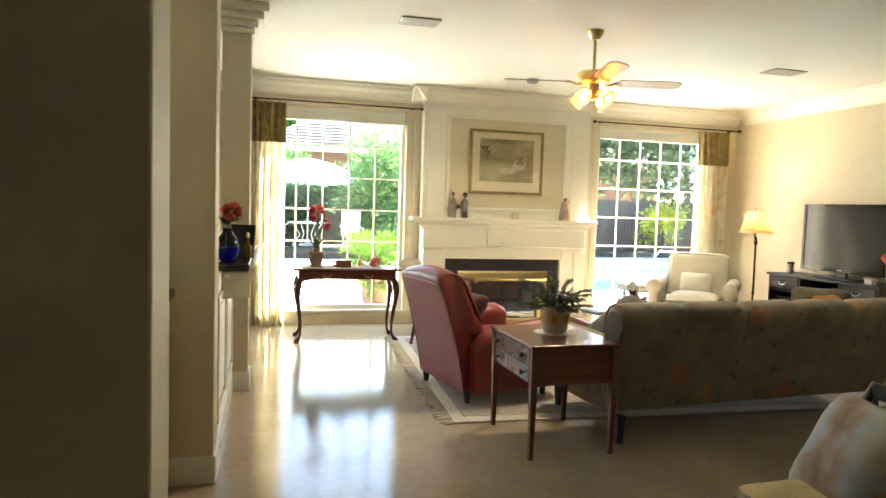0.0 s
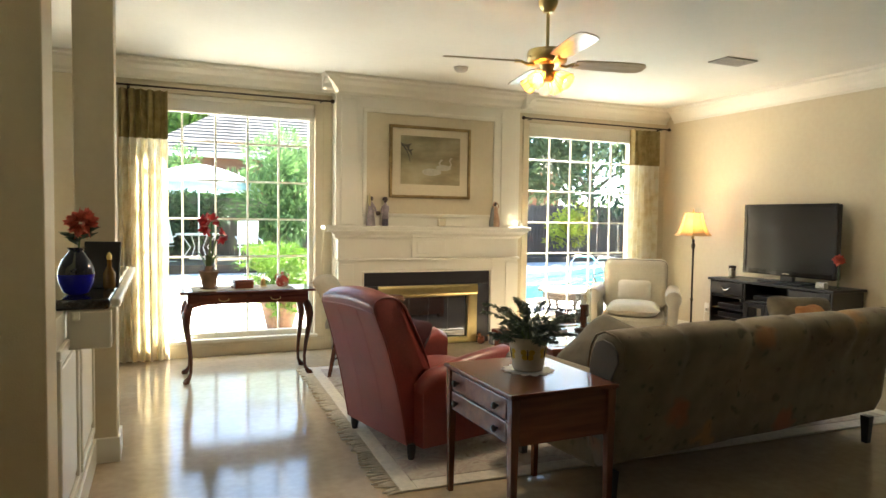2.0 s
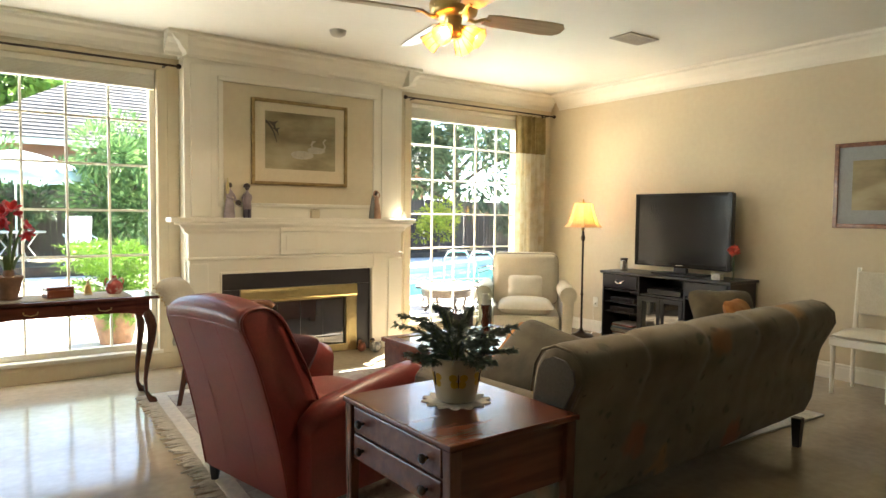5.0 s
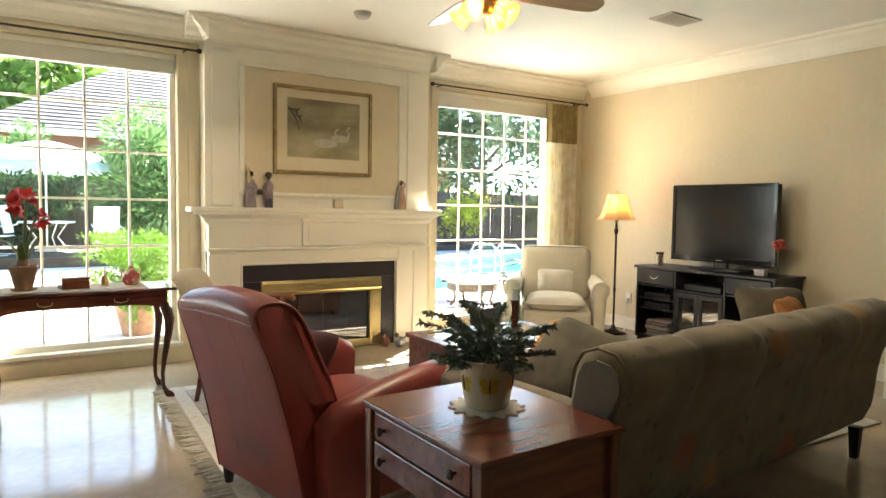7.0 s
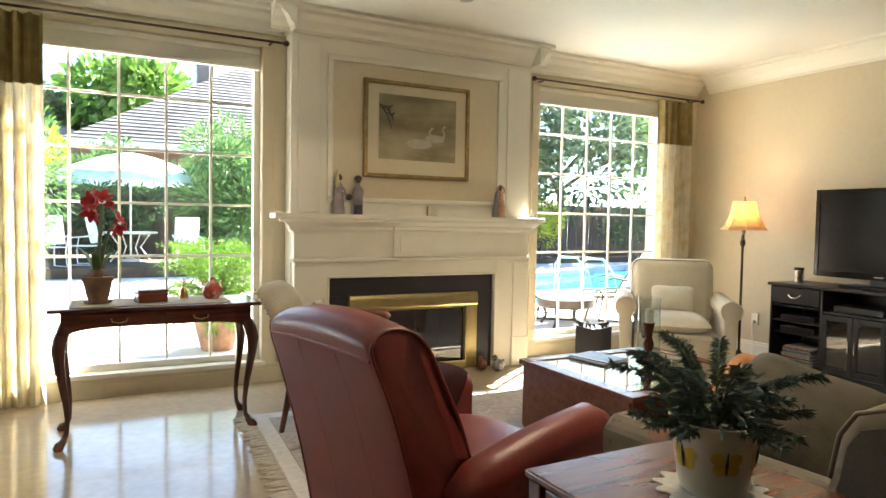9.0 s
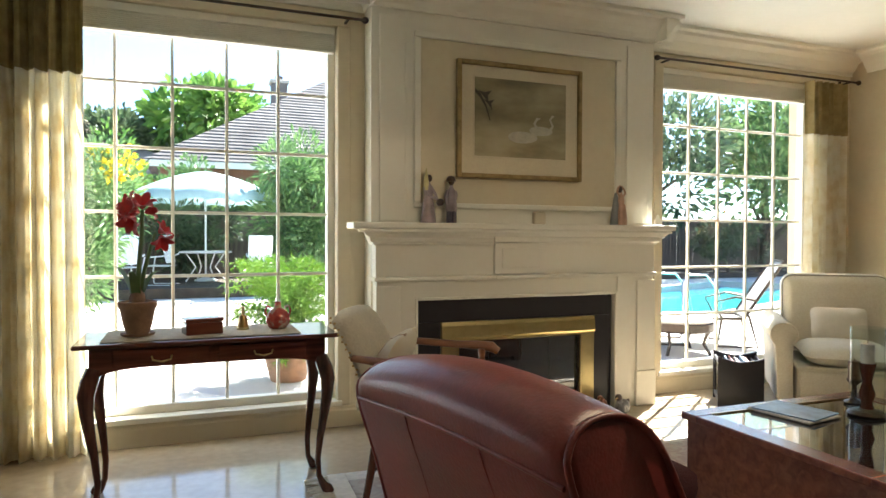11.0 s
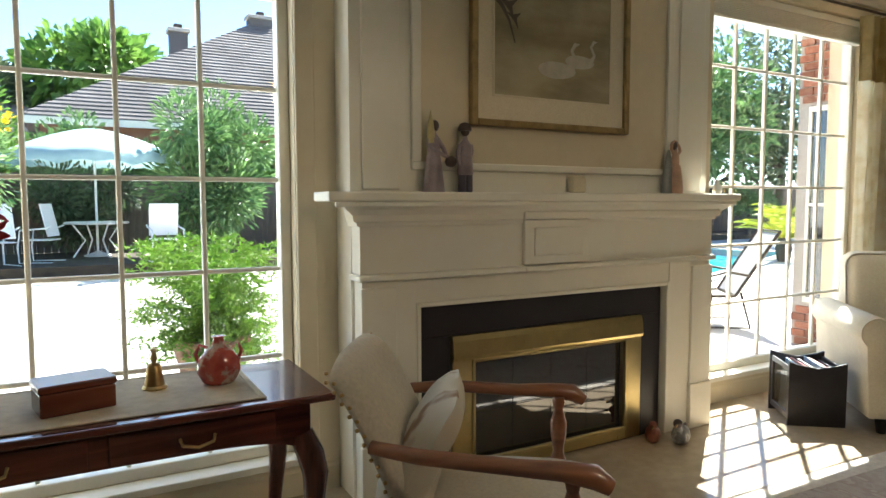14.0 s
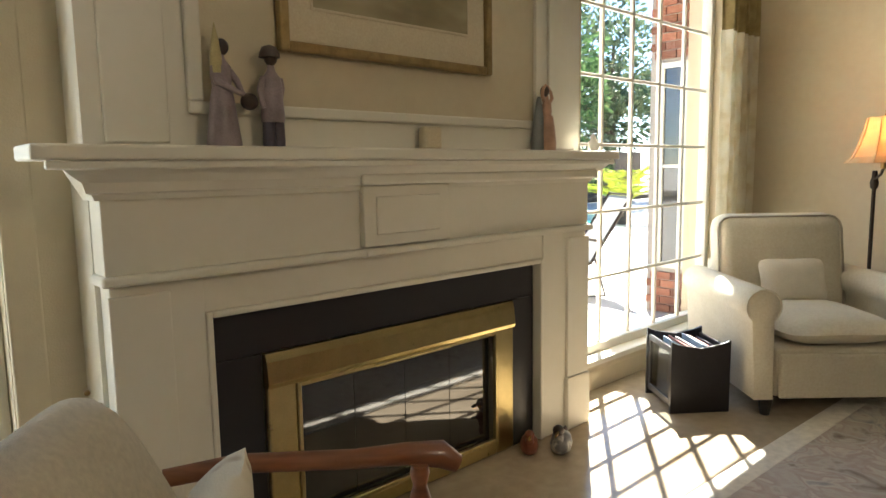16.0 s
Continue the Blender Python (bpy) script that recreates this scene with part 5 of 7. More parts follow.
def scatter(name, m, mt, w, h, tk, label):
    tagged(part(name, cushion(w, h, tk, None, 16, rough=0.01), mt, smooth=True), label, "cushion", group="sofa cushions").matrix_world = SM @ m


scatter("throw_pillow", pose(-0.74, 0.46, 0.66, 14, -36, 0), OLIVE, 0.46, 0.46, 0.13, "large olive brown cushion propped on the sofa arm")
scatter("throw_pillow", pose(-0.58, 0.66, 0.63, 12, -40, 0), RUST, 0.40, 0.40, 0.13, "rust orange cushion leaning beside the olive one")
scatter("throw_pillow", pose(0.97, 0.34, 0.68, 60, 0, 8), RUST, 0.34, 0.36, 0.12, "rust orange cushion against the sofa back")
scatter("throw_pillow", pose(1.04, 0.50, 0.69, 60, 0, -35), OLIVE, 0.44, 0.42, 0.14, "olive brown cushion in the sofa corner")


# ---- coffee table ----
def coffee():
    t = thing("coffee_table", "square dark wood coffee table with an inset glass top", "table", pose(5.05, 7.485, 0.0145))
    hx, hy, H = 0.52, 0.465, 0.44
    bm = bmesh.new()
    for r in ((-hx, hx, -hy, -hy + 0.09), (-hx, hx, hy - 0.09, hy), (-hx, -hx + 0.09, -hy + 0.09, hy - 0.09), (hx - 0.09, hx, -hy + 0.09, hy - 0.09)):
        box(bm, r[0], r[1], r[2], r[3], H - 0.03, H, 0.004, 2)
    part("top_frame", bm, CHERRY, t)
    part("glass_top", boxes((-hx + 0.092, hx - 0.092, -hy + 0.092, hy - 0.092, H - 0.01, H - 0.003)), FIREGLASS, t, "smoked glass inset")
    bm = bmesh.new()
    for r in ((-hx + 0.085, hx - 0.085, -hy + 0.085, -hy + 0.092), (-hx + 0.085, hx - 0.085, hy - 0.092, hy - 0.085)):
        box(bm, r[0], r[1], r[2], r[3], H - 0.004, H + 0.003)
    part("brass_edging", bm, BRASSD, t)
    for r in ((-hx + 0.02, hx - 0.02, -hy + 0.015, -hy + 0.035), (-hx + 0.02, hx - 0.02, hy - 0.035, hy - 0.015), (-hx + 0.015, -hx + 0.035, -hy + 0.036, hy - 0.036), (hx - 0.035, hx - 0.015, -hy + 0.036, hy - 0.036)):
        part("side_panel", rbox(r[0], r[1], r[2], r[3], 0.05, H - 0.031, 0.003, 1), CHERRY, t)
    for sx in (-1, 1):
        for sy in (-1, 1):
            part("foot", rbox(sx * (hx - 0.06) - 0.035, sx * (hx - 0.06) + 0.035, sy * (hy - 0.06) - 0.035, sy * (hy - 0.06) + 0.035, 0, 0.052, 0.004), CHERRY_LEG, t)


coffee()
CT = 0.4555
hu = thing("hurricane_lamp", "tall clear glass hurricane with a dark wooden candle post", "candle holder", pose(5.22, 7.62, CT))
part("base", lathe([(0.07, 0), (0.075, 0.008), (0.06, 0.02), (0.03, 0.028)], 20), IRON, hu)
part("post", lathe([(0.03, 0.02), (0.02, 0.05), (0.032, 0.09), (0.018, 0.14), (0.03, 0.2), (0.034, 0.22)], 16), MAHOG_LEG, hu, smooth=True)
part("candle", lathe([(0.025, 0.22), (0.025, 0.30), (0.004, 0.304), (0.002, 0.318)], 14), PAPER, hu, smooth=True)
part("glass_chimney", lathe([(0.062, 0.012), (0.066, 0.1), (0.062, 0.3), (0.066, 0.37), (0.064, 0.37), (0.060, 0.3), (0.064, 0.1), (0.060, 0.014)], 24), CLEAR, hu, smooth=True)
h2 = thing("candle_holder", "short dark candle holder on the coffee table", "candle holder", pose(5.36, 7.78, CT))
part("base", lathe([(0.04, 0), (0.042, 0.006), (0.012, 0.02), (0.01, 0.08), (0.03, 0.1), (0.032, 0.11)], 18), IRON, h2, smooth=True)
part("candle", lathe([(0.026, 0.11), (0.026, 0.19), (0.003, 0.194), (0.002, 0.205)], 14), mat("brown_wax", (0.12, 0.06, 0.03), 0.5), h2, smooth=True)
og = tagged(part("ornament", lathe([(0.02, 0), (0.022, 0.006), (0.008, 0.02), (0.014, 0.035), (0.006, 0.05), (0.01, 0.06), (0, 0.068)], 12), IRON, smooth=True), "tiny dark turned ornament on the coffee table", "ornament")
og.matrix_world = pose(5.40, 7.30, CT)
bk = thing("book_stack", "two flat magazines lying on the coffee table", "magazines", pose(4.95, 7.75, CT, 0, 0, 8))
part("magazine", rbox(-0.11, 0.11, -0.14, 0.14, 0, 0.008, 0.001, 1), PAPER, bk)
part("magazine", rbox(-0.1, 0.11, -0.135, 0.13, 0.0085, 0.015, 0.001, 1, pose(0, 0, 0, 0, 0, 6)), mat("blue_magazine_cover", (0.2, 0.3, 0.42), 0.4, 0.4, 20), bk)


# ---- cream armchair ----
def armchair():
    t = thing("armchair", "cream upholstered armchair with rolled arms in the corner", "armchair", pose(6.91, 9.02, 0.0, 0, 0, -42))
    # local: faces -y
    part("seat_base", rbox(-0.34, 0.34, -0.40, 0.34, 0.09, 0.33, 0.02, 3), CREAM, t)
    part("seat_cushion", cushion(0.60, 0.68, 0.17, pose(0, -0.10, 0.40), 12), CREAM, t, smooth=True)
    part("front_rail", rbox(-0.325, 0.325, -0.43, -0.40, 0.09, 0.31, 0.012, 2), CREAM, t)
    bb = rbox(-0.36, 0.36, 0.16, 0.345, 0.36, 0.925, 0.075, 5)
    for v in bb.verts:
        u, q = v.co.x / 0.36, (v.co.z - 0.64) / 0.285
        v.co.y += -0.03 * (1 - u * u) * (1 - q * q) + 0.16 * (v.co.z - 0.36)
        v.co.z += 0.015 * (1 - u * u) * max(0, q) + 0.006 * noise.noise(Vector((v.co.x * 6, v.co.z * 6, 0)))
    b = part("backrest", bb, CREAM, t, smooth=True)
    part("back_frame", rbox(-0.33, 0.33, 0.345, 0.41, 0.09, 0.70, 0.02, 3, pose(0, 0.0, 0, -5)), CREAM, t, smooth=False)
    for k in (-1, 1):
        bm = bmesh.new()
        rings = []
        for y in (-0.43, -0.425, -0.2, 0.1, 0.38, 0.40):
            s = 0.94 if y in (-0.43, 0.40) else 1.0
            ring = []
            for a in range(17):
                an = math.pi * (-0.28 + 1.56 * a / 16)
                ring.append((k * (0.40 + 0.02) + k * s * 0.085 * -math.cos(an) * -1, y, 0.545 + s * 0.085 * math.sin(an)))
            ring += [(k * (0.36), y, 0.09), (k * (0.45), y, 0.09)]
            rings.append([bm.verts.new(p) for p in ring])
        for a, b2 in zip(rings, rings[1:]):
            for i in range(len(a)):
                bm.faces.new((a[i], a[(i + 1) % len(a)], b2[(i + 1) % len(a)], b2[i]))
        bm.faces.new(rings[0])
        bm.faces.new(rings[-1][::-1])
        bmesh.ops.recalc_face_normals(bm, faces=bm.faces)
        part("arm", bm, CREAM, t, smooth=True)
        pts = [(k * 0.42 + k * 0.083 * math.cos(an), -0.431, 0.545 + 0.083 * math.sin(an)) for an in [math.pi * (-0.28 + 1.56 * a / 16) for a in range(17)]]
        part("piping", tube(pts, 0.005, 6), CREAM, t, smooth=True)
        for y in (-0.38, 0.34):
            part("foot", lathe([(0.022, 0.0), (0.032, 0.05), (0.036, 0.092)], 12, at=(k * 0.37, y, 0)), DARKWOOD, t)
    ring = []
    for cx, cz, a0 in ((0.283, 0.848, 0), (-0.283, 0.848, 90), (-0.283, 0.45, 180), (0.283, 0.45, 270)):
        for d in (0, 30, 60, 90):
            z = cz + 0.072 * math.sin(radians(a0 + d))
            ring.append((cx + 0.072 * math.cos(radians(a0 + d)), 0.187 + 0.16 * (z - 0.36), z))
    part("piping", tube(ring + ring[:1], 0.006, 6), mat("taupe_piping", (0.42, 0.37, 0.28), 0.85, 0.1, 20), b, smooth=True)
    return t


armchair()
tagged(part("throw_pillow", cushion(0.38, 0.26, 0.12, None, 10, rough=0.004), mat("ivory_linen", (0.74, 0.69, 0.58), 0.9, 0.08, 12, 0.3, 300), smooth=True), "small ivory lumbar cushion on the cream armchair", "cushion").matrix_world = pose(6.91, 9.02, 0, 0, 0, -42) @ pose(0, 0.10, 0.575, 72, 0, 0)

# magazine rack
mr = thing("magazine_rack", "black wooden magazine rack with glazed sides, full of magazines", "magazine rack", pose(6.27, 9.34, 0.0, 0, 0, 52))
for x in (-0.16, 0.145):
    bm = extrude([(-0.15, 0.0), (-0.15, 0.36), (-0.11, 0.345), (0.0, 0.325), (0.11, 0.345), (0.15, 0.36), (0.15, 0.0)], ALONG_X, x, x + 0.015)
    part("end_panel", bm, DARKWOOD, mr)
for y in (-0.145, 0.131):
    bm = bmesh.new()
    for r in ((-0.144, 0.144, 0.03, 0.065), (-0.144, 0.144, 0.3, 0.33), (-0.144, -0.115, 0.065, 0.3), (0.115, 0.144, 0.065, 0.3)):
        box(bm, r[0], r[1], y, y + 0.014, r[2], r[3], 0.002, 1)
    part("side_frame", bm, DARKWOOD, mr)
    part("side_glass", boxes((-0.114, 0.114, y + 0.005, y + 0.008, 0.066, 0.299)), CLEAR, mr)
part("bottom", rbox(-0.144, 0.144, -0.13, 0.13, 0.02, 0.035, 0.002, 1), DARKWOOD, mr)
rng = random.Random(3)
MAGS = [PAPER, mat("dark_magazine_cover", (0.05, 0.05, 0.07), 0.35, 0.4, 20), mat("red_magazine_cover", (0.35, 0.12, 0.09), 0.35, 0.4, 20), bpy.data.materials["blue_magazine_cover"]]
for i in range(9):
    y = -0.115 + i * 0.027
    part("magazine", rbox(-0.13, 0.11 + rng.uniform(0, 0.02), y, y + 0.009, 0.036, 0.29 + rng.uniform(0, 0.045), 0.001, 1, pose(0, 0, 0, rng.uniform(-4, 4))), MAGS[(1, 2, 0, 3, 1, 0, 2, 3, 1)[i]], mr)


# ---- television and stand ----
def tv_stand():
    t = thing("tv_stand", "black wooden television stand with drawers, glass doors and open shelves", "tv stand", pose(7.755, 7.80, 0.0, 0, 0, 0))
    # local: faces -x
    X0, X1, Y = -0.215, 0.225, 0.715
    part("top", rbox(X0 - 0.025, X1 + 0.005, -Y - 0.02, Y + 0.02, 0.745, 0.772, 0.006, 2), DARKWOOD, t)
    part("plinth", rbox(X0 + 0.02, X1, -Y + 0.01, Y - 0.01, 0.0, 0.055, 0.003), DARKWOOD, t)
    part("bottom", rbox(X0, X1, -Y, Y, 0.056, 0.08, 0.002), DARKWOOD, t)
    part("back", rbox(X1 - 0.012, X1, -Y + 0.02, Y - 0.02, 0.08, 0.744, 0.001), DARKWOOD, t)
    for y in (-Y, -0.27, 0.25, Y - 0.02):
        part("upright", rbox(X0, X1 - 0.013, y, y + 0.02, 0.081, 0.744, 0.002), DARKWOOD, t)
    for y0, y1 in ((-Y + 0.021, -0.271), (0.271, Y - 0.021)):
        dr = part("drawer", rbox(X0 - 0.008, X0 + 0.012, y0 + 0.004, y1 - 0.004, 0.60, 0.738, 0.005, 2), DARKWOOD, t)
        c = (y0 + y1) / 2
        part("handle", tube([(X0 - 0.01, c - 0.05, 0.685), (X0 - 0.028, c - 0.045, 0.67), (X0 - 0.032, c - 0.02, 0.655), (X0 - 0.032, c + 0.02, 0.655), (X0 - 0.028, c + 0.045, 0.67), (X0 - 0.01, c + 0.05, 0.685)], 0.006, 7), CHROME, dr, "curved nickel bail handle")
        part("shelf", rbox(X0 + 0.01, X1 - 0.013, y0, y1, 0.57, 0.588, 0.002), DARKWOOD, t)
    for z in (0.44, 0.34):
        part("shelf", rbox(X0 + 0.02, X1 - 0.013, 0.271, Y - 0.021, z, z + 0.014, 0.002), DARKWOOD, t)
    part("shelf", rbox(X0 + 0.01, X1 - 0.013, -0.249, 0.249, 0.555, 0.573, 0.002), DARKWOOD, t)
    for k in range(2):
        y0 = -0.247 + 0.249 * k
        bm = bmesh.new()
        for r in ((y0, y0 + 0.04, 0.085, 0.55), (y0 + 0.205, y0 + 0.245, 0.085, 0.55), (y0 + 0.04, y0 + 0.205, 0.085, 0.13), (y0 + 0.04, y0 + 0.205, 0.505, 0.55)):
            box(bm, X0 - 0.006, X0 + 0.012, r[0], r[1], r[2], r[3], 0.002, 1)
        d = part("door", bm, DARKWOOD, t)
        part("door_glass", boxes((X0 + 0.002, X0 + 0.006, y0 + 0.041, y0 + 0.204, 0.131, 0.504)), FIREGLASS, d)
        yy = y0 + (0.222 if k == 0 else 0.023)
        part("handle", tube([(X0 - 0.006, yy, 0.37), (X0 - 0.022, yy, 0.36), (X0 - 0.022, yy, 0.27), (X0 - 0.006, yy, 0.26)], 0.005, 7), CHROME, d)


tv_stand()
rng = random.Random(9)
dv = thing("disc_player", "slim black disc player in the open middle shelf", "media player", pose(7.72, 7.80, 0.574))
part("body", rbox(-0.13, 0.13, -0.19, 0.19, 0.003, 0.052, 0.003), PLASTIC, dv)
for y in (-0.15, 0.15):
    part("foot", lathe([(0.01, 0), (0.01, 0.004)], 8, at=(0, y, 0)), PLASTIC, dv)
for z, wd in ((0.4545, 0.045), (0.5, 0.03), (0.3545, 0.05)):
    if z != 0.5:
        q = thing("media_box", "flat black media box on the side shelf", "media player", pose(7.70, 8.29, z))
        part("body", rbox(-0.12, 0.12, -0.15, 0.15, 0.0, wd, 0.003), PLASTIC, q)
st = thing("paper_stack", "uneven stack of papers and magazines on the low shelf", "papers", pose(7.70, 8.29, 0.081))
for i in range(12):
    part("magazine", rbox(-0.12, 0.12, -0.14, 0.12, 0.013 * i, 0.013 * i + 0.011, 0.001, 1, pose(rng.uniform(-0.02, 0.01), rng.uniform(-0.01, 0.02), 0, 0, 0, rng.uniform(-5, 5))), MAGS[(0, 0, 3, 0, 2, 0)[i % 6]], st)
for i in range(13):
    q = tagged(part("book", rbox(-0.09, 0.09, 0, 0.024, 0, 0.24 + rng.uniform(-0.03, 0.05), 0.003, 1), MAGS[rng.choice((0, 1, 2, 1, 3, 1))]), "upright book on the low side shelf", "book", group="books in the stand")
    q.matrix_world = pose(7.68, 7.12 + i * 0.0285, 0.081, 0, 0, 0)

tv = thing("television", "large black flat television on a swivel foot", "television", pose(7.76, 7.735, 0.7725, 0, 0, 0))
part("foot", rbox(-0.12, 0.12, -0.26, 0.26, 0.0, 0.018, 0.008, 2), PLASTIC, tv)
part("neck", rbox(-0.02, 0.025, -0.07, 0.07, 0.018, 0.1, 0.006, 2), PLASTIC, tv)
part("housing", rbox(-0.012, 0.05, -0.525, 0.525, 0.075, 0.79, 0.012, 3), PLASTIC, tv)
bm = bmesh.new()
for r in ((-0.53, -0.495, 0.07, 0.795), (0.495, 0.53, 0.07, 0.795), (-0.495, 0.495, 0.07, 0.12), (-0.495, 0.495, 0.765, 0.795)):
    box(bm, -0.026, -0.01, r[0], r[1], r[2], r[3], 0.004, 2)
part("bezel", bm, mat("gloss_black", (0.01, 0.01, 0.012), 0.08, 0.1, 10), tv)
part("screen", boxes((-0.017, -0.013, -0.495, 0.495, 0.12, 0.765)), SCREEN, tv)
part("badge", boxes((-0.0275, -0.026, -0.035, 0.035, 0.09, 0.098)), CHROME, tv)

can = thing("canister", "small brushed metal canister on the television stand", "canister", pose(7.70, 8.37, 0.7725))
part("body", lathe([(0.036, 0), (0.038, 0.004), (0.038, 0.105), (0.036, 0.11)], 20), CHROME, can, smooth=False)
part("lid", lathe([(0.039, 0.11), (0.039, 0.128), (0.034, 0.132), (0, 0.133)], 20), IRON, can)
cb = tagged(part("card_box", rbox(-0.03, 0.03, -0.045, 0.045, 0, 0.055, 0.004), PAPER), "small pale box on the television stand", "box")
cb.matrix_world = pose(7.64, 7.27, 0.7725)
bv = thing("bud_vase", "slim clear bud vase holding one coral red flower", "vase", pose(7.70, 7.155, 0.7725))
part("vase", lathe([(0.03, 0), (0.032, 0.008), (0.012, 0.03), (0.01, 0.12), (0.014, 0.2), (0.02, 0.215)], 16), CLEAR, bv, smooth=True)
part("stem", tube([(0, 0, 0.01), (0, 0, 0.25)], 0.004, 6), STEM, bv)
rnd = random.Random(5)


def pompom(at, r, n, rr):
    vs, fs = [], []
    sd = []
    for i in range(n):
        d = Vector((rr.gauss(0, 1), rr.gauss(0, 1), rr.gauss(0.25, 1))).normalized()
        sd.append((Vector(at) + d * r * 0.25, d))
    return leaves(sd, r * 0.85, r * 0.6, rr, 0.1)


vs, fs = pompom((0, 0, 0.27), 0.048, 140, rnd)
mesh_part("blossom", vs, fs, CORAL, bv, "round coral red flower head")

# ---- floor lamp ----
lp = thing("floor_lamp", "bronze floor lamp with a lit cream bell shade", "lamp", pose(7.66, 8.91, 0.0))
part("base", lathe([(0.135, 0), (0.14, 0.012), (0.12, 0.022), (0.06, 0.035), (0.025, 0.06), (0.018, 0.09)], 28), IRON, lp, smooth=True)
part("pole", lathe([(0.011, 0.08), (0.011, 0.45), (0.018, 0.46), (0.018, 0.475), (0.011, 0.485), (0.011, 1.06), (0.02, 1.07), (0.024, 1.1), (0.015, 1.13), (0.012, 1.17)], 16), IRON, lp, smooth=True)
part("arm", tube([(0, 0, 1.12), (-0.03, -0.02, 1.13), (-0.055, -0.045, 1.15), (-0.07, -0.06, 1.19)], 0.008, 8), IRON, lp, smooth=True)
LX, LY = -0.07, -0.06
part("socket", lathe([(0.016, 1.18), (0.018, 1.25)], 12, at=(LX, LY, 0)), BRASSD, lp)
part("bulb", lathe([(0.012, 1.25), (0.028, 1.29), (0.028, 1.32), (0.0, 1.35)], 14, at=(LX, LY, 0)), BULB, lp, smooth=True)
shp = [(0.205, 1.215), (0.17, 1.25), (0.138, 1.32), (0.112, 1.40), (0.098, 1.475)]
part("shade", lathe(shp + [(r - 0.003, z) for r, z in shp[::-1]], 8, at=(LX, LY, 0)), SHADE, lp, "cream panelled bell shade")
me = lp.children[-1].data
bm = bmesh.new()
bm.from_mesh(me)
bmesh.ops.delete(bm, geom=[f for f in bm.faces if len(f.verts) > 4], context="FACES_ONLY")
bm.to_mesh(me)
bm.free()
for j in range(8):
    b_ = 2 * math.pi * j / 8
    part("rib", tube([(LX + (r + 0.001) * math.cos(b_), LY + (r + 0.001) * math.sin(b_), z) for r, z in shp], 0.004, 5), SHADE, lp)
part("finial", lathe([(0.006, 1.47), (0.012, 1.485), (0.006, 1.5), (0.01, 1.51), (0, 1.525)], 10, at=(LX, LY, 0)), BRASSD, lp, smooth=True)
part("spider", tube([(LX - 0.097, LY, 1.474), (LX + 0.097, LY, 1.474)], 0.003, 5), BRASSD, lp)
lamp_light = new("lamp_light", bpy.data.lights.new("lamp_light", "POINT"))
lamp_light.data.energy, lamp_light.data.color, lamp_light.data.shadow_soft_size = 1.4, (1.0, 0.68, 0.38), 0.03
lamp_light.location = (7.66 + LX, 8.91 + LY, 1.385)
fan_light = new("fan_light", bpy.data.lights.new("fan_light", "SPOT"))
fan_light.data.energy, fan_light.data.color, fan_light.data.shadow_soft_size = 5.5, (1.0, 0.8, 0.56), 0.12
fan_light.data.spot_size, fan_light.data.spot_blend = radians(174), 0.12
fan_light.location = (4.30, 6.80, CZ - 0.62)

# picture and white chair by the side wall
p2 = thing("framed_picture", "wooden framed print with a blue-grey mat on the wall", "picture", pose(7.985, 6.17, 1.605))
bm = bmesh.new()
for r in ((-0.29, -0.255, -0.345, 0.345), (0.255, 0.29, -0.345, 0.345), (-0.255, 0.255, -0.345, -0.31), (-0.255, 0.255, 0.31, 0.345)):
    box(bm, -0.015, 0.014, r[0], r[1], r[2], r[3], 0.004, 2)
part("frame", bm, ARMWOOD, p2)
part("mat_board", boxes((-0.004, 0.012, -0.255, 0.255, -0.31, 0.31)), mat("blue_grey_mat", (0.34, 0.36, 0.37), 0.9, 0.05, 10), p2)
part("print", boxes((-0.006, -0.004, -0.15, 0.15, -0.2, 0.2)), PAINTING, p2)


def white_chair():
    t = thing("side_chair", "cream painted side chair against the wall", "chair", pose(7.68, 6.02, 0, 0, 0, 0))
    part("seat", cushion(0.44, 0.44, 0.09, pose(0, 0, 0.45), 8), CREAM, t, smooth=True)
    part("seat_rail", rbox(-0.21, 0.21, -0.21, 0.21, 0.37, 0.43, 0.006), WHITE, t)
    for x in (-0.18, 0.18):
        for y in (-0.19, 0.19):
            hgt = 0.37 if x < 0 else 0.95
            part("leg" if x < 0 else "back_post", tube([(x, y, 0), (x * 0.97, y, 0.2), (x, y, 0.37), (x + (0.05 if x > 0 else 0), y, hgt)], [0.014, 0.017, 0.02, 0.017], 8), WHITE, t, smooth=True)
    part("backrest", rbox(0.195, 0.225, -0.19, 0.19, 0.58, 0.92, 0.012, 2), CREAM, t)


white_chair()


# ---- open-arm chair by the fireplace ----
OATMEAL = mat("oatmeal_upholstery", (0.5, 0.45, 0.35), 0.85, 0.1, 6, 0.2, 300, sheen=0.2)


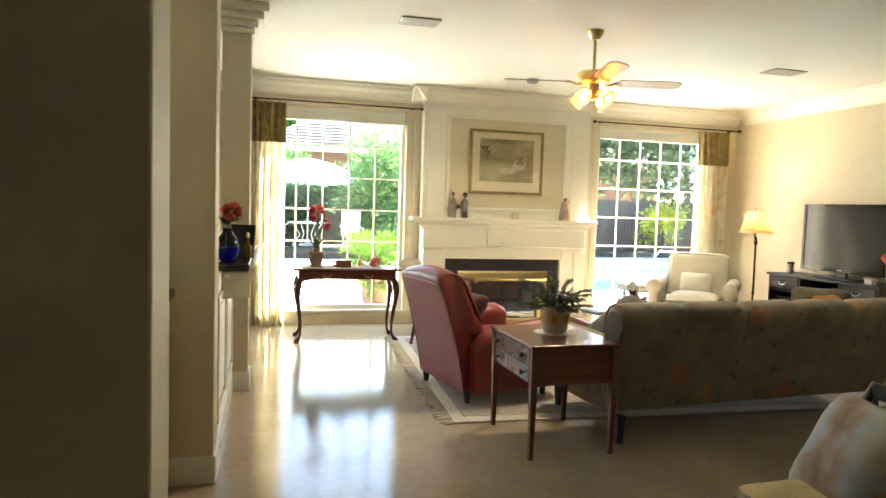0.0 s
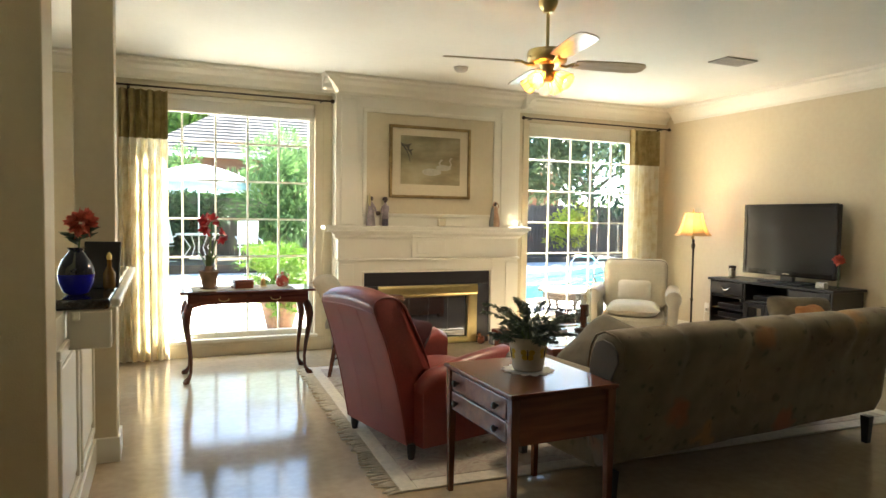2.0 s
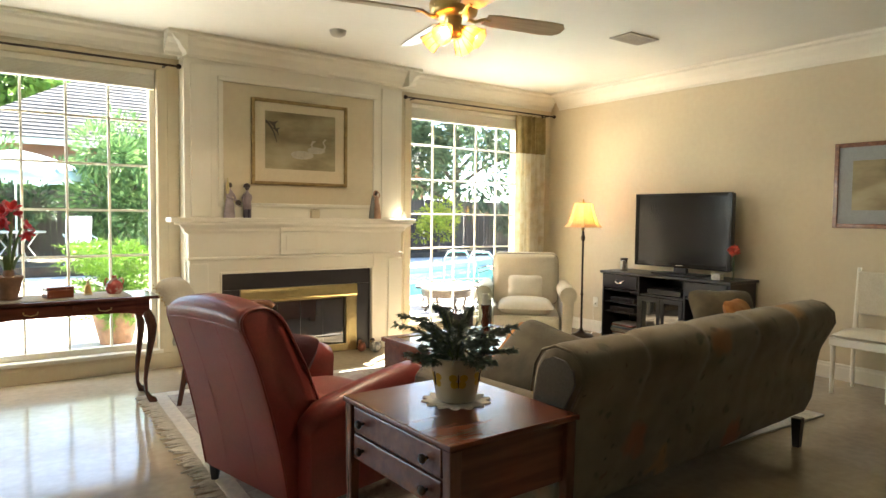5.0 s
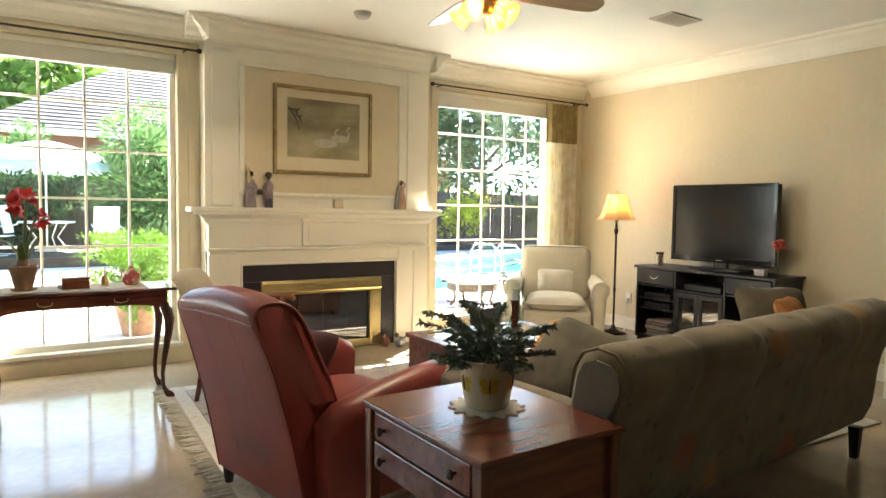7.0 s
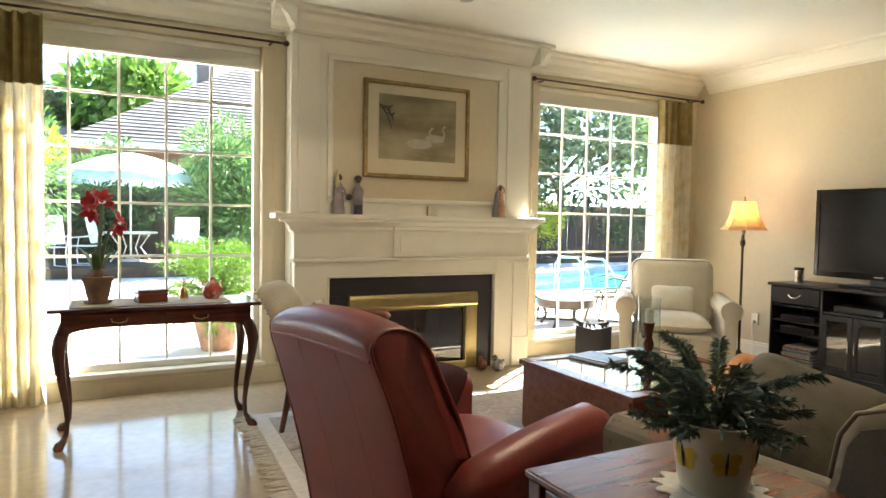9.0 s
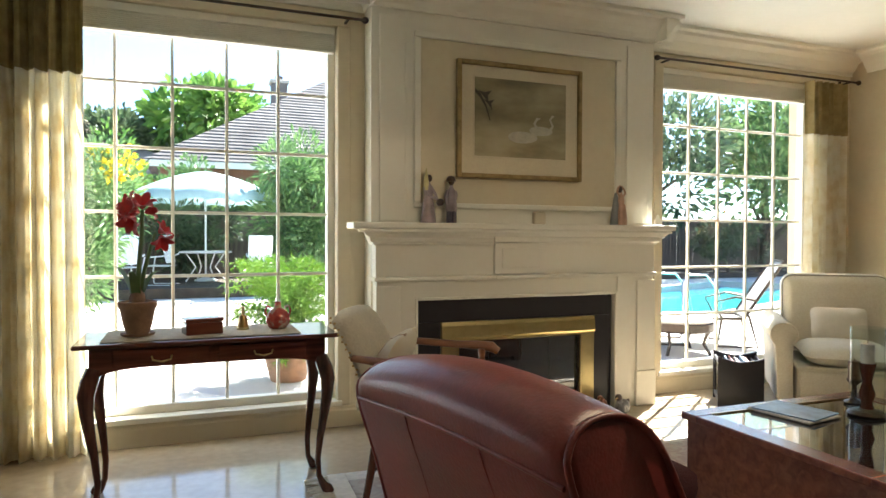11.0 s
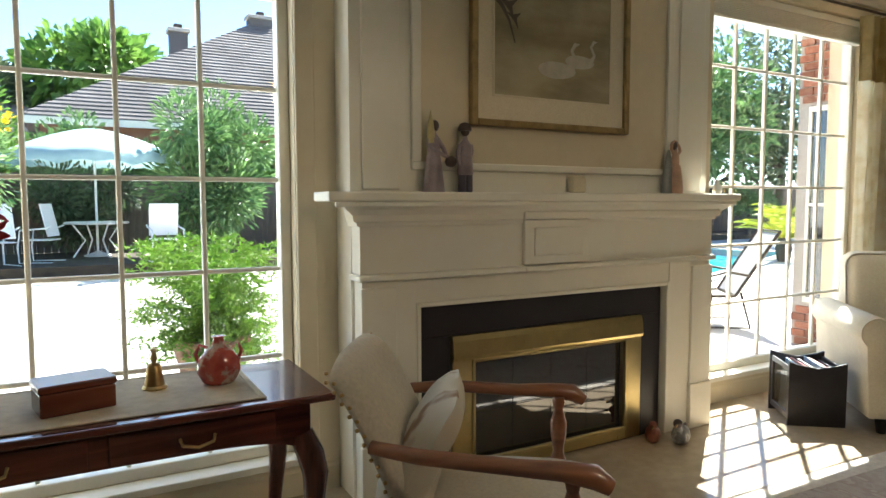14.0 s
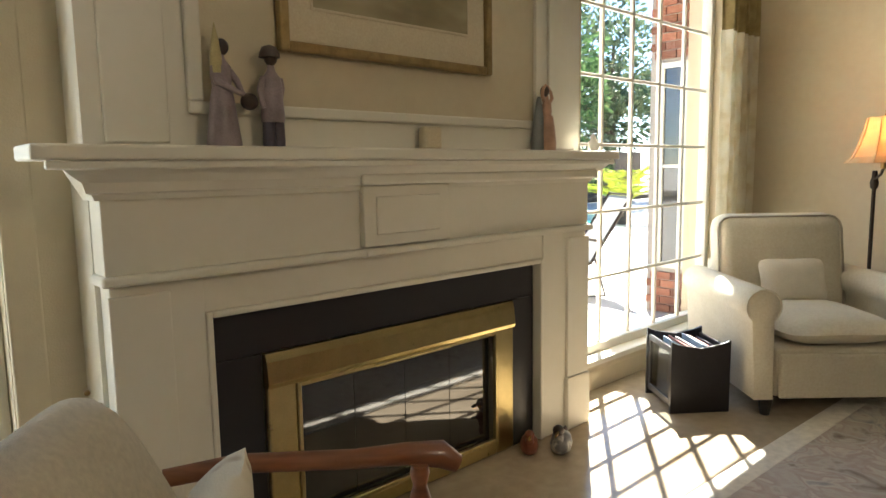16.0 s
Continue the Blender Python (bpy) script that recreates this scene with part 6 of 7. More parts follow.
def open_chair():
    t = thing("open_arm_chair", "open-arm chair with cream upholstery and turned wooden arms", "armchair", pose(3.655, 8.53, 0, 0, 0, -36))
    # local: faces +x
    part("seat", cushion(0.54, 0.56, 0.13, pose(0.0, 0, 0.43), 10), OATMEAL, t, smooth=True)
    part("seat_rail", rbox(-0.25, 0.26, -0.26, 0.26, 0.33, 0.40, 0.008, 2), OATMEAL, t)
    bm = bmesh.new()
    n, cols_, gr = 14, 14, {}
    for s in (0, 1):
        for i in range(n + 1):
            u = i / n
            for j in range(cols_ + 1):
                v = 2 * j / cols_ - 1
                w = 0.245 - 0.01 * u
                z = 0.40 + 0.465 * u - 0.05 * (abs(v) ** 4) * (u ** 4)
                x = -0.24 - 0.175 * u - 0.03 * u * u
                th = 0.035 * (1 - abs(v) ** 4) ** 0.5 * (1 - (2 * u - 1) ** 6) ** 0.5
                edge = 0.012
                gr[s, i, j] = bm.verts.new((x + (th + edge) * (1 if s else -0.7), v * w, z))
    for i in range(n):
        for j in range(cols_):
            bm.faces.new((gr[1, i, j], gr[1, i, j + 1], gr[1, i + 1, j + 1], gr[1, i + 1, j]))
            bm.faces.new((gr[0, i, j], gr[0, i + 1, j], gr[0, i + 1, j + 1], gr[0, i, j + 1]))
    for i in range(n):
        for j in (0, cols_):
            bm.faces.new((gr[0, i, j], gr[0, i + 1, j], gr[1, i + 1, j], gr[1, i, j]))
    for j in range(cols_):
        for i in (0, n):
            bm.faces.new((gr[0, i, j], gr[0, i, j + 1], gr[1, i, j + 1], gr[1, i, j]))
    bmesh.ops.recalc_face_normals(bm, faces=bm.faces)
    bk_ = part("backrest", bm, OATMEAL, t, "smooth cream upholstered back", smooth=True)
    for k in (-1, 1):
        pts = [(-0.252 - 0.175 * u - 0.03 * u * u, k * (0.247 - 0.01 * u), 0.40 + 0.465 * u - 0.05 * u ** 4) for u in [i / 12 for i in range(13)]]
        nm = bmesh.new()
        for p in pts:
            for o in (0.0, 0.5):
                lathe([(0.004, -0.004), (0.006, 0), (0.004, 0.004)], 6, nm, (p[0], p[1], p[2] + o * 0.044))
        part("nail_trim", nm, BRASSD, bk_)
        y = k * 0.295
        part("arm", tube([(-0.345, k * 0.25, 0.665), (-0.22, y, 0.665), (0.0, y + k * 0.01, 0.655), (0.1, y + k * 0.02, 0.655), (0.17, y + k * 0.025, 0.648), (0.205, y + k * 0.025, 0.625)], [0.018, 0.02, 0.021, 0.024, 0.03, 0.02], 10, flat=0.75), ARMWOOD, t, smooth=True)
        part("arm_post", lathe([(0.02, 0.36), (0.018, 0.41), (0.026, 0.44), (0.015, 0.47), (0.024, 0.52), (0.026, 0.56), (0.014, 0.60), (0.02, 0.625), (0.017, 0.64)], 14, at=(0.125, k * 0.292, 0)), ARMWOOD, t, smooth=True)
        part("front_leg", lathe([(0.016, 0.0), (0.022, 0.02), (0.014, 0.05), (0.024, 0.2), (0.027, 0.28), (0.018, 0.31), (0.026, 0.335)], 14, at=(0.22, k * 0.235, 0)), MAHOG_LEG, t, smooth=True)
        part("back_leg", tube([(-0.30, k * 0.225, 0.0), (-0.265, k * 0.225, 0.18), (-0.235, k * 0.225, 0.36), (-0.25, k * 0.225, 0.44)], [0.016, 0.019, 0.022, 0.02], 8), MAHOG_LEG, t, smooth=True)
    part("stretcher", tube([(-0.265, 0, 0.16), (0.2, 0, 0.17)], 0.011, 8), MAHOG_LEG, t)
    part("cross_stretcher", tube([(0.22, -0.235, 0.17), (0.22, 0.235, 0.17)], 0.011, 8), MAHOG_LEG, t)
    part("cross_stretcher", tube([(-0.265, -0.225, 0.16), (-0.265, 0.225, 0.16)], 0.011, 8), MAHOG_LEG, t)


open_chair()
TOILE = ramp_mat("printed_cushion", ((0.3, (0.56, 0.51, 0.41)), (0.6, (0.6, 0.55, 0.44)), (0.64, (0.28, 0.18, 0.11)), (0.67, (0.2, 0.12, 0.07)), (0.7, (0.58, 0.53, 0.42))), 0.9, 6, detail=2, bump=0.2, bump_scale=260)
tagged(part("throw_pillow", cushion(0.42, 0.42, 0.13, None, 16, rough=0.008), TOILE, smooth=True), "cream cushion with brown print on the open-arm chair", "cushion").matrix_world = pose(3.655, 8.53, 0, 0, 0, -36) @ pose(-0.26, -0.02, 0.585, 0, -60, 4)


# ---- wooden chair with a cushion, beside the way in ----
def wooden_chair():
    t = thing("wooden_chair", "dark wooden chair with a cream seat pad", "chair", pose(3.74, 3.78, 0, 0, 0, 0))
    # local: faces -x
    part("seat", cushion(0.50, 0.50, 0.08, pose(-0.02, 0, 0.455), 8), mat("straw_seat_cloth", (0.5, 0.4, 0.2), 0.9, 0.15, 14, 0.3, 260), t, smooth=True)
    part("seat_rail", rbox(-0.25, 0.24, -0.24, 0.24, 0.38, 0.425, 0.006), DARKWOOD, t)
    for y in (-0.22, 0.22):
        part("front_leg", tube([(-0.22, y, 0), (-0.22, y, 0.2), (-0.22, y, 0.38)], [0.016, 0.02, 0.023], 8), DARKWOOD, t, smooth=True)
        part("back_post", tube([(0.27, y, 0), (0.23, y, 0.38), (0.26, y, 0.7), (0.33, y, 0.80)], [0.017, 0.022, 0.02, 0.017], 8), DARKWOOD, t, smooth=True)
    for z in (0.56, 0.68, 0.78):
        part("back_rail", rbox(0.245 + (z - 0.56) * 0.24, 0.262 + (z - 0.56) * 0.24, -0.21, 0.21, z - 0.03, z + 0.03, 0.005), DARKWOOD, t)


wooden_chair()
SCENIC = ramp_mat("scenic_cushion", ((0.3, (0.16, 0.09, 0.05)), (0.45, (0.4, 0.3, 0.22)), (0.55, (0.42, 0.48, 0.52)), (0.65, (0.55, 0.5, 0.36)), (0.8, (0.3, 0.18, 0.1))), 0.9, 4, detail=3, bump=0.3, bump_scale=240)
tagged(part("throw_pillow", cushion(0.44, 0.44, 0.15, None, 12, rough=0.008), SCENIC, smooth=True), "printed blue and tan cushion propped on the wooden chair", "cushion").matrix_world = pose(3.80, 3.84, 0.59, 0, -62, -12)

# things on the bar ledge
va = thing("glass_vase", "cobalt blue glass vase with a coral red flower", "vase", pose(1.65, 6.17, 1.0445))
# Bright bowl, dark neck: light through the lower glass is put into two colours.
part("vase", lathe([(0.035, 0), (0.05, 0.012), (0.066, 0.05), (0.07, 0.085)], 26), COBALT, va, "cobalt blue glass bowl, coloured as if light shone through", smooth=True)
part("neck", lathe([(0.07, 0.0855), (0.066, 0.11), (0.055, 0.14), (0.03, 0.175), (0.026, 0.185), (0.034, 0.195)], 26), mat("unlit_cobalt_glass", (0.012, 0.014, 0.04), 0.08, 0.3, 10, coat=0.4), va, "neck of the blue glass, coloured dark as if no light came through", smooth=True)
part("stem", tube([(0, 0, 0.1), (0.01, 0, 0.2), (0.02, 0.0, 0.28)], 0.004, 6), STEM, va)
vs, fs = pompom((0.02, 0, 0.295), 0.055, 170, rnd)
mesh_part("blossom", vs, fs, CORAL, va, "layered coral red flower head")
rng = random.Random(2)
sd = [(Vector((0.01, 0, 0.2 + rng.uniform(0, 0.05))), Vector((math.cos(a), math.sin(a), 0.5))) for a in [rng.uniform(0, 6.28) for _ in range(14)]]
vs, fs = leaves(sd, 0.08, 0.025, rng)
mesh_part("leaves", vs, fs, LEAF, va)
pf = thing("photo_frame", "dark standing photo frame on the granite ledge", "frame", pose(1.72, 6.42, 1.0445, -8, 0, -20))
part("frame", rbox(-0.08, 0.08, -0.008, 0.008, 0.0, 0.21, 0.004), DARKWOOD, pf)
part("strut", rbox(-0.015, 0.015, 0.008, 0.012, 0.003, 0.15, 0.001, 1, pose(0, 0, 0, -14)), DARKWOOD, pf)
bo = thing("oil_bottle", "small amber glass bottle with a gold stopper", "bottle", pose(1.76, 6.36, 1.0445))
part("body", lathe([(0.022, 0), (0.026, 0.01), (0.026, 0.07), (0.01, 0.1), (0.009, 0.13)], 16), mat("amber_bottle", (0.25, 0.13, 0.03), 0.1, 0.2, 10), bo, smooth=True)
part("stopper", lathe([(0.01, 0.13), (0.012, 0.145), (0.006, 0.16), (0, 0.165)], 10), BRASS, bo, smooth=True)

# nook: chandelier, chair
ch = thing("nook_chandelier", "small dark bronze chandelier over the breakfast nook", "chandelier", pose(0.55, 8.4, CZ))
part("canopy", lathe([(0.02, -0.03), (0.06, -0.02), (0.065, -0.001)], 18), IRON, ch)
part("rod", lathe([(0.006, -0.97), (0.006, -0.03)], 8), IRON, ch)
part("body", lathe([(0.01, -1.22), (0.035, -1.18), (0.02, -1.12), (0.04, -1.08), (0.02, -1.02), (0.01, -0.96)], 16), IRON, ch, smooth=True)
for k in range(5):
    a = 2 * math.pi * k / 5
    c, s_ = math.cos(a), math.sin(a)
    ar = part("arm", tube([(0.02 * c, 0.02 * s_, -1.12), (0.1 * c, 0.1 * s_, -1.18), (0.2 * c, 0.2 * s_, -1.15), (0.24 * c, 0.24 * s_, -1.09)], 0.007, 7), IRON, ch, smooth=True)
    part("cup", lathe([(0.01, -1.09), (0.03, -1.08), (0.035, -1.06)], 12, at=(0.24 * c, 0.24 * s_, 0)), IRON, ar)
    part("glass_shade", lathe([(0.02, -1.06), (0.045, -1.03), (0.055, -0.97), (0.053, -0.97), (0.043, -1.03), (0.018, -1.06)], 12, at=(0.24 * c, 0.24 * s_, 0)), GLASSLIT, ar, "amber glass shade")


NOOKCLOTH = mat("charcoal_chair_cloth", (0.1, 0.1, 0.1), 0.8, 0.15, 20, 0.2, 200)


def nook_chair():
    t = thing("nook_chair", "dark upholstered nook chair with a tall back", "chair", pose(0.82, 7.35, 0, 0, 0, 0))
    part("seat", cushion(0.5, 0.5, 0.12, pose(0, 0, 0.48), 8), PLASTIC, t, smooth=True)
    part("backrest", rbox(-0.23, 0.23, -0.26, -0.20, 0.55, 1.32, 0.03, 3, pose(0, 0, 0, 6)), NOOKCLOTH, t)
    part("stem", lathe([(0.03, 0.08), (0.03, 0.42)], 12), CHROME, t)
    for k in range(5):
        a = 2 * math.pi * k / 5
        part("spoke", tube([(0, 0, 0.1), (0.27 * math.cos(a), 0.27 * math.sin(a), 0.06)], [0.02, 0.012], 8), CHROME, t)
        part("caster", lathe([(0.02, 0.0), (0.025, 0.025), (0.02, 0.05)], 10, at=(0.27 * math.cos(a), 0.27 * math.sin(a), 0)), PLASTIC, t)
    for k in (-1, 1):
        part("arm", tube([(k * 0.25, -0.2, 0.5), (k * 0.29, -0.15, 0.70), (k * 0.29, 0.12, 0.70), (k * 0.25, 0.16, 0.5)], 0.018, 8), PLASTIC, t, smooth=True)


nook_chair()
out = thing("wall_outlet", "ivory wall outlet with a plugged lamp cord", "outlet", pose(7.99, 9.0, 0.35))
part("plate", rbox(-0.004, 0.008, -0.035, 0.035, -0.057, 0.057, 0.003), WHITE, out)
part("plug", rbox(-0.03, -0.004, -0.015, 0.015, -0.035, -0.008, 0.004), WHITE, out)
part("cord", tube([(-0.03, 0, -0.02), (-0.05, -0.01, -0.1), (-0.06, -0.03, -0.25), (-0.12, -0.06, -0.343), (-0.2, -0.1, -0.345)], 0.004, 6), WHITE, out, smooth=True)


# ---- outside ----
GZ = -0.12
BRICK = ramp_mat("red_brick", ((0.3, (0.2, 0.07, 0.045)), (0.5, (0.32, 0.12, 0.07)), (0.7, (0.42, 0.19, 0.12))), 0.9, 9, bump=0.4, bump_scale=90)
bn = BRICK.node_tree.nodes
oi = bn.new("ShaderNodeObjectInfo")
hs = bn.new("ShaderNodeHueSaturation")
mr_ = bn.new("ShaderNodeMapRange")
mr_.inputs["To Min"].default_value, mr_.inputs["To Max"].default_value = 0.65, 1.35
BRICK.node_tree.links.new(oi.outputs["Random"], mr_.inputs["Value"])
BRICK.node_tree.links.new(mr_.outputs["Result"], hs.inputs["Value"])
rp_ = [n for n in bn if n.type == "VALTORGB"][0]
BRICK.node_tree.links.new(rp_.outputs["Color"], hs.inputs["Color"])
BRICK.node_tree.links.new(hs.outputs["Color"], bn["Principled BSDF"].inputs["Base Color"])
MORTAR = mat("grey_mortar", (0.42, 0.38, 0.33), 0.95, 0.15, 30, 0.4, 120)
FARBRICK = ramp_mat("distant_brick", ((0.3, (0.2, 0.09, 0.06)), (0.7, (0.3, 0.15, 0.1))), 0.9, 14)
SHINGLE = ramp_mat("grey_brown_shingles", ((0.3, (0.085, 0.075, 0.072)), (0.7, (0.15, 0.135, 0.13))), 0.95, 1.2, bump=0.3, bump_scale=10)
FENCEW = ramp_mat("weathered_fence_wood", ((0.3, (0.07, 0.055, 0.045)), (0.7, (0.15, 0.12, 0.1))), 0.95, 2, stretch=(6, 6, 0.7), bump=0.3, bump_scale=40)
SOIL = mat("shaded_mulch", (0.06, 0.045, 0.03), 0.95, 0.4, 6, 0.8, 30)
WATER = mat("pool_water", (0.05, 0.42, 0.48), 0.05, 0.15, 1.5, 0.25, 5)
BARK = ramp_mat("grey_bark", ((0.3, (0.05, 0.04, 0.03)), (0.7, (0.13, 0.105, 0.08))), 0.95, 6, stretch=(3, 3, 0.6), bump=0.6, bump_scale=25)


def leaf_mat(name, a, b):
    m = ramp_mat(name, ((0.25, a), (0.75, b)), 0.5, 1.0, random=True)
    t, l = m.node_tree.nodes, m.node_tree.links
    rp = [n for n in t if n.type == "VALTORGB"][0]
    tl, mx = t.new("ShaderNodeBsdfTranslucent"), t.new("ShaderNodeMixShader")
    mx.inputs[0].default_value = 0.3
    l.new(rp.outputs["Color"], tl.inputs["Color"])
    l.new(t["Principled BSDF"].outputs[0], mx.inputs[1])
    l.new(tl.outputs[0], mx.inputs[2])
    l.new(mx.outputs[0], t["Material Output"].inputs["Surface"])
    return m


LEAF_A = leaf_mat("oleander_leaves", (0.05, 0.12, 0.035), (0.2, 0.32, 0.11))
LEAF_B = leaf_mat("oak_leaves", (0.03, 0.06, 0.03), (0.14, 0.19, 0.09))
LEAF_C = leaf_mat("bright_fern_leaves", (0.07, 0.17, 0.014), (0.18, 0.32, 0.035))
LEAF_D = leaf_mat("tree_leaves", (0.06, 0.16, 0.025), (0.2, 0.34, 0.06))
LEAF_Y = leaf_mat("yellow_green_leaves", (0.3, 0.34, 0.03), (0.5, 0.5, 0.06))
YELLOW = mat("yellow_flowers", (0.8, 0.6, 0.03), 0.6, 0.2, 10)

# pool, turned against the house, and the ground sheet round it
PU, PN, PO = Vector((0.927, 0.375, 0)), Vector((-0.375, 0.927, 0)), Vector((10.0, 14.05, 0))


def pool_xy(u, n, z):
    p = PO + PU * u + PN * n
    return (p.x, p.y, z)


us, ns = (-500, -3.2, 9.5, 500), (-500, 0.0, 3.6, 500)
bm = bmesh.new()
gv = [[bm.verts.new(pool_xy(u, n, GZ)) for n in ns] for u in us]
for i in range(3):
    for j in range(3):
        if (i, j) != (1, 1):
            bm.faces.new((gv[i][j], gv[i + 1][j], gv[i + 1][j + 1], gv[i][j + 1]))
lowv = {(i, j): bm.verts.new(pool_xy(us[i], ns[j], -1.5)) for i in (1, 2) for j in (1, 2)}
for (a, b) in (((1, 1), (2, 1)), ((2, 1), (2, 2)), ((2, 2), (1, 2)), ((1, 2), (1, 1))):
    bm.faces.new((gv[a[0]][a[1]], gv[b[0]][b[1]], lowv[b], lowv[a]))
bm.faces.new((lowv[1, 1], lowv[2, 1], lowv[2, 2], lowv[1, 2]))
bmesh.ops.recalc_face_normals(bm, faces=bm.faces)
struct("ground", bm, CONCRETE, "pale sunlit concrete patio and yard", "ground")
bm = bmesh.new()
bm.faces.new([bm.verts.new(pool_xy(u, n, -0.24)) for u, n in ((-3.2, 0), (9.5, 0), (9.5, 3.6), (-3.2, 3.6))])
tagged(part("water", bm, WATER), "clear turquoise swimming pool water", "water", kind="structure")
cop = thing("pool_coping", "pale stone coping round the pool", "coping", pose(0, 0, 0))
for u0, u1, n0, n1 in ((-3.5, 9.8, -0.3, 0.03), (-3.5, 9.8, 3.57, 3.9), (-3.5, -3.17, 0.03, 3.57), (9.47, 9.8, 0.03, 3.57)):
    long_u = u1 - u0 > n1 - n0
    cnt = max(1, round((u1 - u0 if long_u else n1 - n0) / 0.6))
    for k in range(cnt):
        a0, a1 = (u0 + (u1 - u0) * k / cnt, u0 + (u1 - u0) * (k + 1) / cnt) if long_u else (u0, u1)
        b0, b1 = (n0, n1) if long_u else (n0 + (n1 - n0) * k / cnt, n0 + (n1 - n0) * (k + 1) / cnt)
        bm = rbox(a0 + 0.004, a1 - 0.004, b0 + 0.004, b1 - 0.004, GZ + 0.001, GZ + 0.05, 0.012, 1)
        for v in bm.verts:
            v.co = Vector(pool_xy(v.co.x, v.co.y, v.co.z))
        part("coping_stone", bm, CONCRETE, cop)
rail = thing("pool_rail", "bent chrome handrail at the pool steps", "rail", pose(0, 0, 0))
for n in (0.5, 1.1):
    pts = [pool_xy(1.5 + du, n - 0.0, z) for du, z in ((-0.6, -0.35), (-0.6, 0.42), (-0.4, 0.55), (0.3, 0.52), (0.8, 0.2), (1.0, -0.3))]
    part("bent_tube", tube(pts, 0.022, 8), CHROME, rail, smooth=True)

bed = struct("ground_bed", boxes((-14, 7.2, 20.6, 24.4, GZ - 0.05, 0.10)), SOIL, "shaded raised planting bed", "ground")
struct("ground_bed_2", boxes((7.2, 34, 22.5, 24.4, GZ - 0.05, 0.05)), SOIL, "shaded planting bed behind the pool", "ground")

fence = thing("wooden_fence", "weathered dark wooden board fence at the back of the yard", "fence", pose(0, 24.5, GZ))
brd = None
rng = random.Random(12)
for i in range(270):
    if brd is None:
        brd = part("board", rbox(-0.069, 0.069, -0.01, 0.01, 0, 2.0, 0.004, 1), FENCEW, fence)
        ob = brd
    else:
        ob = new("board", brd.data)
        ob.parent = fence
    ob.location = (-8 + i * 0.145, rng.uniform(-0.006, 0.006), rng.uniform(0, 0.04))
for z in (0.4, 1.6):
    part("rail", rbox(-8, 31, 0.012, 0.06, z, z + 0.09, 0.004, 1), FENCEW, fence)


# neighbour's house
def hip_roof(x0, x1, y0, y1, z0, rx0, rx1, ry, rz, over=0.5):
    bm = bmesh.new()
    e = [bm.verts.new(p) for p in ((x0 - over, y0 - over, z0), (x1 + over, y0 - over, z0), (x1 + over, y1 + over, z0), (x0 - over, y1 + over, z0))]
    r = [bm.verts.new((rx0, ry, rz)), bm.verts.new((rx1, ry, rz))]
    for f in ((e[0], e[1], r[1], r[0]), (e[1], e[2], r[1]), (e[2], e[3], r[0], r[1]), (e[3], e[0], r[0])):
        bm.faces.new(f)
    bm.faces.new(e[::-1])
    bmesh.ops.recalc_face_normals(bm, faces=bm.faces)
    return bm


def shingle_rows(x0, x1, y0, z0, rx0, rx1, ry, rz, over=0.5, n=34):
    """Courses of shingles that overlap down the front slope."""
    bm = bmesh.new()
    for k in range(n):
        u0, u1 = k / n, (k + 1) / n
        row = []
        for u, lift in ((u0, 0.07), (u1, 0.03)):
            row.append([(x0 - over + (rx0 - x0 + over) * u, y0 - over + (ry - y0 + over) * u - 0.02, z0 + (rz - z0) * u + lift), (x1 + over + (rx1 - x1 - over) * u, y0 - over + (ry - y0 + over) * u - 0.02, z0 + (rz - z0) * u + lift)])
        a = [bm.verts.new(p) for p in (row[0][0], row[0][1], row[1][1], row[1][0])]
        b = [bm.verts.new((p.co.x, p.co.y, p.co.z - 0.045)) for p in a[:2]]
        bm.faces.new(a)
        bm.faces.new((b[0], b[1], a[1], a[0]))
    return bm


h = thing("neighbour_house", "brick house with a large grey-brown hip roof beyond the fence", "house", pose(0, 0, GZ))
part("wall", boxes((1.7, 20, 30.5, 40, 0, 3.9)), FARBRICK, h)
rf = part("roof", hip_roof(1.7, 20, 30.5, 40, 3.9, 9.2, 14.0, 35.2, 8.7), SHINGLE, h)
part("shingle_courses", shingle_rows(1.7, 20, 30.5, 3.9, 9.2, 14.0, 35.2, 8.7), SHINGLE, rf)
part("fascia", boxes((1.2, 20.5, 29.96, 29.99, 3.7, 3.92)), WHITE, h)
for x, y, z, s in ((6.25, 34.6, 8.0, 0.32), (9.6, 35.4, 9.1, 0.5)):
    c = part("chimney", rbox(x - s, x + s, y - 0.3, y + 0.3, z - 2.5, z - 0.15, 0.02, 1), SHINGLE, rf)
    part("chimney_cap", rbox(x - s - 0.08, x + s + 0.08, y - 0.38, y + 0.38, z - 0.15, z, 0.02, 1), MORTAR, c)
    part("flue", rbox(x - 0.15, x + 0.15, y - 0.15, y + 0.15, z, z + 0.2, 0.02, 1), IRON, c)
for x in (4.2, 7.5, 11.0):
    w = part("window", boxes((x - 0.6, x + 0.6, 30.44, 30.49, 1.2, 2.7)), WHITE, h)
    part("pane", boxes((x - 0.5, x + 0.5, 30.425, 30.438, 1.3, 2.6)), FIREGLASS, w)
h2_ = thing("far_house", "low tan-roofed house far behind the trees", "house", pose(0, 0, GZ))
part("wall", boxes((-14, 3.5, 42, 50, 0, 4.2)), FARBRICK, h2_)
part("roof", hip_roof(-14, 3.5, 42, 50, 4.2, -10, -0.5, 46, 6.6), mat("tan_shingles", (0.34, 0.28, 0.24), 0.95, 0.2, 2), h2_)

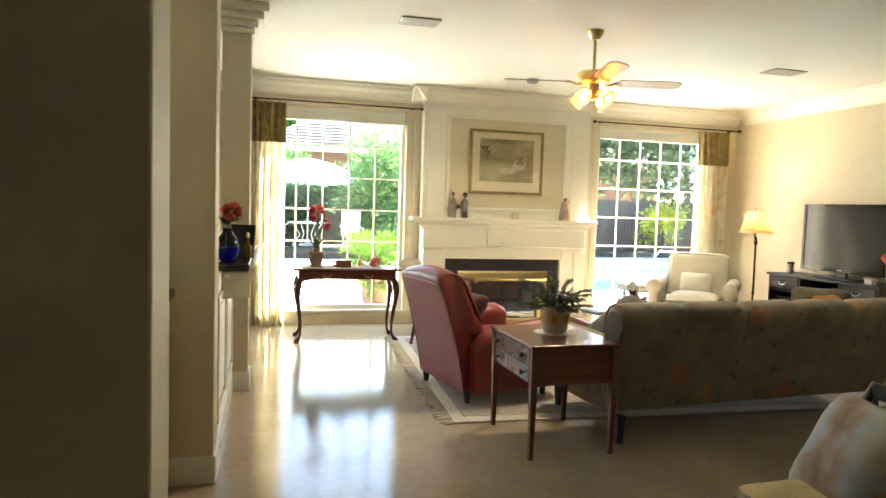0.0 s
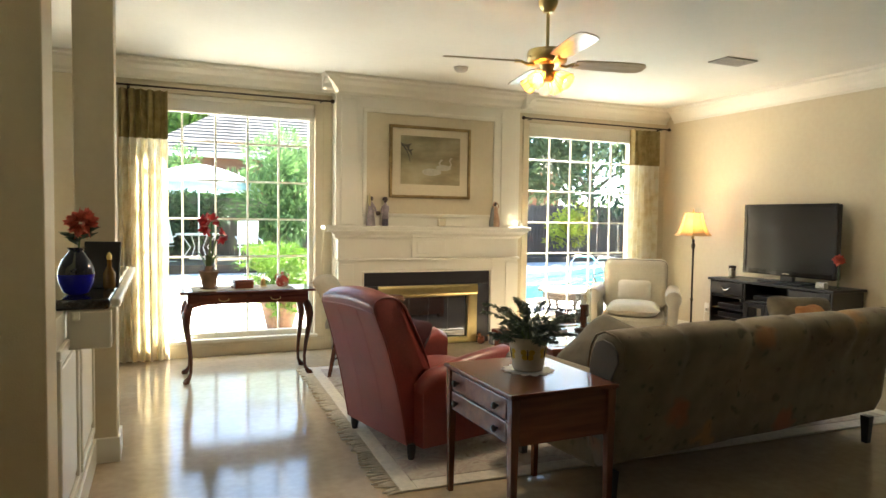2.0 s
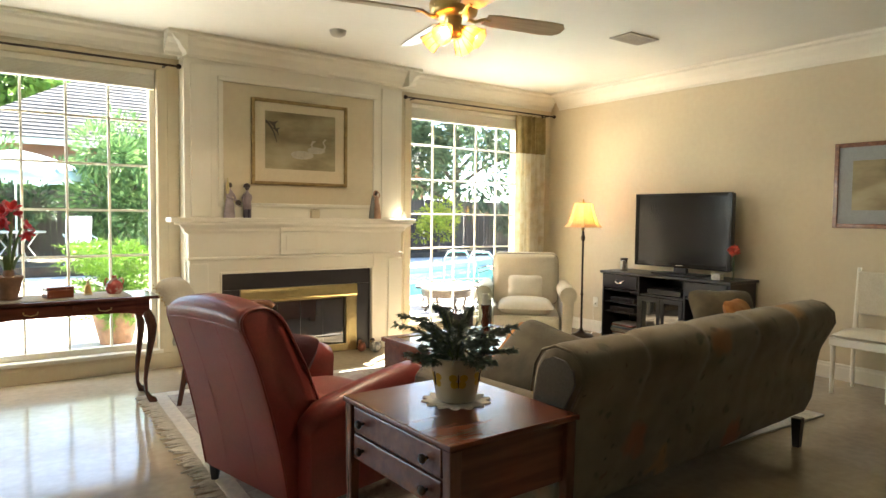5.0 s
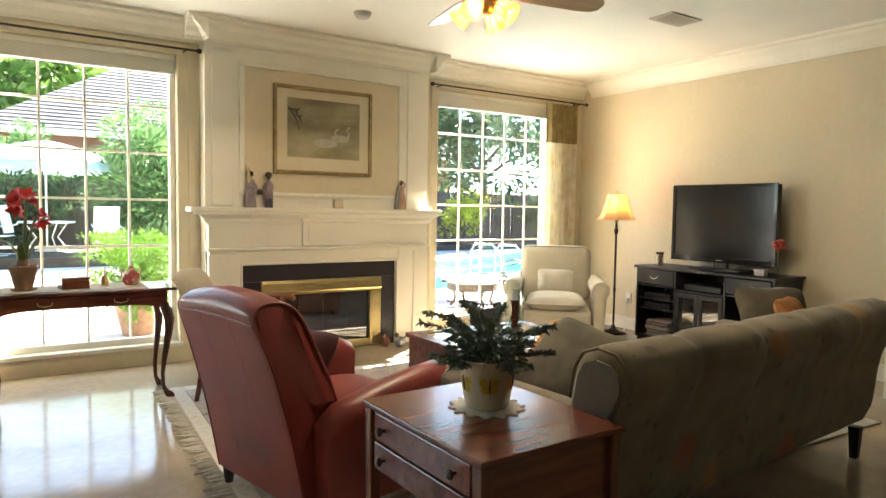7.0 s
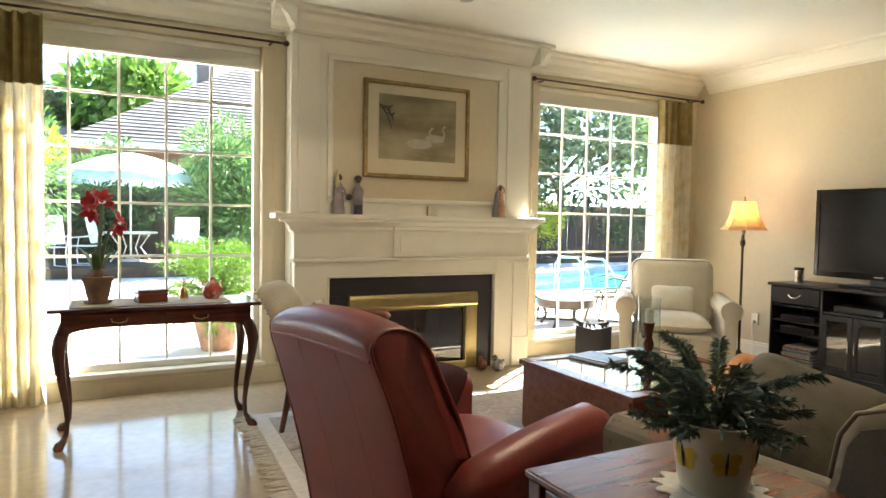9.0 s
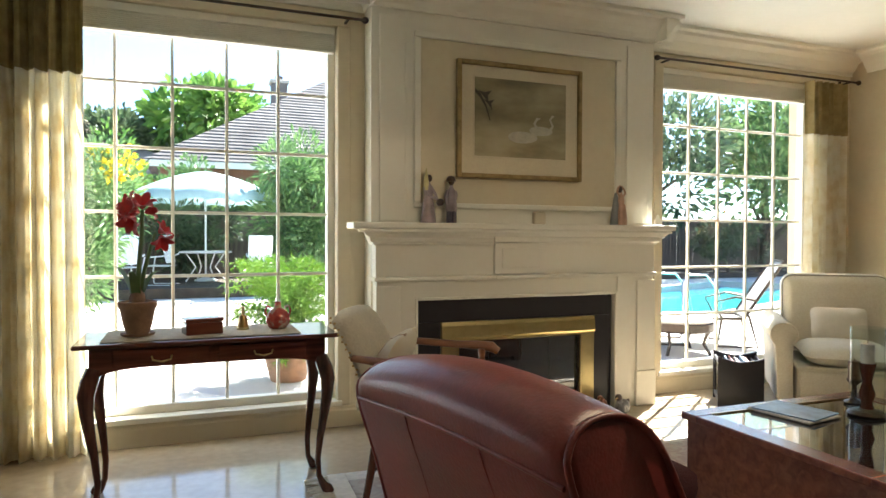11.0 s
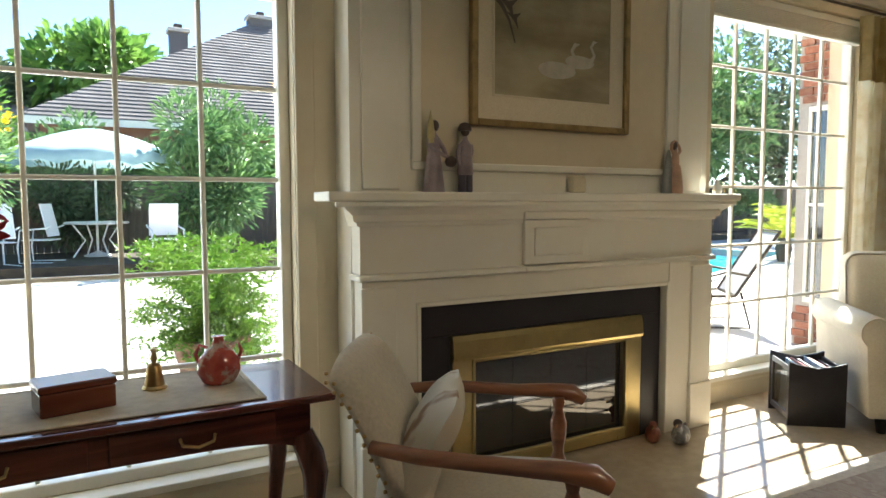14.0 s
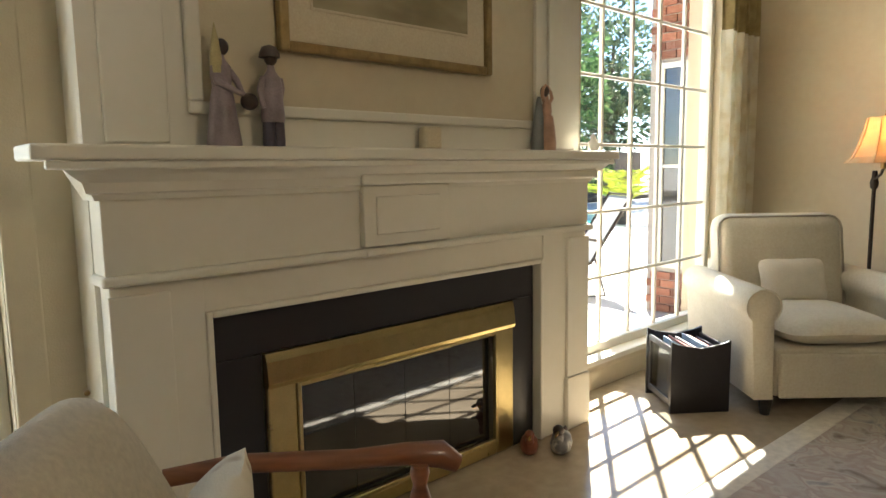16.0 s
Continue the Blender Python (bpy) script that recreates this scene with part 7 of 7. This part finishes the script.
# brick wing beside the pool window, and the chimney mass outside
wing = struct("wall_wing", boxes((8.615, 12.5, 10.06, 10.945, GZ, 2.85)), MORTAR, "brick wing of the house with a white window", "wall")
part("fascia", boxes((8.2, 12.6, 10.06, 11.25, 2.86, 3.05)), WHITE, wing)
chm = struct("wall_chimney", boxes((3.78, 5.62, 10.06, 10.98, GZ, 4.2)), FARBRICK, "plain brick chimney mass against the outer wall", "wall")
ww = tagged(new("window_4"), "narrow white framed window in the brick wing", "window", kind="structure")
bm = bmesh.new()
for r in ((10.57, 10.60, 0.30, 2.12), (10.80, 10.83, 0.30, 2.12), (10.60, 10.80, 0.30, 0.35), (10.60, 10.80, 2.07, 2.12), (10.60, 10.80, 1.2, 1.23)):
    box(bm, 8.585, 8.63, r[0], r[1], r[2], r[3], 0.003, 1)
part("window_frame", bm, WHITE, ww)
part("pane", boxes((8.606, 8.61, 10.60, 10.80, 0.35, 1.2)), FIREGLASS, ww)
part("pane", boxes((8.606, 8.61, 10.60, 10.80, 1.23, 2.07)), FIREGLASS, ww)


# umbrella, table, chairs
TEALCLOTH = cloth_mat("pale_aqua_canvas", ((0.35, (0.34, 0.5, 0.52)), (0.65, (0.44, 0.6, 0.61))), 5, 0.3)
WHITEMETAL = mat("white_metal", (0.75, 0.76, 0.76), 0.4, 0.08, 12)
um = thing("patio_umbrella", "pale aqua canvas patio umbrella with a scalloped edge", "umbrella", pose(2.98, 22.9, 0.10))
part("pole", lathe([(0.025, 0.03), (0.025, 2.62), (0.01, 2.72)], 12), WHITEMETAL, um, smooth=True)
part("base", lathe([(0.26, 0), (0.27, 0.03), (0.1, 0.08), (0.03, 0.12)], 20), WHITEMETAL, um)
bm = bmesh.new()
rings = []
for i in range(8):
    u = i / 7
    ring = []
    for k in range(48):
        a = 2 * math.pi * k / 48
        rib = abs(math.cos(4 * a))
        r = 1.72 * u * (1 - 0.035 * (1 - rib) * u)
        z = 2.70 - 0.58 * u ** 1.6 - 0.05 * (1 - rib) * u
        ring.append(bm.verts.new((r * math.cos(a), r * math.sin(a), z)))
    rings.append(ring)
skirt = [bm.verts.new((v.co.x, v.co.y, v.co.z - 0.17 - 0.03 * math.cos(16 * math.pi * k / 48 * 2))) for k, v in enumerate(rings[-1])]
rings.append(skirt)
for a, b in zip(rings, rings[1:]):
    for k in range(48):
        bm.faces.new((a[k], a[(k + 1) % 48], b[(k + 1) % 48], b[k]))
bmesh.ops.remove_doubles(bm, verts=bm.verts, dist=1e-4)
part("canopy", bm, TEALCLOTH, um, smooth=True)
for k in range(8):
    a = 2 * math.pi * k / 8
    part("rib", tube([(0.03 * math.cos(a), 0.03 * math.sin(a), 2.57), (1.68 * math.cos(a), 1.68 * math.sin(a), 2.06)], 0.01, 6), WHITEMETAL, um)
tb = thing("patio_table", "round white metal patio table under the umbrella", "table", pose(2.98, 22.9, 0.10))
part("top_ring", lathe([(0.06, 0.70), (0.6, 0.70), (0.61, 0.715), (0.6, 0.73), (0.06, 0.73)], 32), CLEAR, tb)
part("rim", lathe([(0.59, 0.69), (0.62, 0.70), (0.62, 0.735), (0.59, 0.74)], 32), WHITEMETAL, tb)
for k in range(4):
    a = 2 * math.pi * k / 4 + 0.4
    part("leg", tube([(0.5 * math.cos(a), 0.5 * math.sin(a), 0), (0.25 * math.cos(a), 0.25 * math.sin(a), 0.35), (0.5 * math.cos(a), 0.5 * math.sin(a), 0.70)], 0.018, 7), WHITEMETAL, tb)


def patio_chair(x, y, rz):
    t = thing("patio_chair", "white metal patio chair with a sling back", "chair", pose(x, y, 0.10, 0, 0, rz), group="patio chairs")
    part("sling_seat", rbox(-0.27, 0.27, -0.25, 0.25, 0.42, 0.44, 0.008), WHITEMETAL, t)
    part("sling_back", rbox(-0.27, 0.27, 0.22, 0.24, 0.44, 1.08, 0.008, 2, pose(0, 0.09, 0.02, 12)), WHITEMETAL, t)
    for k in (-1, 1):
        part("side_frame", tube([(k * 0.29, 0.3, 0), (k * 0.29, -0.28, 0.0), (k * 0.29, -0.3, 0.3), (k * 0.29, -0.25, 0.62), (k * 0.29, 0.2, 0.66), (k * 0.29, 0.3, 0.7)], 0.018, 7), WHITEMETAL, t, smooth=True)


patio_chair(4.12, 20.95, 4)
patio_chair(2.0, 21.9, -110)
patio_chair(1.3, 21.2, -150)


# sun lounger and low round table by the pool window
SLING = mat("grey_sling_mesh", (0.36, 0.34, 0.31), 0.8, 0.2, 40)
sl = thing("sun_lounger", "dark metal sun lounger with a raised mesh back", "lounger", pose(8.62, 12.1, GZ, 0, 0, -125))
part("seat_frame", tube([(-0.3, -0.9, 0.32), (-0.3, 0.35, 0.36), (0.3, 0.35, 0.36), (0.3, -0.9, 0.32), (-0.3, -0.9, 0.32)], 0.018, 7), IRON, sl)
part("seat_sling", rbox(-0.28, 0.28, -0.88, 0.35, 0.335, 0.345, 0.003, 1), SLING, sl)
part("back_sling", rbox(-0.28, 0.28, 0, 0.78, -0.005, 0.005, 0.003, 1, pose(0, 0.36, 0.37, 58)), SLING, sl)
part("back_frame", tube([(-0.3, 0.35, 0.36), (-0.3, 0.78, 1.05), (0.3, 0.78, 1.05), (0.3, 0.35, 0.36)], 0.018, 7), IRON, sl)
for k in (-1, 1):
    part("leg_hoop", tube([(k * 0.3, -0.75, 0.33), (k * 0.32, -0.8, 0.02), (k * 0.32, -0.3, 0.02), (k * 0.3, -0.2, 0.34)], 0.016, 7), IRON, sl)
    part("leg_hoop", tube([(k * 0.3, 0.1, 0.35), (k * 0.32, 0.05, 0.02), (k * 0.32, 0.5, 0.02), (k * 0.3, 0.4, 0.4)], 0.016, 7), IRON, sl)
    part("arm_loop", tube([(k * 0.32, 0.1, 0.36), (k * 0.34, 0.0, 0.55), (k * 0.34, 0.25, 0.62), (k * 0.32, 0.48, 0.58)], 0.014, 7), IRON, sl)
rt = thing("low_table", "low round dark metal table on the patio", "table", pose(7.85, 11.75, GZ))
part("top", lathe([(0.0, 0.36), (0.36, 0.36), (0.38, 0.38), (0.36, 0.40), (0.0, 0.40)], 28), MORTAR, rt)
part("band", lathe([(0.37, 0.26), (0.385, 0.28), (0.385, 0.355), (0.37, 0.36)], 28), IRON, rt)
for k in range(4):
    a = 2 * math.pi * k / 4 + 0.5
    part("leg", tube([(0.33 * math.cos(a), 0.33 * math.sin(a), 0.3), (0.28 * math.cos(a), 0.28 * math.sin(a), 0.12), (0.36 * math.cos(a), 0.36 * math.sin(a), 0)], 0.02, 7), IRON, rt)


# ---- plants outside ----
def blob_seeds(c, r, n, rng, lumps=9):
    """Leaf seeds on the shells of many lumps, so that the crown has an uneven edge and gaps."""
    c, r = Vector(c), Vector(r)
    centres = []
    for _ in range(lumps):
        d = Vector((rng.gauss(0, 1), rng.gauss(0, 1), rng.gauss(0, 1))).normalized() * rng.uniform(0.3, 0.8)
        centres.append((c + Vector((d.x * r.x, d.y * r.y, d.z * r.z)), rng.uniform(0.28, 0.5)))
    sd = []
    for _ in range(n):
        q, s = rng.choice(centres)
        d = Vector((rng.gauss(0, 1), rng.gauss(0, 1), rng.gauss(0, 1))).normalized()
        k = s * rng.uniform(0.55, 1.05)
        sd.append((q + Vector((d.x * r.x, d.y * r.y, d.z * r.z)) * k, d + Vector((0, 0, 0.3))))
    return sd


def tree(name, x, y, z0, height, spread, crown, n, leaf, size, label, seed, category="tree", low=0.35):
    rng = random.Random(seed)
    t = thing(name, label, category, pose(x, y, z0))
    r0 = 0.02 + height * 0.022
    part("trunk", tube([(0, 0, -0.02), (0.03 * height * 0.3, 0, height * 0.25), (-0.02 * height * 0.3, 0.02, height * 0.5), (0, 0, height * 0.75)], [r0, r0 * 0.8, r0 * 0.6, r0 * 0.3], 9), BARK, t, smooth=True)
    for k in range(7):
        a = rng.uniform(0, 6.283)
        zz = height * rng.uniform(low * 0.6, 0.6)
        e = Vector((math.cos(a) * spread * 0.7, math.sin(a) * spread * 0.7, zz + height * rng.uniform(0.12, 0.3)))
        part("limb", tube([(0, 0, zz), (e.x * 0.45, e.y * 0.45, zz + (e.z - zz) * 0.6), e], [r0 * 0.45, r0 * 0.3, r0 * 0.1], 6), BARK, t, smooth=True)
    cz = height * (low + 1) / 2
    vs, fs = leaves(blob_seeds((0, 0, cz), (spread, spread, height * (1 - low) / 2), n, rng, 16), size[0], size[1], rng)
    cr = mesh_part("crown", vs, fs, leaf, t)
    return t


tree("oleander_bush", 5.15, 22.0, 0.10, 3.75, 1.35, 1.0, 7000, LEAF_A, (0.2, 0.06), "tall leafy green oleander bush beside the umbrella", 21, "bush", 0.05)
tree("oleander_bush", 0.1, 22.4, 0.10, 3.3, 1.5, 1.0, 5500, LEAF_A, (0.18, 0.06), "tall leafy green bush by the fence", 22, "bush", 0.05)
tree("oleander_bush", -2.6, 22.6, 0.10, 3.6, 1.6, 1.0, 5000, LEAF_B, (0.18, 0.07), "dark leafy bush by the fence", 23, "bush", 0.05)
tree("oleander_bush", 2.6, 24.05, 0.10, 2.3, 1.3, 1.0, 3000, LEAF_B, (0.16, 0.06), "low dark green shrub against the fence", 28, "bush", 0.05)
tree("oleander_bush", 0.62, 18.9, GZ, 3.5, 1.15, 1.0, 6500, LEAF_A, (0.15, 0.05), "dense flowering shrub at the patio edge", 29, "bush", 0.02)
rng = random.Random(31)
vs, fs = leaves(blob_seeds((1.35, 18.6, 2.5), (0.45, 0.35, 0.38), 170, rng, 6), 0.12, 0.1, rng)
tagged(mesh_part("flower_cluster", vs, fs, YELLOW), "loose clusters of bright yellow flowers on a shrub", "flowers", kind="stuff")
tree("garden_tree", 3.9, 45.0, GZ, 10.4, 4.2, 1.0, 4500, LEAF_D, (0.6, 0.4), "rounded bright green tree behind the roofs", 24)
tree("garden_tree", -1.0, 47.5, GZ, 9.2, 3.6, 1.0, 3500, LEAF_B, (0.5, 0.35), "dark green tree behind the roofs", 25)
tree("garden_tree", -6.5, 40.0, GZ, 9.0, 4.0, 1.0, 4000, LEAF_D, (0.55, 0.4), "bright green tree behind the fence", 26)
for k, (x, y, hh, sp, lf) in enumerate(((13.5, 25.8, 7.2, 3.0, LEAF_B), (18.0, 25.2, 8.0, 3.3, LEAF_B), (22.5, 24.0, 7.5, 3.2, LEAF_A), (27.0, 23.4, 8.5, 3.6, LEAF_B), (10.0, 26.2, 6.0, 2.4, LEAF_A))):
    tree("oak_tree", x, y, GZ, hh, sp, 1.0, 5200, lf, (0.3, 0.15), "grey-green tree rising behind the back fence", 40 + k, "tree", 0.18)
for k, (x, y, hh, sp) in enumerate(((12.0, 22.9, 1.7, 0.9), (15.5, 22.9, 1.9, 1.1), (19.5, 22.7, 2.1, 1.2), (23.5, 22.2, 2.2, 1.2), (9.2, 22.9, 1.6, 0.9))):
    tree("garden_shrub", x, y, 0.05, hh, sp, 1.0, 1800, (LEAF_A, LEAF_Y, LEAF_B)[k % 3], (0.14, 0.06), "leafy shrub in the bed behind the pool", 60 + k, "bush", 0.05)

for k, (x, hh, sp) in enumerate(((0.5, 4.3, 1.6), (2.4, 3.7, 1.3), (7.2, 3.6, 1.4), (4.6, 3.4, 1.3))):
    tree("garden_shrub", x, 26.8 + 0.3 * (k % 2), GZ, hh, sp, 1.0, 2600, (LEAF_D, LEAF_A)[k % 2], (0.22, 0.1), "tall leafy hedge plant behind the fence", 80 + k, "bush", 0.05)
# feathery fern in a pot near the window
fn = thing("asparagus_fern", "bright green feathery fern spilling from a clay pot", "plant", pose(3.42, 11.85, GZ))
part("pot", lathe([(0.16, 0), (0.2, 0.15), (0.25, 0.38), (0.27, 0.4), (0.27, 0.44), (0.22, 0.44), (0.2, 0.38)], 24), TERRA, fn, smooth=True)
rng = random.Random(77)
sd = []
for k in range(300):
    a, ln = rng.uniform(0, 6.283), rng.uniform(0.3, 0.6)
    up = rng.uniform(-0.35, 1.2)
    for i in range(60):
        u = rng.uniform(0.1, 1)
        p = Vector((math.cos(a) * ln * u, math.sin(a) * ln * u, 0.42 + up * (1.5 * u - 0.95 * u * u)))
        sd.append((p, Vector((rng.gauss(0, 1), rng.gauss(0, 1), rng.gauss(0.3, 0.8)))))
vs, fs = leaves(sd, 0.06, 0.012, rng)
mesh_part("fronds", vs, fs, LEAF_C, fn)
# sago palm at the far end of the pool
sp_ = thing("sago_palm", "sunlit yellow-green sago palm behind the pool", "plant", pose(16.6, 16.3, GZ))
part("trunk", lathe([(0.14, 0), (0.18, 0.3), (0.12, 0.55)], 12), BARK, sp_)
for k in range(26):
    a, up, ln = k * 2.4, rng.uniform(0.4, 1.3), rng.uniform(0.8, 1.15)
    pts = [Vector((math.cos(a) * ln * u, math.sin(a) * ln * u, 0.5 + up * (1.6 * u - 0.9 * u * u))) for u in (0, 0.25, 0.5, 0.75, 1)]
    sd = []
    for i in range(44):
        u = (i // 2) / 22 * 3.99
        i0 = int(u)
        p = pts[i0].lerp(pts[i0 + 1], u - i0)
        d = (pts[i0 + 1] - pts[i0]).normalized()
        s = d.cross(Vector((0, 0, 1))).normalized() * (1 if i % 2 else -1)
        sd.append((p, d * 0.6 + s))
    vs, fs = leaves(sd, 0.24, 0.035, rng, 0.2)
    mesh_part("frond", vs, fs, LEAF_Y, sp_)

# bricks of the wing, laid in running bond
first = None
for r in range(39):
    z = GZ + 0.01 + r * 0.0755
    off = 0.105 if r % 2 else 0.0
    y = 10.07 - off
    while y < 10.93:
        y0, y1 = max(10.07, y), min(10.94, y + 0.2)
        mid = (y0 + y1) / 2
        hit_win = 0.26 < z + 0.03 < 2.14 and y1 > 10.56 and y0 < 10.84
        if y1 - y0 > 0.04 and not hit_win:
            if first is None:
                first = part("brick", rbox(-0.5, 0.5, -0.5, 0.5, -0.5, 0.5, 0.03, 1), BRICK, wing)
                ob = first
            else:
                ob = new("brick", first.data)
                ob.parent = wing
            ob.location, ob.scale = (8.61, mid, z + 0.0325), (0.03, y1 - y0, 0.065)
        y += 0.21
